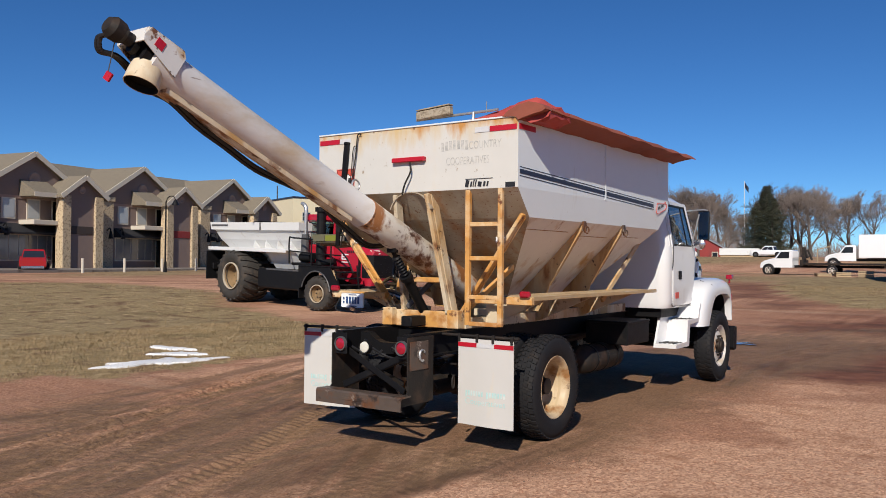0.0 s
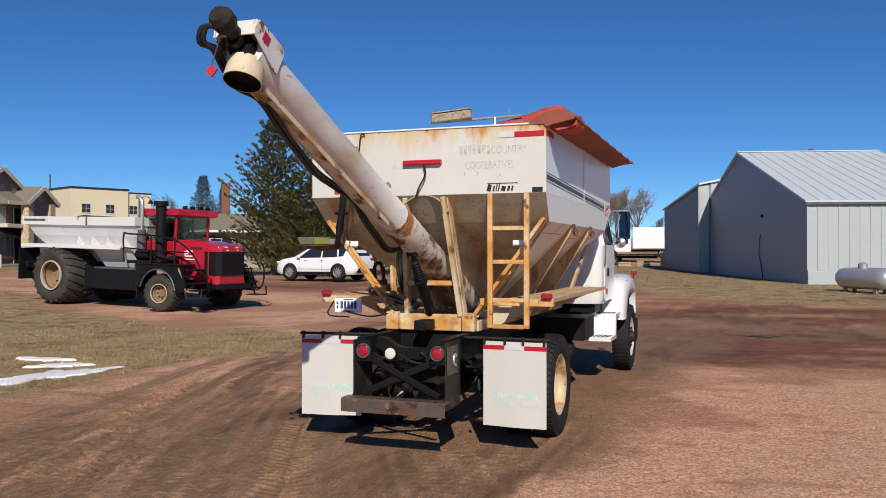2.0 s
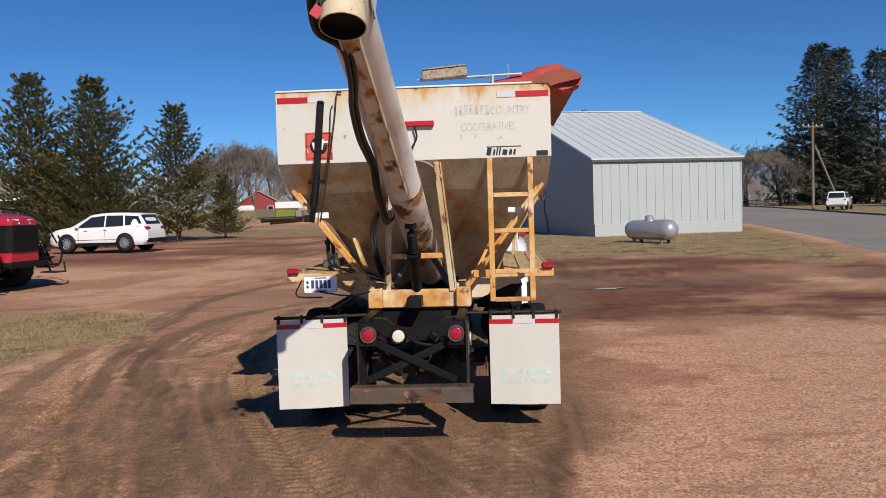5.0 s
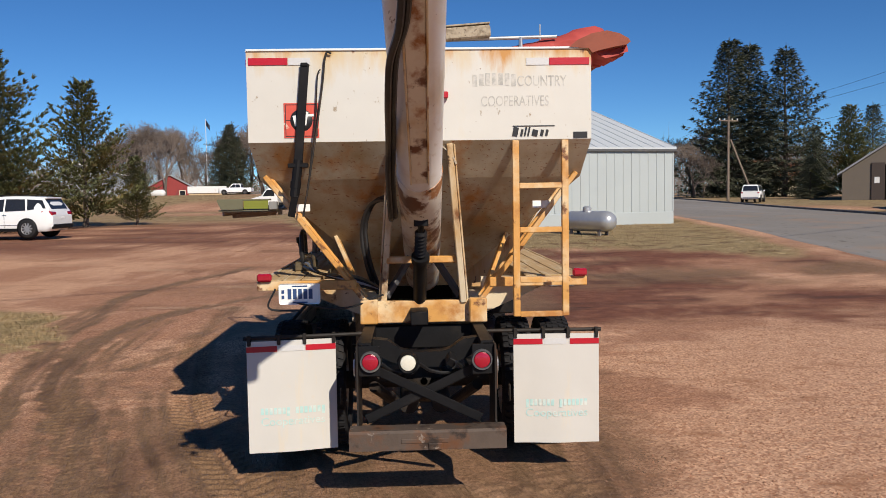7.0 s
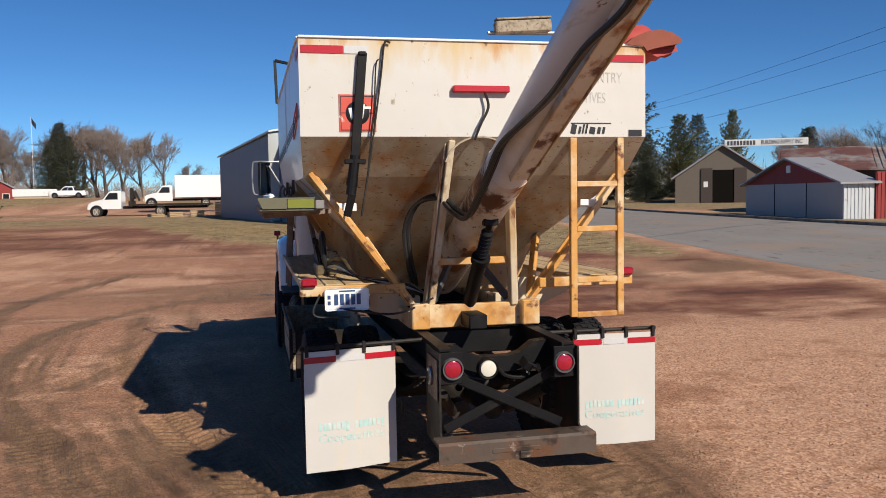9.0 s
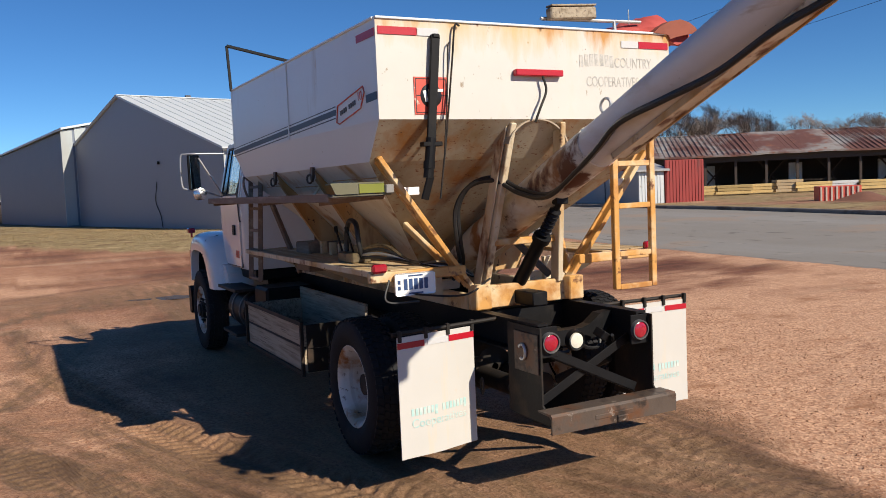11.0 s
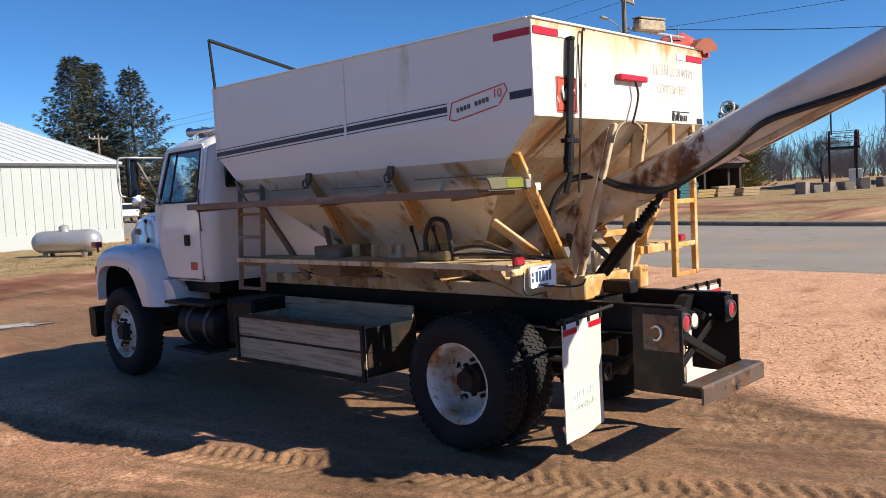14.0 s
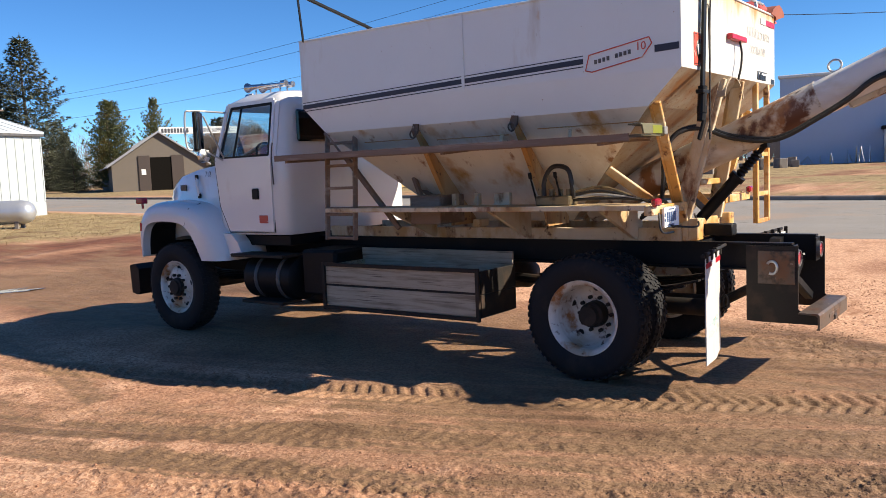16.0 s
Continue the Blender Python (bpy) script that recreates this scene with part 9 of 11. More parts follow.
# bays with broad gables, and porticos with small gables standing before them
bm = bm_new()
bx(bm, -9, 43.5, 1.6, 13, -0.6, 6.5)
part("main_wall", bm, M_STUCCO2, shops)
bm = bm_new()
prism(bm, [(0.9, 6.25), (7.0, 10.2), (13.6, 6.25)], -9.3, 53.2, "x")
part("main_roof", bm, M_SHINGLE, shops)
bm = bm_new()
bx(bm, -9.3, 43.9, 0.78, 0.9, 6.05, 6.45)
part("eave_fascia", bm, M_TRIM, shops)
for k, X in enumerate((-2.3, 10.8, 23.1, 36.5)):
    gb = gable_front(shops, X - 4.9, X + 4.9, 0.0, 7.0, 6.7, 9.75, M_STUCCO, "gable_bay")
    bm = bm_new()
    bx(bm, X - 4.9, X + 4.9, 0.25, 3, -0.6, 6.7)
    part("bay_body", bm, M_STUCCO, shops)
    bm = bm_new()
    bx(bm, X - 4.9, X + 4.9, -0.05, 0.0, 5.95, 6.2)
    part("string_course", bm, M_STUCCO2, gb)
    bm = bm_new()
    lathe(bm, [(-0.06, 0.0), (-0.06, 0.42), (-0.10, 0.44), (-0.10, 0.56), (0.02, 0.58)], 20, "y", (X + 0.3, 0, 7.75))
    part("round_vent", bm, M_STUCCO2, gb)
    for dx in (-2.2, 0.2):
        window(gb, X + dx, -0.02, 4.3, 1.15, 1.6, 1, 1, M_LTWIN)
    window(gb, X - 0.3, -0.02, 0.75, 5.6, 2.15, 6, 1, M_SHOPWIN)
    bm = bm_new()
    prism(bm, [(-0.02, 3.85), (-0.02, 2.95), (-1.0, 2.95), (-1.0, 3.1)], X - 3.3, 6.2, "x")
    part("awning", bm, M_AWN, gb, "black shop awning")
    bm = bm_new()
    bx(bm, X - 5.1, X - 3.6, -0.35, 0.9, -0.6, 6.3, 0.04)
    bx(bm, X - 5.2, X - 3.5, -0.45, 0.95, 6.3, 6.75, 0.04)
    part("stone_pier", bm, M_STONE, shops, "tan stone corner pier")
    for dx in (-4.4, -2.9):
        bm = bm_new()
        pipe(bm, curve([(X + dx, -0.3, 3.5), (X + dx, -0.7, 3.8), (X + dx, -0.85, 3.5)], 4), 0.05, 6)
        rod(bm, (X + dx, -0.85, 2.8), (X + dx, -0.85, 3.5), 0.22, 8, 0.1)
        part("wall_lantern", bm, M_BLACK, shops)
    # portico: two piers, a balcony over the entrance, a small gable
    xp = X + 3.4
    gable_front(shops, xp - 2.1, xp + 2.1, -2.2, 5.0, 6.45, 7.95, M_STUCCO, "portico_gable").location.z = 0.0
    for s_ in (-1, 1):
        b2 = bm_new()
        bx(b2, xp + s_ * 1.75 - 0.45, xp + s_ * 1.75 + 0.45, -2.45, -1.55, -0.6, 6.4, 0.04)
        part("stone_pier", b2, M_STONE, shops)
    b2 = bm_new()
    bx(b2, xp - 4.6, xp + 1.9, -1.9, 0.0, 3.75, 4.15, 0.03)
    part("balcony", b2, M_TRIM, shops, "cream balcony slab")
    b2 = bm_new()
    bx(b2, xp - 1.3, xp + 1.3, -2.05, -1.95, 4.95, 5.0)
    for i in range(9):
        bx(b2, xp - 1.2 + i * 0.3 - 0.015, xp - 1.2 + i * 0.3 + 0.015, -2.02, -1.98, 4.15, 4.95)
    part("balcony_rail", b2, M_BLACK, shops)
    b2 = bm_new()
    prism(b2, [(-2.0, 6.15), (-2.0, 6.5), (0.2, 7.7), (0.2, 6.15)], xp - 4.6, 2.7, "x")
    part("side_roof", b2, M_SHINGLE, shops)
    b2 = bm_new()
    bx(b2, xp - 4.65, xp - 1.9, -2.06, -2.0, 6.1, 6.5)
    part("eave_fascia", b2, M_TRIM, shops)
    b2 = bm_new()
    bx(b2, xp - 1.2, xp + 1.2, -2.25, -2.15, 3.05, 3.75, 0.02)
    part("shop_sign", b2, M_BARNRED if k == 2 else M_STORED, shops)
    window(shops, xp, -0.04, 0.0, 2.6, 2.8, 3, 1, M_DKWIN)
    window(shops, xp - 0.2, -0.04, 4.2, 2.2, 1.7, 2, 1, M_DKWIN)
    b2 = bm_new()
    lathe(b2, [(-2.24, 0.0), (-2.24, 0.22), (-2.28, 0.24), (-2.28, 0.33), (-2.2, 0.35)], 16, "y", (xp, 0, 6.95))
    part("round_vent", b2, M_STUCCO2, shops)
    window(shops, xp + 3.3, 1.58, 0.6, 1.5, 2.2, 2, 2, M_LTWIN)
    window(shops, xp + 3.3, 1.58, 4.2, 1.0, 1.5, 1, 1, M_LTWIN)
    b2 = bm_new()
    pipe(b2, [(xp + 2.7, 0.85, 6.2), (xp + 2.6, 1.45, 5.8), (xp + 2.6, 1.5, -0.5)], 0.06, 6)
    part("downpipe", b2, M_TRIM, shops)
for k in range(10):
    p = local(shops.matrix_basis)(8 + k * 4.2, -9.5, 0)
    po = thing("bollard", "pale wooden post beside the shop car park", "post", "posts by the shops", pose(p.x, p.y, gz(p.x, p.y)))
    bm = bm_new()
    rod(bm, (0, 0, -0.2), (0, 0, 1.15), 0.11, 8)
    part("post", bm, M_TRIM, po)
bm = bm_new()
q = local(shops.matrix_basis)
loft(bm, [[q(-10, -1.6, -0.1), q(60, -1.6, -0.1), q(60, -1.6, 0.08), q(-10, -1.6, 0.08)], [q(-10, -7.5, -0.3), q(60, -7.5, -0.3), q(60, -7.5, 0.02), q(-10, -7.5, 0.02)]])
tagged(part("pavement", bm, M_KERB, None), "pale concrete pavement before the shops", "pavement", kind="structure")


def street_lamp(x, y, h, rz):
    sl = thing("street_lamp", "dark green street lamp with a bell shade", "street lamp", "lamps by the shops", pose(x, y, gz(x, y), 0, 0, rz))
    bm = bm_new()
    rod(bm, (0, 0, -0.2), (0, 0, h), 0.09, 10, 0.06)
    rod(bm, (0, 0, 0), (0, 0, 0.9), 0.16, 10, 0.12)
    part("pole", bm, M_BLACK, sl)
    bm = bm_new()
    pipe(bm, curve([(0, 0, h - 0.1), (0.3, 0, h + 0.35), (1.0, 0, h + 0.4), (1.3, 0, h + 0.1)], 5), 0.04, 6)
    part("arm", bm, M_BLACK, sl)
    bm = bm_new()
    lathe(bm, [(h - 0.35, 0.32), (h - 0.1, 0.2), (h + 0.1, 0.08)], 12, "z", (1.3, 0, 0))
    part("shade", bm, M_BLACK, sl)


street_lamp(-55.6, 37.0, 6.0, 0)
street_lamp(-62, 67, 7.0, 20)

# cream block, brown house with chimney
cb = thing("cream_block", "flat-roofed cream stucco block behind the shops", "building", m=pose(-80.54, 75.56, 0.0, 0, 0, 68))
bm = bm_new()
bx(bm, 0, 7.75, -0.1, 24, -1, 10.35)
part("wall", bm, M_CREAMW, cb)
bm = bm_new()
bx(bm, 7.75, 11.2, 0.25, 22, -1, 10.05)
part("wall", bm, M_CREAMW, cb)
bm = bm_new()
bx(bm, 7.75, 11.3, 0.15, 22.1, 10.05, 10.2, 0.03)
part("parapet", bm, M_NAVY, cb)
bm = bm_new()
bx(bm, -0.12, 7.85, -0.22, 24.1, 10.35, 10.58, 0.03)
part("parapet", bm, M_NAVY, cb)
for x in (1.97, 5.19, 8.6):
    for z in (3.4, 7.22):
        window(cb, x, -0.1 if x < 7 else 0.25, z, 1.15, 1.15, 2, 2)
bm = bm_new()
rod(bm, (3, 14, 10.4), (3, 14, 13.2), 0.10, 6)
part("roof_plant", bm, M_GREYST, cb)
bh = thing("brown_house", "low brown house with a brick chimney", "house", m=pose(-52.5, 62.2, 1.2, 0, 0, 37))
bm = bm_new()
bx(bm, 0, 16, 0, 9, -0.5, 3.0)
part("wall", bm, M_STUCCO, bh)
bm = bm_new()
prism(bm, [(-0.8, 2.9), (9.8, 2.9), (4.5, 5.0)], -0.8, 17.6, "x")
part("roof", bm, M_SHINGLE, bh)
bm = bm_new()
beam(bm, (-0.85, -0.85, 2.95), (16.85, -0.85, 2.95), 0.12, 0.25, 0.01)
beam(bm, (-0.85, -0.85, 2.95), (-0.85, 4.5, 5.05), 0.12, 0.25, 0.01)
part("white_fascia", bm, M_TWHITE, bh)
bm = bm_new()
bx(bm, 4.1, 5.0, 4.6, 5.5, 3.0, 8.2, 0.04)
bx(bm, 4.03, 5.07, 4.53, 5.57, 8.0, 8.3, 0.04)
part("chimney", bm, M_BRICK, bh, "tall red-brown brick chimney")
window(bh, 4, 0, 0.9, 2.2, 1.3, 2)
window(bh, 11, 0, 0.9, 2.2, 1.3, 2)

# far yard: red shed, grey shed, low white trailer, flagpole, propane tank, low fence
rs = thing("red_shed", "small red barn with white-framed windows far across the yard", "shed", m=pose(-43.5, 137, 2.3, 0, 0, 12))
bm = bm_new()
prism(bm, [(-3.6, -1), (3.6, -1), (3.6, 1.9), (0, 3.9), (-3.6, 1.9)], 0, 8, "y")
part("wall", bm, M_BARNRED, rs)
for s in (-1, 1):
    bm = bm_new()
    beam(bm, (s * 4.0, 4, 1.75), (0, 4, 4.0), 8.6, 0.12, 0.01, (0, 0, 1))
    part("roof", bm, M_GREYROOF, rs)
    window(rs, s * 2.0, 0, 0.5, 0.9, 0.8)
gs = thing("grey_shed", "grey gabled shed with a white eave behind the pines", "shed", m=pose(-57.5, 141, 2.0, 0, 0, 20))
bm = bm_new()
prism(bm, [(-5, -1), (6, -1), (6, 4.2), (-5, 7)], 0, 9, "y")
part("wall", bm, M_BARND, gs)
bm = bm_new()
beam(bm, (6.4, 4, 4.15), (-5, 4, 7.1), 9.6, 0.2, 0.01)
part("roof", bm, M_TWHITE, gs)
wt = thing("white_trailer", "long low white trailer far across the yard", "trailer", m=pose(-39.6, 133.6, 2.75, 0, 0, 14) @ Matrix.Diagonal((0.85, 0.85, 0.85, 1)))
bm = bm_new()
bx(bm, 0, 7.4, 0, 2.4, 0.4, 1.75, 0.05)
part("body", bm, M_TWHITE, wt)
bm = bm_new()
bx(bm, 0.2, 7.2, 0.2, 2.2, -0.6, 0.4, 0.02)
part("undercarriage", bm, M_PALLET, wt)
fp = thing("flagpole", "white flagpole with a small flag", "flagpole", m=pose(-42.6, 158, 1.0))
bm = bm_new()
rod(bm, (0, 0, -0.5), (0, 0, 16.6), 0.09, 8, 0.05)
part("pole", bm, M_TWHITE, fp)
bm = bm_new()
rows = [[(0.08 + 0.14 * i, 0.12 * math.sin(i * 1.4), 16.4 - 0.26 * j - 0.20 * i) for i in range(6)] for j in range(5)]
V = [[bm.verts.new(p) for p in r] for r in rows]
for j in range(4):
    for i in range(5):
        bm.faces.new((V[j][i], V[j][i + 1], V[j + 1][i + 1], V[j + 1][i])).material_index = 1 if (i < 2 and j < 2) else 0
part("flag", bm, [M_NAVY, M_NAVY], fp)
t2 = thing("propane_tank", "white propane tank far off by the red shed", "tank", m=pose(-44.5, 131, 2.4, 0, 0, 80))
bm = bm_new()
lathe(bm, [(-2.2, 0.0), (-2.15, 0.3), (-1.9, 0.55), (-1.7, 0.6), (1.7, 0.6), (1.9, 0.55), (2.15, 0.3), (2.2, 0.0)], 20, "y", (0, 0, 0.75))
part("tank_shell", bm, M_TWHITE, t2, "", True)
for y in (-1.2, 1.2):
    bm = bm_new()
    bx(bm, -0.3, 0.3, y - 0.15, y + 0.15, -0.5, 0.3)
    part("leg", bm, M_KERB, t2)
bm = bm_new()
for k in range(26):
    x = -63 + k * 1.35
    bx(bm, x, x + 1.2, 56.0 + 0.2 * math.sin(k), 56.08 + 0.2 * math.sin(k), 0.3, 2.2)
tagged(part("board_fence", bm, M_WOOD, None), "grey board fence behind the pines", "fence", kind="stuff")

# ---- across the road ----
store = thing("gabled_store", "taupe gabled store, its open door's darkness painted on, with roof sign", "store", m=pose(47.1, 88.0, 0.90, 0, 0, -28) @ Matrix.Diagonal((1.02, 1.134, 1.134, 1)))
W_ = 10.6
bm = bm_new()
prism(bm, [(0, -0.5), (W_, -0.5), (W_, 2.7), (W_ / 2, 5.9), (0, 2.7)], 0, 0.25, "y")
part("front_wall", bm, M_STOREW, store)
bm = bm_new()
bx(bm, 0, W_, 0.26, 24, -0.5, 2.7)
part("side_wall", bm, M_STOREW, store)
for s in (0, 1):
    bm = bm_new()
    xa = -0.5 if s == 0 else W_ + 0.5
    za = 2.7 - 0.3
    loft(bm, [[(xa, -0.4, za), (W_ / 2, -0.4, 5.95), (W_ / 2, -0.4, 6.07), (xa, -0.4, za + 0.12)], [(xa, 24, za), (W_ / 2, 24, 5.95), (W_ / 2, 24, 6.07), (xa, 24, za + 0.12)]])
    rf = part("roof", bm, M_GREYROOF, store)
    bm = bm_new()
    for k in range(38):
        beam(bm, (xa, -0.3 + k * 0.64, za + 0.15), (W_ / 2, -0.3 + k * 0.64, 6.1), 0.07, 0.05, 0)
    tagged(part("seams", bm, M_GREYROOF, rf), kind="stuff")
# no real opening: a black sheet gives the darkness inside the door
bm = bm_new()
bx(bm, 4.2, 6.6, -0.03, 0.0, -0.3, 3.4)
part("door_opening_sheet", bm, M_VOID, store)
for x0, x1 in ((2.9, 4.2), (6.6, 8.0)):
    bm = bm_new()
    bx(bm, x0, x1, -0.12, -0.03, -0.3, 3.6, 0.02)
    part("sliding_door", bm, M_STORED, store)
bm = bm_new()
bx(bm, 3.2, 3.7, -0.14, -0.12, 1.6, 2.2)
part("notice", bm, M_TWHITE, store)
bm = bm_new()
bx(bm, 5.6, 14.8, 1.5, 1.7, 5.85, 6.6, 0.03)
sg = part("roof_sign", bm, M_TWHITE, store, "long white roof sign with dark letters")
bm = bm_new()
for k in range(9):
    bx(bm, 5.9 + k * 0.36, 6.15 + k * 0.36, 1.47, 1.5, 6.0, 6.45)
part("sign_bars", bm, M_GREYST, sg)
words("sign_lettering", "BUILDING SUPPLY INC", 0.62, pose(11.9, 1.47, 6.22, 90, 0, 0), M_GREYST, sg, "dark sign letters", 0.72)

rsd = thing("red_gable_shed", "low shed with red gable, grey doors and galvanised side", "shed")
A, B_ = Vector((30.9, 46.6, 0)), Vector((29.3, 34.6, 0))
t_ = (B_ - A).normalized()
n_ = Vector((t_.y, -t_.x, 0))
if n_.x > 0:
    n_ = -n_
Lw = (B_ - A).length
rsd.matrix_basis = Matrix((t_, -n_, Vector((0, 0, 1)))).transposed().to_4x4()
rsd.location = (A.x, A.y, 0.42)
bm = bm_new()
bx(bm, 0, Lw, 0, 0.15, -0.4, 2.08)
part("front_wall", bm, M_GREYW, rsd)
bm = bm_new()
prism(bm, [(0, 2.08), (Lw, 2.08), (Lw / 2, 3.55)], -0.01, 0.2, "y")
part("red_gable", bm, M_BARNRED, rsd)
for x in (Lw * 0.35, Lw * 0.68):
    bm = bm_new()
    bx(bm, x - 0.02, x + 0.02, -0.03, 0.0, -0.3, 2.08)
    part("door_joint", bm, M_BLACK, rsd)
bm = bm_new()
bx(bm, Lw / 2 - 0.25, Lw / 2 + 0.25, -0.05, 0.0, 2.75, 3.2)
part("gable_vent", bm, M_TWHITE, rsd)
for s in (0, 1):
    bm = bm_new()
    xa = -0.4 if s == 0 else Lw + 0.4
    loft(bm, [[(xa, -0.35, 1.98), (Lw / 2, -0.35, 3.60), (Lw / 2, -0.35, 3.70), (xa, -0.35, 2.08)], [(xa, 2.0, 1.98), (Lw / 2, 2.0, 3.60), (Lw / 2, 2.0, 3.70), (xa, 2.0, 2.08)]])
    part("roof", bm, M_GREYROOF, rsd)
bm = bm_new()
bx(bm, Lw, Lw + 0.1, 0, 1.75, -0.4, 2.08)
part("side_wall", bm, M_GALVW, rsd)
bm = bm_new()
for k in range(8):
    bx(bm, Lw + 0.1, Lw + 0.13, k * 0.21, k * 0.21 + 0.08, -0.3, 2.08)
tagged(part("ribs", bm, M_GALVW, rsd), kind="stuff")
bm = bm_new()
bx(bm, 0.0, Lw, 1.8, 1.9, -0.4, 2.08)
part("back_wall", bm, M_GREYW, rsd)
bm = bm_new()
bx(bm, Lw + 0.05, Lw + 0.2, 1.8, 4.5, -0.4, 2.62)
dr = part("red_sliding_door", bm, M_BARNRED, rsd, "red ribbed sliding door")
bm = bm_new()
for k in range(12):
    bx(bm, Lw + 0.2, Lw + 0.23, 1.85 + k * 0.225, 1.95 + k * 0.225, -0.3, 2.58)
tagged(part("ribs", bm, M_BARNRED, dr), kind="stuff")

# long open lumber shed with a rusting roof
ls = thing("lumber_shed", "long open-fronted lumber shed with a rusting metal roof", "shed")
S0, S1 = Vector((37.5, 47.5, 0)), Vector((63.7, 29.0, 0))
sx = (S1 - S0).normalized()
sn = Vector((sx.y, -sx.x, 0))
if sn.dot(Vector((-1, -0.5, 0))) < 0:
    sn = -sn
SL = (S1 - S0).length
ls.matrix_basis = Matrix((sx, -sn, Vector((0, 0, 1)))).transposed().to_4x4()
ls.location = (S0.x, S0.y, 0.75)
bm = bm_new()
N = 30
top = [[], [], [], []]
for i in range(N + 1):
    x = -3 + (SL + 3.6) * i / N
    sag = 0.10 * math.sin(i * 0.55) + 0.06 * math.sin(i * 1.7)
    for k, (y, z) in enumerate(((-1.4, 2.75), (5.0, 4.55 + sag), (5.0, 4.43 + sag), (-1.4, 2.63))):
        top[k].append(bm.verts.new((x, y, z + (0.4 * sag if k in (0, 3) else 0))))
for i in range(N):
    for k in range(4):
        bm.faces.new((top[k][i], top[k][i + 1], top[(k + 1) % 4][i + 1], top[(k + 1) % 4][i]))
for i in (0, N):
    bm.faces.new([top[k][i] for k in range(4)])
rf = part("roof", bm, M_RUSTROOF, ls, "sagging rust-brown metal roof")
bm = bm_new()
loft(bm, [[(-3, 5.02, 4.5), (-3, 12, 2.6), (-3, 12, 2.7), (-3, 5.02, 4.6)], [(SL + 0.6, 5.02, 4.5), (SL + 0.6, 12, 2.6), (SL + 0.6, 12, 2.7), (SL + 0.6, 5.02, 4.6)]])
part("back_roof", bm, M_RUSTROOF, ls)
bm = bm_new()
for k in range(90):
    x = -2.8 + k * (SL + 3) / 90
    beam(bm, (x, -1.35, 2.77), (x, 5.0, 4.59), 0.05, 0.05, 0)
tagged(part("seams", bm, M_RUSTROOF, rf), kind="stuff")
bm = bm_new()
bx(bm, -3, SL + 0.3, 7.8, 8.0, -0.8, 3.9)
part("back_wall", bm, M_STORED, ls)
bm = bm_new()
bx(bm, SL + 0.1, SL + 0.3, -0.5, 8, -0.8, 2.8)
part("end_wall", bm, M_STORED, ls)
bm = bm_new()
bx(bm, -3, SL + 0.4, -0.9, -0.75, 2.2, 2.65)
part("front_beam", bm, M_STORED, ls)
k = 0
x = -2.0
while x < SL:
    bm = bm_new()
    bx(bm, x - 0.09, x + 0.09, -0.85, -0.67, -0.8, 2.3)
    part("post", bm, M_STORED, ls)
    if k % 2 == 0 and x + 2.2 < SL:
        bm = bm_new()
        beam(bm, (x, 2.5, -0.2), (x + 2.2, 2.5, 2.4), 0.1, 0.12, 0)
        beam(bm, (x + 2.2, 2.55, -0.2), (x, 2.55, 2.4), 0.1, 0.12, 0)
        part("cross_brace", bm, M_STORED, ls)
    if k % 3 == 1:
        bm = bm_new()
        bx(bm, x + 0.3, x + 1.3, 3.0, 3.2, -0.4, 2.0)
        part("inner_panel", bm, M_GALVW, ls)
    x += 2.2
    k += 1
random.seed(5)
cols = [M_LUMBER, M_LUMBER, M_LUMBER, M_LUMBER, M_PALLET, M_LUMBER, M_WHITES, M_LUMBER, M_PALLET, M_LUMBER, M_REDS, M_TEALS, M_LUMBER, M_PALLET, M_PALLET]
names = {M_LUMBER: "pale fresh lumber stack before the shed", M_PALLET: "grey-brown lumber stack before the shed", M_WHITES: "white wrapped lumber stack", M_REDS: "red wrapped stack of boards", M_TEALS: "teal wrapped stack of boards"}
for k, m_ in enumerate(cols):
    u_ = 0.14 + k * 0.0595
    p = S0 + sx * (SL * u_) + sn * (2.6 + 1.6 * random.random())
    L_, H_ = 1.5 + random.random() * (1.6 if k < 10 else 0.1), 0.45 + 0.45 * random.random() + (0.45 if k in (10, 11) else 0)
    st = thing("lumber_stack", names[m_], "lumber", "lumber stacks", pose(p.x, p.y, 0.62, 0, 0, math.degrees(math.atan2(sx.y, sx.x)) + random.uniform(-6, 6)))
    n = max(3, int(H_ / 0.22))
    for j in range(n):
        bm = bm_new()
        o = random.uniform(-0.1, 0.1)
        bx(bm, -L_ / 2 + o, L_ / 2 + o, -0.6, 0.6, j * 0.22, j * 0.22 + 0.195, 0.01)
        part("board_layer", bm, m_, st)
bn = thing("steel_bin", "rust-red ribbed steel bin across the road", "bin", m=pose(34.0, 24.6, 0.45, 0, 0, -38))
bm = bm_new()
bx(bm, -1.0, 1.0, -0.6, 0.6, -0.2, 0.75, 0.02)
part("bin_body", bm, M_DECALRED, bn)
for k in range(8):
    bm = bm_new()
    bx(bm, -0.95 + k * 0.25, -0.87 + k * 0.25, -0.64, -0.6, -0.1, 0.72)
    part("rib", bm, M_TRIM, bn)
bm = bm_new()
rings = []
for i, r in enumerate((1.9, 1.4, 0.8, 0.25)):
    rings.append([(34.5 + r * math.cos(a) * (1 + 0.15 * math.sin(3 * a + i)), 23.4 + 0.8 * r * math.sin(a), 0.32 + 0.18 * i) for a in np.linspace(0, 2 * math.pi, 17)[:-1]])
loft(bm, rings)
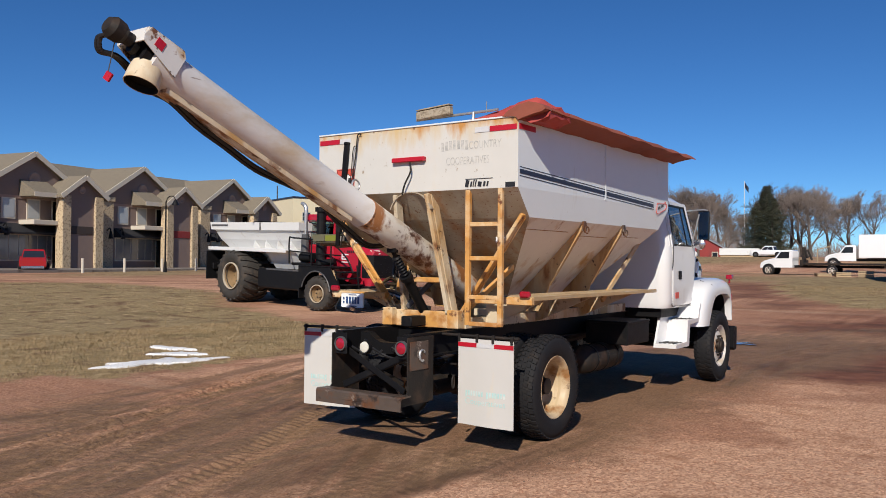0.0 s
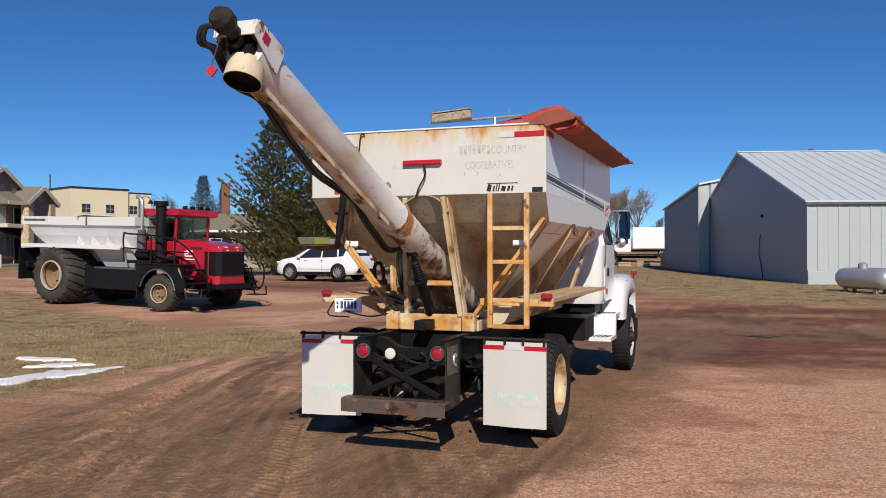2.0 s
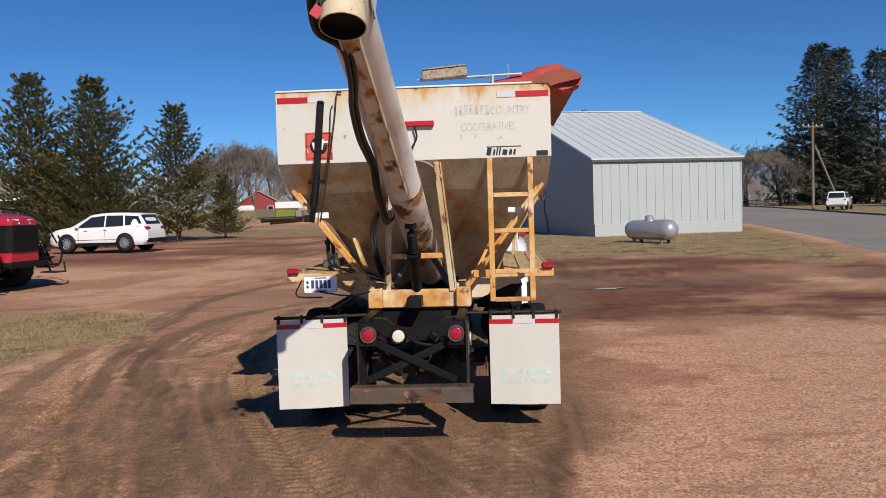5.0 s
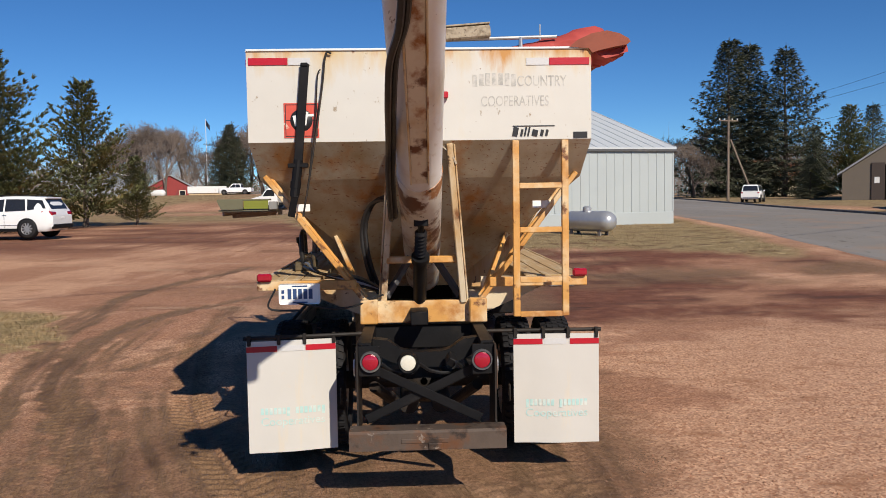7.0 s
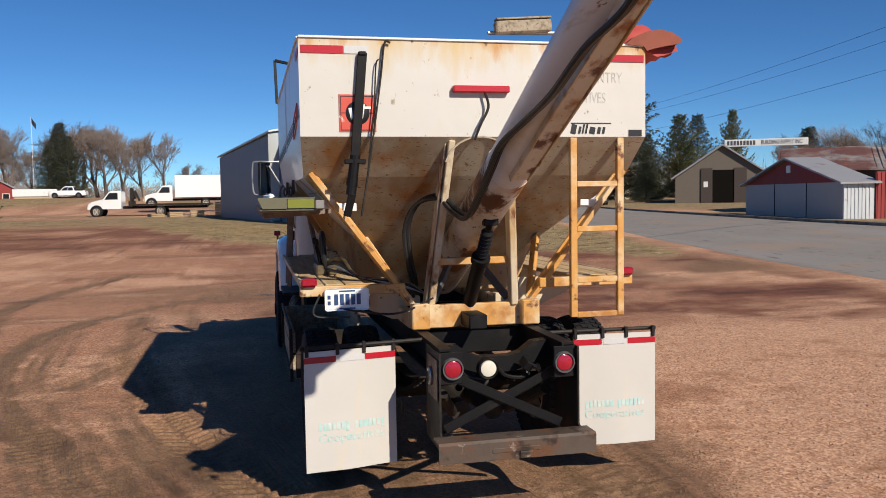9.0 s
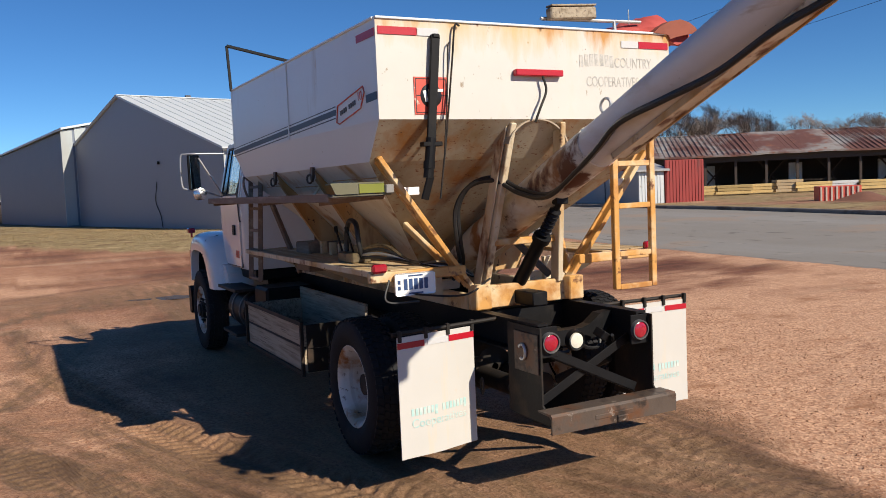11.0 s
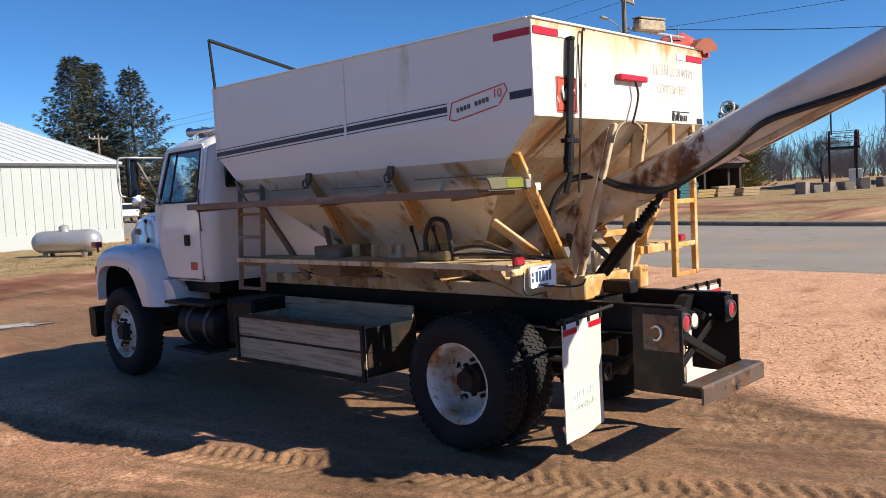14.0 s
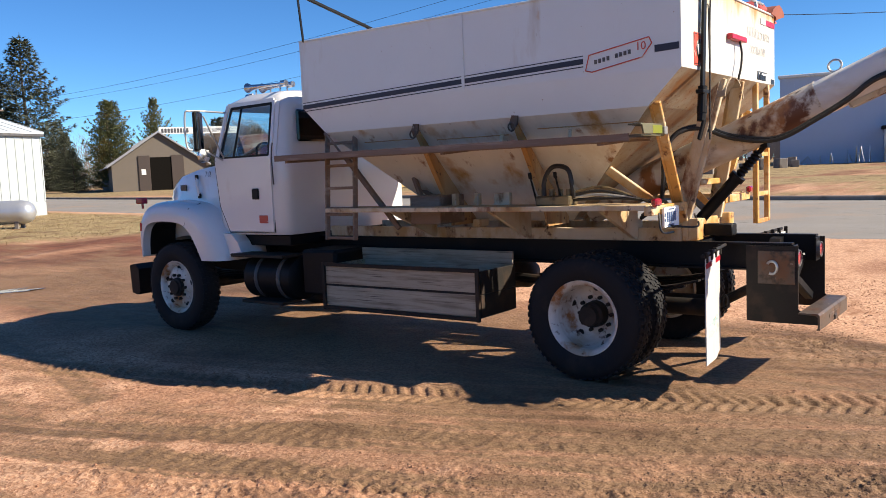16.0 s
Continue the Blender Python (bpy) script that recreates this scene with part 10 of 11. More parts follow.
tagged(part("soil_heap", bm, surf("red_soil", (0.17, 0.075, 0.05), 0.95, grain=(4, 0.3), bump=(12, 0.6)), None, "", True), "small heap of red soil by the road", "soil heap")


# poles and wires
def utility_pole(x, y, h, label, arm=True, lamp=None, rz=0.0, tr=False):
    z0 = gz(x, y)
    up = thing("utility_pole", label, "utility pole", "utility poles", pose(x, y, z0, 0, 0, rz))
    bm = bm_new()
    rod(bm, (0, 0, -0.5), (0, 0, h), 0.17, 12, 0.11)
    part("pole", bm, M_POLE, up)
    if arm:
        bm = bm_new()
        bx(bm, -1.3, 1.3, -0.06, 0.06, h - 0.6, h - 0.46, 0.01)
        part("crossarm", bm, M_POLE, up)
        for dx in (-1.2, -0.5, 0.5, 1.2):
            bm = bm_new()
            rod(bm, (dx, 0, h - 0.46), (dx, 0, h - 0.26), 0.05, 8)
            part("insulator", bm, M_TWHITE, up)
    if tr:
        for dx in (-0.4, 0.4):
            bm = bm_new()
            rod(bm, (dx, 0, h - 2.6), (dx, 0, h - 1.7), 0.22, 12)
            part("transformer", bm, M_GREYST, up)
    if lamp:
        bm = bm_new()
        a = radians(lamp[0] - rz)
        d = Vector((math.cos(a), math.sin(a), 0))
        pipe(bm, curve([Vector((0, 0, lamp[1])), d * 1.0 + Vector((0, 0, lamp[1] + 0.55)), d * 2.3 + Vector((0, 0, lamp[1] + 0.7))], 5), 0.035, 6)
        part("lamp_arm", bm, M_GALV, up)
        bm = bm_new()
        c = d * 2.6 + Vector((0, 0, lamp[1] + 0.68))
        beam(bm, c - d * 0.35, c + d * 0.35, 0.22, 0.12, 0.04)
        part("lamp_head", bm, M_GALV, up)
    return Vector((x, y, z0 + h))


P1 = utility_pole(32.3, 20.0, 11.5, "weathered utility pole with a street lamp by the kerb", True, (190, 9.0), 8)
P2 = utility_pole(33.6, 86.6, 9.6, "utility pole with a leaning brace by the pickup", True, None, 20)
P3 = utility_pole(29.5, -38.0, 11.5, "weathered utility pole by the road", True, None, 0)
P4 = utility_pole(47.5, 172, 11.0, "utility pole with transformers far up the road", True, None, 0, True)
br = thing("pole_brace", "leaning brace pole against the utility pole", "pole", m=pose(0, 0, 0))
bm = bm_new()
rod(bm, (36.4, 85.9, gz(36, 86)), (33.8, 86.5, gz(34, 86) + 7.0), 0.12, 8, 0.1)
part("brace", bm, M_POLE, br)
wires = []
for a, b in ((P1, P2), (P1, P3), (P2, P4)):
    for dx, dz in ((-1.2, -0.25), (1.2, -0.25), (0.1, -2.2)):
        wires.append((a + Vector((dx, 0, dz)), b + Vector((dx, 0, dz)), 0.010))
wires.append((P1 + Vector((0, 0, -1.2)), Vector((-30, -20, 12)), 0.022))
wires.append((P1 + Vector((0, 0, -2.0)), Vector((60, -6, 11)), 0.02))
for a, b, r in wires:
    w_ = bm_new()
    pipe(w_, [a.lerp(b, t) - Vector((0, 0, 4 * 0.9 * t * (1 - t))) for t in np.linspace(0, 1, 15)], r, 5)
    tagged(part("power_line", w_, M_BLACK, None), "black overhead power line between the poles", "power line", "power lines")

# white rail fence, orange-roofed house, far houses
bm = bm_new()
for k in range(16):
    x = 36 + k * 1.6
    y = 148 + k * 0.3
    bx(bm, x - 0.06, x + 0.06, y - 0.06, y + 0.06, 0.6, 2.3)
    for z in (1.3, 2.0):
        bx(bm, x, x + 1.6, y - 0.03, y + 0.33, z, z + 0.14)
tagged(part("rail_fence", bm, M_TWHITE, None), "white rail fence far up the road", "fence")


def house(x, y, rz, w, d, eave, peak, wall, roof, label):
    h = thing("house", label, "house", "", pose(x, y, gz(x, y), 0, 0, rz))
    bm = bm_new()
    bx(bm, 0, w, 0, d, -0.5, eave)
    part("wall", bm, wall, h)
    bm = bm_new()
    prism(bm, [(-0.5, eave - 0.1), (d + 0.5, eave - 0.1), (d / 2, peak)], -0.5, w + 1, "x")
    part("roof", bm, roof, h)
    for k in range(3):
        window(h, w * (0.2 + 0.3 * k), 0, 1.0, 1.3, 1.3, 2)
    return h


house(60.0, 152.0, -22, 9.5, 8, 3.4, 6.9, M_HOUSEW, M_ROOFTILE, "cream house with an orange-brown roof among spruces")
house(22, 205, 0, 14, 9, 2.9, 5.5, M_TWHITE, M_SHINGLE, "white house far beyond the barn")

# pale blue metal building, access tower, concrete blocks
bb = thing("metal_warehouse", "large pale blue metal warehouse with a side door", "building", m=pose(88, 24.2, 0.9, 0, 0, -78))
bm = bm_new()
bx(bm, 0, 42, 0, 30, -1, 9.2)
part("wall", bm, M_BLUEW, bb)
bm = bm_new()
for k in range(60):
    bx(bm, k * 0.7, k * 0.7 + 0.08, -0.05, 0, -0.5, 9.1)
tagged(part("ribs", bm, M_BLUEW, bb), kind="stuff")
bm = bm_new()
bx(bm, -0.2, 42.2, -0.3, 30, 9.2, 9.5, 0.05)
part("roof_edge", bm, M_TWHITE, bb)
bm = bm_new()
bx(bm, 10.0, 15.5, -3.2, -0.06, -0.8, 3.2, 0.03)
part("lean_to", bm, M_TWHITE, bb)
bm = bm_new()
bx(bm, 9.7, 15.8, -3.6, -0.06, 3.2, 3.5, 0.03)
part("lean_to_roof", bm, M_BLACK, bb)
bm = bm_new()
bx(bm, 12.6, 13.7, -3.24, -3.2, -0.5, 1.7)
part("door", bm, M_BLUEW, bb)
tw = thing("access_tower", "rusty steel access tower with railings", "tower", m=pose(82.6, 26.6, 0.95, 0, 0, 20))
bm = bm_new()
for x in (-1.7, 1.7):
    for y in (-1.2, 1.2):
        bx(bm, x - 0.09, x + 0.09, y - 0.09, y + 0.09, -0.6, 5.3)
bx(bm, 1.2, 1.35, 0.9, 1.05, 5.0, 7.4)
bx(bm, -1.7, 1.9, 0.9, 1.0, 7.2, 7.32)
part("frame", bm, M_DARK, tw)
bm = bm_new()
bx(bm, -2.1, 2.1, -1.5, 1.5, 3.5, 3.7)
part("platform", bm, M_DARK, tw)
bm = bm_new()
for z in (4.2, 4.7, 5.2):
    for y in (-1.45, 1.45):
        beam(bm, (-2.05, y, z), (2.05, y, z), 0.05, 0.05, 0)
    for x in (-2.05, 2.05):
        beam(bm, (x, -1.45, z), (x, 1.45, z), 0.05, 0.05, 0)
for x in (-2.05, -1, 0, 1, 2.05):
    for y in (-1.45, 1.45):
        beam(bm, (x, y, 3.7), (x, y, 5.25), 0.05, 0.05, 0)
part("railing", bm, M_BARNRED, tw)
bm = bm_new()
beam(bm, (-1.7, -1.3, 0), (1.7, -1.3, 3.4), 0.06, 0.06, 0)
beam(bm, (1.7, -1.3, 0), (-1.7, -1.3, 3.4), 0.06, 0.06, 0)
part("cross_brace", bm, M_DARK, tw)
bm = bm_new()
bx(bm, 1.0, 2.5, -1.8, -0.6, -0.4, 1.5, 0.04)
part("tote", bm, M_TWHITE, tw)
random.seed(9)
for k in range(9):
    x, y = 60 + 2.6 * k + random.random(), 21.5 - 0.2 * k + random.random() * 1.5
    cbk = thing("concrete_block", "grey concrete block by the lumber yard track", "concrete block", "concrete blocks", pose(x, y, gz(x, y) + 0.05, 0, 0, random.uniform(0, 60)))
    bm = bm_new()
    bx(bm, -0.7, 0.7, -0.4, 0.4, -0.2, 0.55 + 0.4 * random.random(), 0.04)
    part("block", bm, M_KERB, cbk)
bm = bm_new()
for k in range(14):
    a = random.random() * 6.28
    cx, cy = 87.0 + random.uniform(-1.5, 1.5), 15 + random.uniform(-6, 6)
    pipe(bm, [(cx, cy, 0.8), (cx + 0.5 * math.cos(a), cy + 0.5 * math.sin(a), 1.5 + random.random()), (cx + 1.2 * math.cos(a), cy + 1.2 * math.sin(a), 0.9)], 0.06, 5)
tagged(part("scrap_heap", bm, M_GALV, None), "heap of scrap metal against the warehouse", "scrap", kind="stuff")


# ---- trees ----
def conifer(name, label, seed, h, r, mat, kind, bottom=0.05, whorl=0.40, ragged=0.3, taper=0.8, needle=0.24, dens=1.0):
    """kind 'pine': boughs that rise towards the top, with tufts at their ends; 'spruce': boughs that sag and hang with twigs."""
    rnd = random.Random(seed)
    t = thing(name, label, "tree")
    bm = bm_new()
    pipe(bm, [(0.05 * math.sin(k), 0.04 * math.cos(k * 1.3), h * 0.97 * k / 6 - 0.2) for k in range(7)], [0.020 * h * (1 - 0.15 * k) for k in range(7)], 7)
    part("trunk", bm, M_BARK, t)
    vs, fs = [], []
    pine = kind == "pine"

    def sprig(p, d, n, s):
        """n needle tufts in a brush round d."""
        for _ in range(n):
            q = Vector((d.x + rnd.uniform(-0.8, 0.8), d.y + rnd.uniform(-0.8, 0.8), d.z + (rnd.uniform(-0.45, 0.85) if pine else rnd.uniform(-0.9, 0.35)))).normalized()
            w = Vector((-q.y, q.x, rnd.uniform(-0.6, 0.6))) * (s * (0.20 if pine else 0.15))
            k = len(vs)
            b0 = p + q * (s * rnd.uniform(-0.1, 0.15))
            vs.extend([b0 - w, b0 + w, p + q * (s * rnd.uniform(0.75, 1.25))])
            fs.append((k, k + 1, k + 2))
    z = h * bottom
    turn = rnd.uniform(0, 6.28)
    while z < h * 0.97:
        k = (z / h - bottom) / (1 - bottom)
        rad = r * (1 - k) ** taper * (0.90 + 0.14 * math.sin(k * 11 + seed) + 0.08 * math.sin(k * 23)) + (0.22 if pine else 0.10)
        if k < 0.12:
            rad *= 0.72 + 2.3 * k
        nb = max(4, int((7 - 2.5 * k) * dens + rnd.random()))
        turn += 1.1
        for j in range(nb):
            a = turn + 2 * math.pi * (j + rnd.uniform(-0.25, 0.25)) / nb
            L = max(0.25, rad * rnd.uniform(1 - ragged, 1 + ragged * 0.6))
            out = Vector((math.cos(a), math.sin(a), 0))
            side = Vector((-out.y, out.x, 0))
            lift = (0.08 + 0.50 * k + rnd.uniform(-0.12, 0.16)) if pine else (0.02 + 0.5 * k ** 3 - 0.40 * (1 - k) + rnd.uniform(-0.05, 0.05))
            bend = rnd.uniform(0.14, 0.45) if pine else 0.34 * (0.5 + 0.5 * (1 - k))
            if pine and 0.22 < k < 0.60 and rnd.random() < 0.13:
                L *= 0.80
                lift, bend = 0.40, 0.9
            root = Vector((0, 0, z + rnd.uniform(-0.5, 0.5) * whorl * (1.0 if pine else 0.4) - (0.34 * L * (1 - k) if pine else 0.0)))
            n = max(3, int(L / (0.27 if pine else 0.27)))
            for i in range(1, n + 1):
                u = i / n
                if u < 0.16 and L > 1.0:
                    continue
                p = root + out * (L * u) + Vector((0, 0, L * (lift * u + bend * u * u)))
                spread = ((0.26 if pine else 0.30) * L * (1.0 - u) + 0.14) if u > 0.3 else 0.30 * L * u * 1.6
                m = max(1, int(spread / 0.21))
                d0 = out + Vector((0, 0, 0.55 + bend * u if pine else 0.0))
                sprig(p, d0, 9 if pine else 7, needle)
                for sg in (-1, 1):
                    for q in range(1, m + 1):
                        f = q / m
                        rise = rnd.uniform(-0.16, 0.20) * (0.5 + spread) if pine else rnd.uniform(-0.05, 0.05) - 0.34 * spread * f
                        w = p + side * (sg * spread * f) + out * (0.55 * spread * f) + Vector((0, 0, rise))
                        sprig(w, d0 + side * (sg * 0.7), (10 if f < 1 else 12) if pine else 8, needle * rnd.uniform(0.75, 1.15))
            sprig(root + out * L * 1.02 + Vector((0, 0, L * (lift + bend))), out + Vector((0, 0, 0.9 if pine else 0.4)), 9, needle)
        z += whorl * (1 - 0.45 * k) * rnd.uniform(0.8, 1.2)
    sprig(Vector((0, 0, h * 0.97)), Vector((0, 0, 2.5)), 10, 0.42)
    me = bpy.data.meshes.new("crown")
    me.from_pydata([tuple(v) for v in vs], [], fs)
    me.materials.append(mat)
    cr = new("crown", me)
    cr.parent = t
    return t


def bare_tree(name, label, seed, h, spread=0.5, depth=5, twigs=3):
    rnd = random.Random(seed)
    t = thing(name, label, "tree")
    bt, bc = bm_new(), bm_new()

    def limb(p, d, L, r, lev):
        pts = [p]
        q = p.copy()
        dd = d.copy()
        for _ in range(3):
            dd = (dd + Vector((rnd.uniform(-1, 1), rnd.uniform(-1, 1), rnd.uniform(-0.4, 0.9))) * 0.14).normalized()
            q = q + dd * L / 3
            pts.append(q.copy())
        r = max(r, 0.0012 * h)
        if lev >= 5:
            w = dd.orthogonal().normalized() * r * 1.1
            bc.faces.new([bc.verts.new(q_) for q_ in (pts[0] - w, pts[0] + w, pts[-1])])
        else:
            pipe(bt if lev == 0 else bc, pts, [r, r * 0.85, r * 0.7, r * 0.55 if lev < depth else r * 0.3], 6 if lev < 2 else 3)
        if lev >= depth:
            return
        k = twigs + (1 if rnd.random() < 0.5 else 0)
        for j in range(k):
            a = 2 * math.pi * (j + rnd.random() * 0.6) / k
            o = dd.orthogonal().normalized()
            o = Matrix.Rotation(a, 3, dd) @ o
            nd = (dd * (1.0 if j else 1.6) + o * spread * rnd.uniform(0.7, 1.5) + Vector((0, 0, 0.12))).normalized()
            at = pts[-1] if j < 2 else pts[2].lerp(pts[1], rnd.random())
            limb(at, nd, L * rnd.uniform(0.58, 0.8), r * 0.52, lev + 1)
    limb(Vector((0, 0, -0.2)), Vector((0, 0, 1)), h * 0.25, h * 0.019, 0)
    part("trunk", bt, M_BARK, t)
    part("crown", bc, M_TWIG, t)
    return t


def plant(src, x, y, s=1.0, rz=0.0, dz=0.0, sz=None):
    k = src.scale
    return copy_thing(src, Matrix.Translation((x, y, gz(x, y) + dz)) @ Matrix.Rotation(radians(rz), 4, "Z") @ Matrix.Diagonal((s / k.x, s / k.y, (sz or s) / k.z, 1)))


pine_a = conifer("pine_tree", "tall bushy white pine with yellow-green needles", 3, 10, 4.0, M_PINE, "pine", 0.16, 0.40, 0.42, 1.0, 0.27, 1.15)
pine_a.matrix_basis = Matrix.Translation((-26.8, 39.2, gz(-27, 39) + 0.1)) @ Matrix.Diagonal((1.0, 1.0, 0.985, 1))
pine_b = conifer("pine_tree", "broad white pine behind the parked car", 8, 10, 5.0, M_PINE, "pine", 0.13, 0.40, 0.42, 1.08, 0.27, 1.25)
pine_b.matrix_basis = Matrix.Translation((-22.9, 38.9, gz(-22, 38) + 0.1)) @ Matrix.Diagonal((0.97, 0.97, 0.935, 1))
plant(pine_a, -20.5, 44.8, 0.86, 130, 0.1, 0.86)
plant(pine_b, -28.8, 45, 0.7, 70, 0.1, 0.58)
plant(pine_b, -24.9, 42.5, 0.62, 200, 0.1, 0.52)
plant(pine_a, -18.4, 47.5, 0.5, 20, 0.1, 0.42)
spruce_a = conifer("spruce_tree", "tall dark spruce with drooping boughs", 21, 10, 3.7, M_SPRUCE, "spruce", 0.06, 0.44, 0.26, 0.92, 0.26, 1.55)
spruce_a.matrix_basis = Matrix.Translation((53.0, 139.7, gz(53, 140))) @ Matrix.Diagonal((2.9, 2.9, 2.75, 1))
spruce_b = conifer("spruce_tree", "tall dark spruce with ragged layered boughs", 33, 10, 3.9, M_SPRUCE, "spruce", 0.07, 0.48, 0.30, 0.92, 0.26, 1.55)
spruce_b.matrix_basis = Matrix.Translation((60.3, 133.8, gz(60, 134))) @ Matrix.Diagonal((2.6, 2.6, 2.53, 1))
plant(spruce_a, 57.1, 141.4, 2.6, 40, 0, 2.70)
for x, y, s, rz, src in ((92, 125, 1.25, 30, spruce_a), (96, 132, 1.3, 60, spruce_b), (60, 122, 0.9, 10, spruce_a), (-35.5, 147, 1.3, 50, spruce_a), (-33.0, 141, 1.05, 10, spruce_b), (-36.5, 143, 0.9, 70, spruce_b), (72.0, 128, 1.5, 90, spruce_b), (66.5, 136, 1.2, 10, spruce_a)):
    plant(src, x, y, s, rz)
plant(spruce_a, -75.6, 96.3, 1.1, 10, 0, 1.25)
plant(pine_a, 52.4, 97.0, 1.15, 15, 0, 1.14)
plant(pine_b, 68.0, 110.2, 0.85, 95, 0, 1.32)
plant(spruce_b, 49.0, 100.0, 0.7, 60, 0, 0.55)
plant(spruce_a, -69, 92, 0.62, 50, 0, 1.05)
for x, y, s, rz in ((100, 52, 1.15, 0), (105, 57, 1.3, 50), (96, 62, 1.05, 100), (112, 52, 1.35, 150), (104, 46.5, 1.2, 270), (112, 64, 1.3, 310)):
    plant(pine_a if s > 1.1 else pine_b, x, y, s, rz, -1.6)

bare_a = bare_tree("bare_tree", "leafless broad-crowned tree with grey-brown twigs", 4, 12, 0.62, 7, 3)
bare_a.matrix_basis = Matrix.Translation((-59, 172, gz(-59, 172))) @ Matrix.Diagonal((1.55, 1.55, 1.55, 1))
bare_b = bare_tree("bare_tree", "leafless upright tree with fine grey-brown twigs", 12, 12, 0.48, 7, 3)
bare_b.matrix_basis = Matrix.Translation((-52, 178, gz(-52, 178))) @ Matrix.Diagonal((1.4, 1.4, 1.4, 1))
rnd = random.Random(77)
spots = [(-66, 176, 1.4), (-45, 168, 1.1), (-44, 136, 1.25), (-50, 140, 1.35), (-38, 150, 1.1), (-31, 154, 1.5), (-27, 156, 1.45), (-24, 160, 1.35), (-20, 158, 1.25), (-35, 160, 1.5), (-15, 165, 0.8), (-6, 152, 0.95), (-1, 155, 1.0), (3, 158, 0.9),
         (44, 152, 1.2), (50, 150, 1.35), (58, 158, 1.3), (41, 160, 1.1), (66, 148, 1.1), (36, 168, 1.1), (47, 135, 0.8),
         (104, 128, 1.3), (112, 118, 1.5), (120, 112, 1.4), (96, 122, 1.2), (128, 104, 1.3), (88, 126, 1.1), (136, 96, 1.3), (100, 106, 1.1), (84, 108, 0.9), (110, 98, 1.0), (115, 88, 1.1), (122, 78, 1.0),
         (-57, 150, 1.3), (-53, 152, 1.45), (-49, 150, 1.5), (-46, 154, 1.3), (-60, 156, 1.2), (-34, 150, 1.3), (-29, 151, 1.35), (-37, 156, 1.2), (90, 113, 1.2), (94, 109, 1.3), (98, 106, 1.25), (101, 103, 1.3), (105, 100, 1.2), (86, 118, 1.0), (119, 81, 0.8), (112, 90, 0.75), (40, 139, 1.15), (46, 137, 1.0), (43, 146, 1.1),
         (-110, 100, 1.1), (-118, 90, 1.1), (-95, 110, 1.0), (-70, 110, 0.9), (-76, 118, 1.0), (140, 30, 1.1), (132, 36, 0.9), (95, 33, 0.62), (150, 22, 1.2)]
for k, (x, y, s) in enumerate(spots):
    plant(bare_a if k % 2 else bare_b, x, y, 1.17 * s * rnd.uniform(0.92, 1.08), rnd.uniform(0, 360))

# far woods all round, too far to tell tree from tree
vs, fs = [], []
for k in range(5000):
    a = rnd.uniform(0, 2 * math.pi)
    R = rnd.uniform(210, 330)
    x, y = R * math.cos(a), R * math.sin(a)
    h = rnd.uniform(6, 15) * (0.9 + 0.3 * math.sin(a * 7) + 0.2 * math.sin(a * 17))
    z0 = -0.4
    tx, ty = -math.sin(a), math.cos(a)
    for j in range(11):
        b = rnd.uniform(-0.75, 0.75)
        z1 = z0 + h * rnd.uniform(0.0, 0.6)
        L = (h - z1 + z0) * rnd.uniform(0.6, 1.05)
        dx = math.sin(b) * L
        w = 0.075 if j else 0.15
        if j == 0:
            z1, dx, L = z0, 0, h * 0.8
        n = len(vs)
        vs += [(x - tx * w, y - ty * w, z1), (x + tx * w, y + ty * w, z1), (x + tx * dx, y + ty * dx, z1 + L * math.cos(b))]
        fs.append((n, n + 1, n + 2))
        for q in (0.3, 0.5, 0.75):
            n = len(vs)
            cx, cz = x + tx * dx * q, z1 + L * q
            bb_ = b + rnd.choice((-0.6, 0.6))
            l2 = L * 0.4
            cy = y + ty * dx * q
            vs += [(cx - tx * 0.06, cy - ty * 0.06, cz), (cx + tx * 0.06, cy + ty * 0.06, cz), (cx + tx * math.sin(bb_) * l2, cy + ty * math.sin(bb_) * l2, cz + l2 * math.cos(bb_))]
            fs.append((n, n + 1, n + 2))
me = bpy.data.meshes.new("far_woods")
me.from_pydata(vs, [], fs)
me.materials.append(M_WOODS)
tagged(new("far_woods", me), "grey leafless woods along the horizon", "woods", kind="stuff")

# dead grass blades on the lawns, thick near the yard's edge
M_BLADE = surf("dead_grass_blade", (0.36, 0.255, 0.135), 0.9, grain=(1.2, 0.3), layers=[((0.19, 0.145, 0.07), 0.8, 0.50, 0.66, ONE), ((0.46, 0.37, 0.22), 3, 0.55, 0.7, ONE)], bump=(1, 0))
vs, fs = [], []
npr = np.random.RandomState(4)
cand = np.concatenate([np.stack([npr.uniform(-13, -5, 52000), npr.uniform(-3, 12, 52000)], 1), np.stack([npr.uniform(-40, -5, 30000), npr.uniform(-6, 19, 30000)], 1), np.stack([npr.uniform(-10, 15, 26000), npr.uniform(17, 45, 26000)], 1)])
la, we, pa, rd_, mo_ = lots(cand[:, 0], cand[:, 1])
keep = (la > 0.45) & (npr.uniform(0, 1, len(cand)) < la)
pts = cand[keep]
zz = surface_z(pts[:, 0], pts[:, 1])
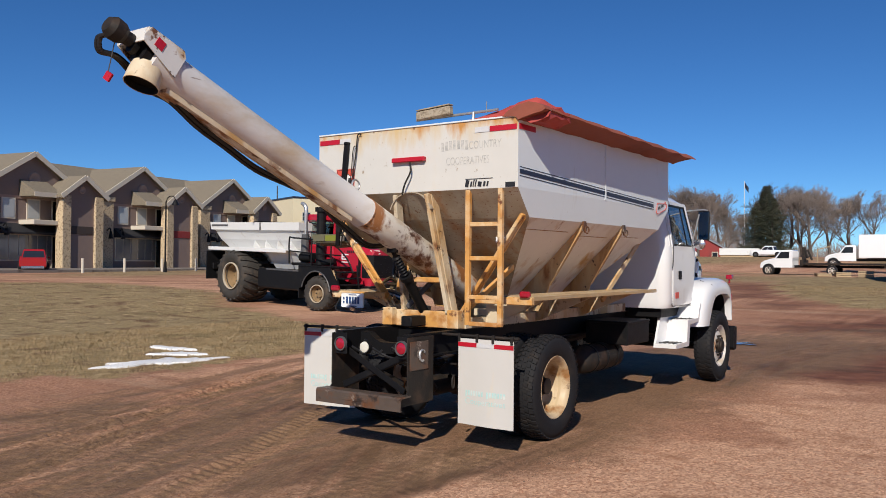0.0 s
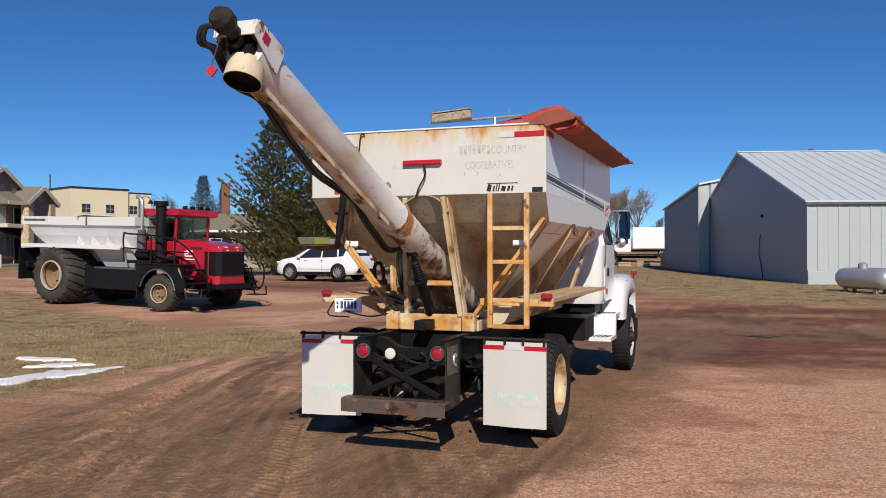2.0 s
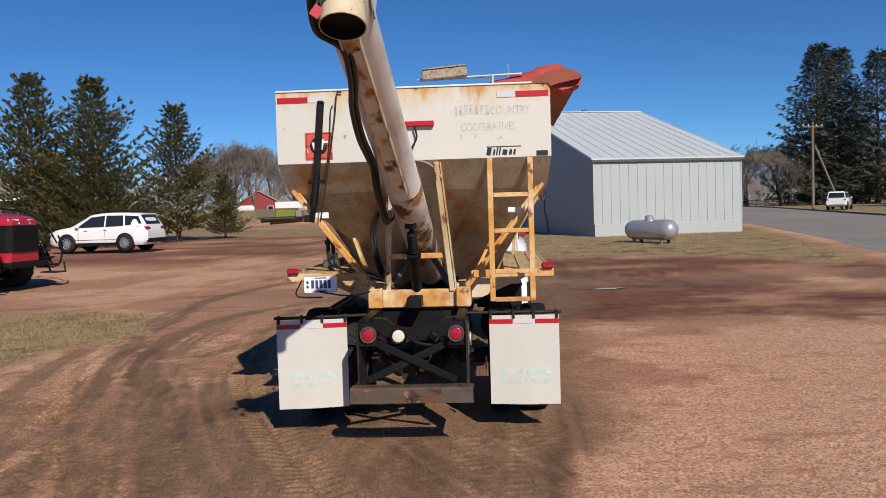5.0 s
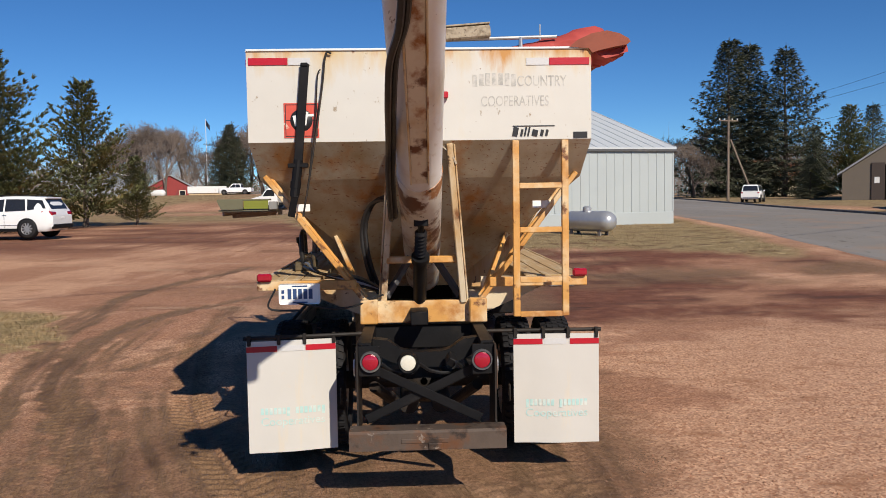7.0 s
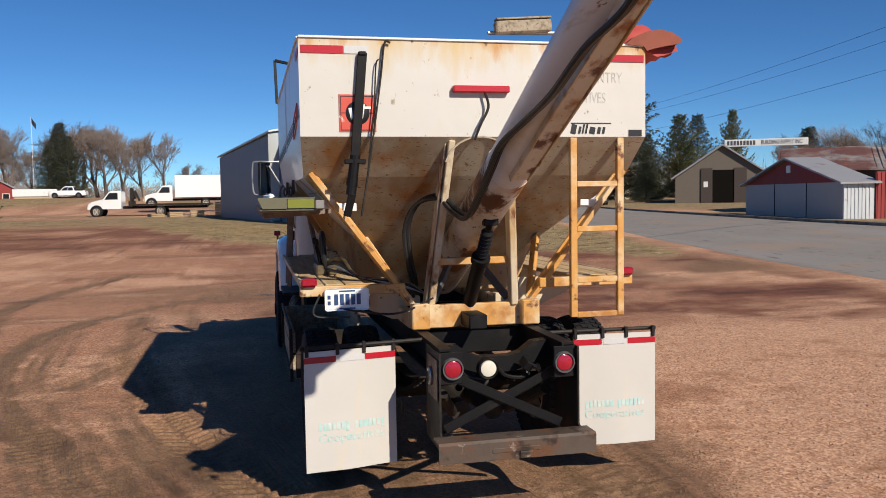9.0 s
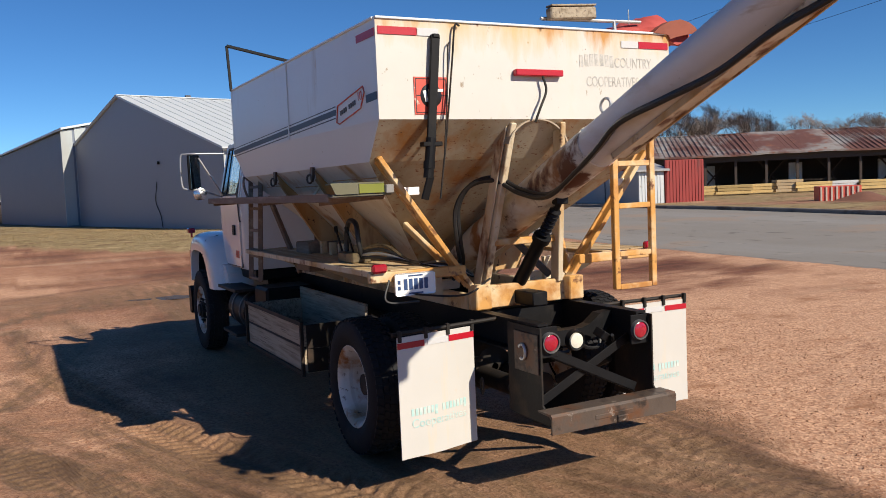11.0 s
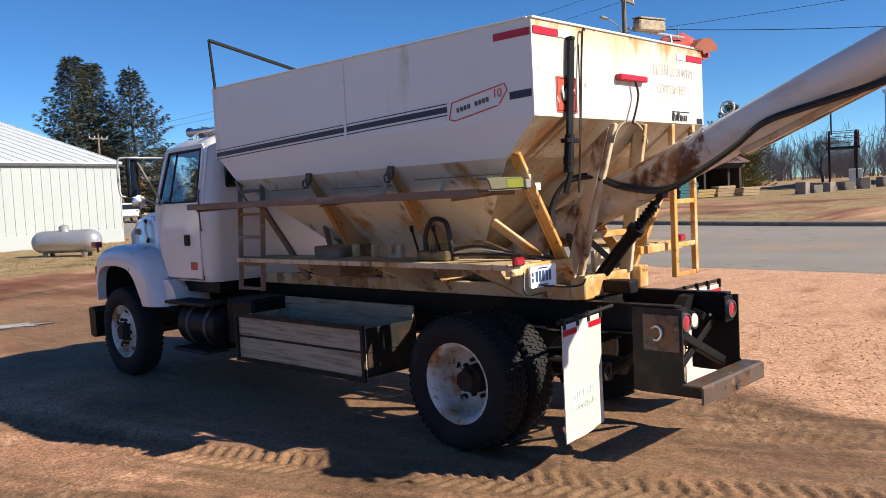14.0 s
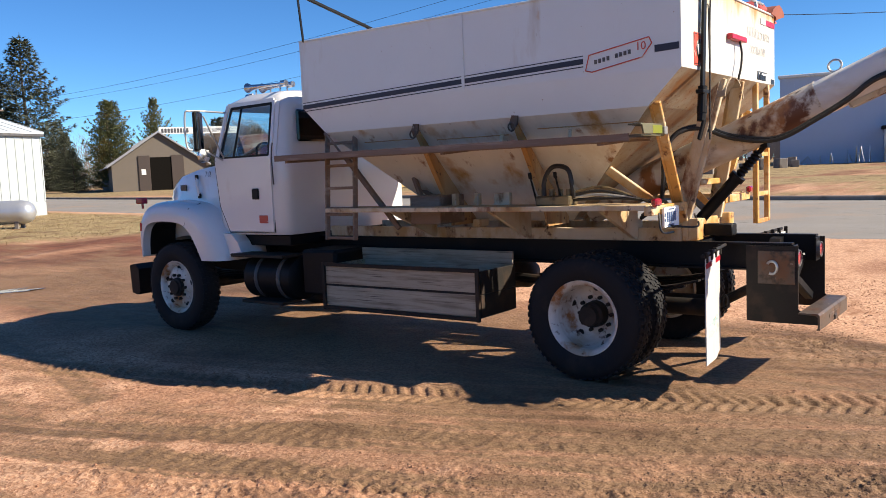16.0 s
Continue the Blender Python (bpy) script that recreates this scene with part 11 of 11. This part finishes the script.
for (x, y), z in zip(pts, zz):
    r = math.hypot(x, y + 5)
    s = 0.75 + r / 50
    for _ in range(2):
        a, tl = npr.uniform(0, 6.283), npr.uniform(0.2, 1.1)
        h = npr.uniform(0.016, 0.050) * s
        w = 0.005 * s
        dx, dy = math.cos(a), math.sin(a)
        tl *= 1.8
        ox, oy = x + npr.uniform(-0.03, 0.03), y + npr.uniform(-0.03, 0.03)
        n = len(vs)
        vs += [(ox - dy * w, oy + dx * w, z - 0.005), (ox + dy * w, oy - dx * w, z - 0.005), (ox + dx * h * tl, oy + dy * h * tl, z + h)]
        fs.append((n, n + 1, n + 2))
me = bpy.data.meshes.new("dead_grass")
me.from_pydata(vs, [], fs)
me.materials.append(M_BLADE)
tagged(new("dead_grass", me), "short dead straw-coloured grass with green tinges", "grass", kind="stuff")

# gravel and mud crumbs near the camera's way
M_CRUMB = surf("gravel_crumb", (0.33, 0.165, 0.10), 0.9, grain=(2, 0.35), layers=[((0.42, 0.24, 0.155), 1.7, 0.55, 0.65, ONE), ((0.24, 0.12, 0.07), 2.3, 0.50, 0.62, ONE)], bump=(1, 0))
vs, fs = [], []
cand = np.stack([npr.uniform(-8, 5.5, 60000), npr.uniform(-5, 7, 60000)], 1)
la, we, pa, rd_, mo_ = lots(cand[:, 0], cand[:, 1])
pts = cand[(la < 0.3) & (npr.uniform(0, 1, len(cand)) < 0.22 + 0.5 * pa - 0.3 * we)]
zz = surface_z(pts[:, 0], pts[:, 1])
octa = [(1, 0, 0), (-1, 0, 0), (0, 1, 0), (0, -1, 0), (0, 0, 0.8), (0, 0, -0.8)]
of = [(0, 2, 4), (2, 1, 4), (1, 3, 4), (3, 0, 4), (2, 0, 5), (1, 2, 5), (3, 1, 5), (0, 3, 5)]
for (x, y), z in zip(pts, zz):
    s = 0.003 + 0.011 * npr.rand() ** 4
    a = npr.uniform(0, 6.28)
    ca, sa = math.cos(a) * s, math.sin(a) * s
    n = len(vs)
    j = npr.uniform(0.6, 1.3, 6)
    vs += [(x + (p[0] * ca - p[1] * sa) * j[i], y + (p[0] * sa + p[1] * ca) * j[i], z + p[2] * s * j[i] + s * 0.2) for i, p in enumerate(octa)]
    fs += [tuple(n + q for q in f) for f in of]
me = bpy.data.meshes.new("gravel")
me.from_pydata(vs, [], fs)
me.materials.append(M_CRUMB)
tagged(new("gravel", me), "loose reddish gravel and mud crumbs on the yard", "gravel", kind="stuff")

# crumbs of mud thrown up by the wheels
M_CLOD = surf("mud_crumb", (0.14, 0.080, 0.050), 0.95, grain=(3, 0.35), layers=[((0.24, 0.14, 0.09), 2.1, 0.50, 0.62, ONE)], bump=(60, 0.3))
vs, fs = [], []
for (xa, ya), (xb, yb), wide, count in (((-1.9, -2.5), (-2.75, -0.8), 0.16, 1700), ((-2.75, -0.8), (-4.0, 1.2), 0.16, 900), ((-2.75, -2.0), (-4.1, 0.9), 0.12, 900), ((1.25, -0.6), (1.75, 0.35), 0.18, 1300), ((0.55, -0.9), (1.1, -0.35), 0.2, 500), ((-1.75, -1.5), (-2.3, 0.1), 0.25, 500)):
    u, v = npr.uniform(0, 1, count), npr.normal(0, wide, count)
    dx, dy = xb - xa, yb - ya
    L = math.hypot(dx, dy)
    X, Y = xa + dx * u - dy / L * v, ya + dy * u + dx / L * v
    Z = surface_z(X, Y)
    for x, y, z in zip(X, Y, Z):
        s = 0.0025 + 0.0075 * npr.rand() ** 3
        n = len(vs)
        j = npr.uniform(0.7, 1.25, 6)
        a = npr.uniform(0, 6.28)
        ca, sa = math.cos(a) * s, math.sin(a) * s
        vs += [(x + (p[0] * ca - p[1] * sa) * j[i], y + (p[0] * sa + p[1] * ca) * j[i], z + 0.7 * p[2] * s * j[i] + s * 0.2) for i, p in enumerate(octa)]
        fs += [tuple(n + q for q in f) for f in of]
me = bpy.data.meshes.new("mud_crumbs")
me.from_pydata(vs, [], fs)
me.materials.append(M_CLOD)
tagged(new("mud_crumbs", me), "dark crumbled mud along the tyre tracks", "mud", kind="stuff")


def blob(name, label, category, x, y, rx, ry, rz, h, mat, seed, lift=0.0):
    """A low uneven patch lying on the ground."""
    bm = bm_new()
    rnd_ = random.Random(seed)
    ph = [rnd_.uniform(0, 6.28) for _ in range(6)]
    rings = []
    n = 96
    for k, (f, hh) in enumerate(((1.0, -0.02), (0.985, 0.5), (0.93, 0.9), (0.5, 1.0), (0.05, 1.0))):
        ring = []
        for j in range(n):
            a = 2 * math.pi * j / n
            r = 1 + 0.18 * math.sin(2 * a + ph[0]) + 0.18 * math.sin(3 * a + ph[1]) + 0.16 * math.sin(5 * a + ph[2]) + 0.12 * math.sin(9 * a + ph[3]) + 0.09 * math.sin(14 * a + ph[4]) + 0.07 * math.sin(21 * a + ph[5])
            u, v = rx * f * r * math.cos(a), ry * f * r * math.sin(a)
            c, s = math.cos(radians(rz)), math.sin(radians(rz))
            px, py = x + u * c - v * s, y + u * s + v * c
            ring.append((px, py, zat(px, py) + h * hh + lift if h > 0.01 else zat(x, y) + lift + hh * 0.004))
        rings.append(ring)
    loft(bm, rings)
    return tagged(part(name, bm, mat, None, "", True), label, category)


blob("snow_patch", "melting patch of old snow on the grass", "snow", -7.0, 2.1, 0.82, 0.36, 80, 0.03, M_SNOW, 3)
blob("snow_patch", "small remnant of old snow on the grass", "snow", -8.6, 3.5, 0.45, 0.16, 8, 0.04, M_SNOW, 8)
blob("snow_patch", "small remnant of old snow on the grass", "snow", -7.75, 3.05, 0.42, 0.22, 50, 0.035, M_SNOW, 12)
blob("puddle", "shallow puddle reflecting the sky", "puddle", 3.0, 12.4, 0.45, 0.16, 5, 0.0, M_WATER, 2, 0.018)
blob("puddle", "shallow puddle reflecting the sky", "puddle", -0.75, 12.3, 0.75, 0.28, -10, 0.0, M_WATER, 5, 0.02)
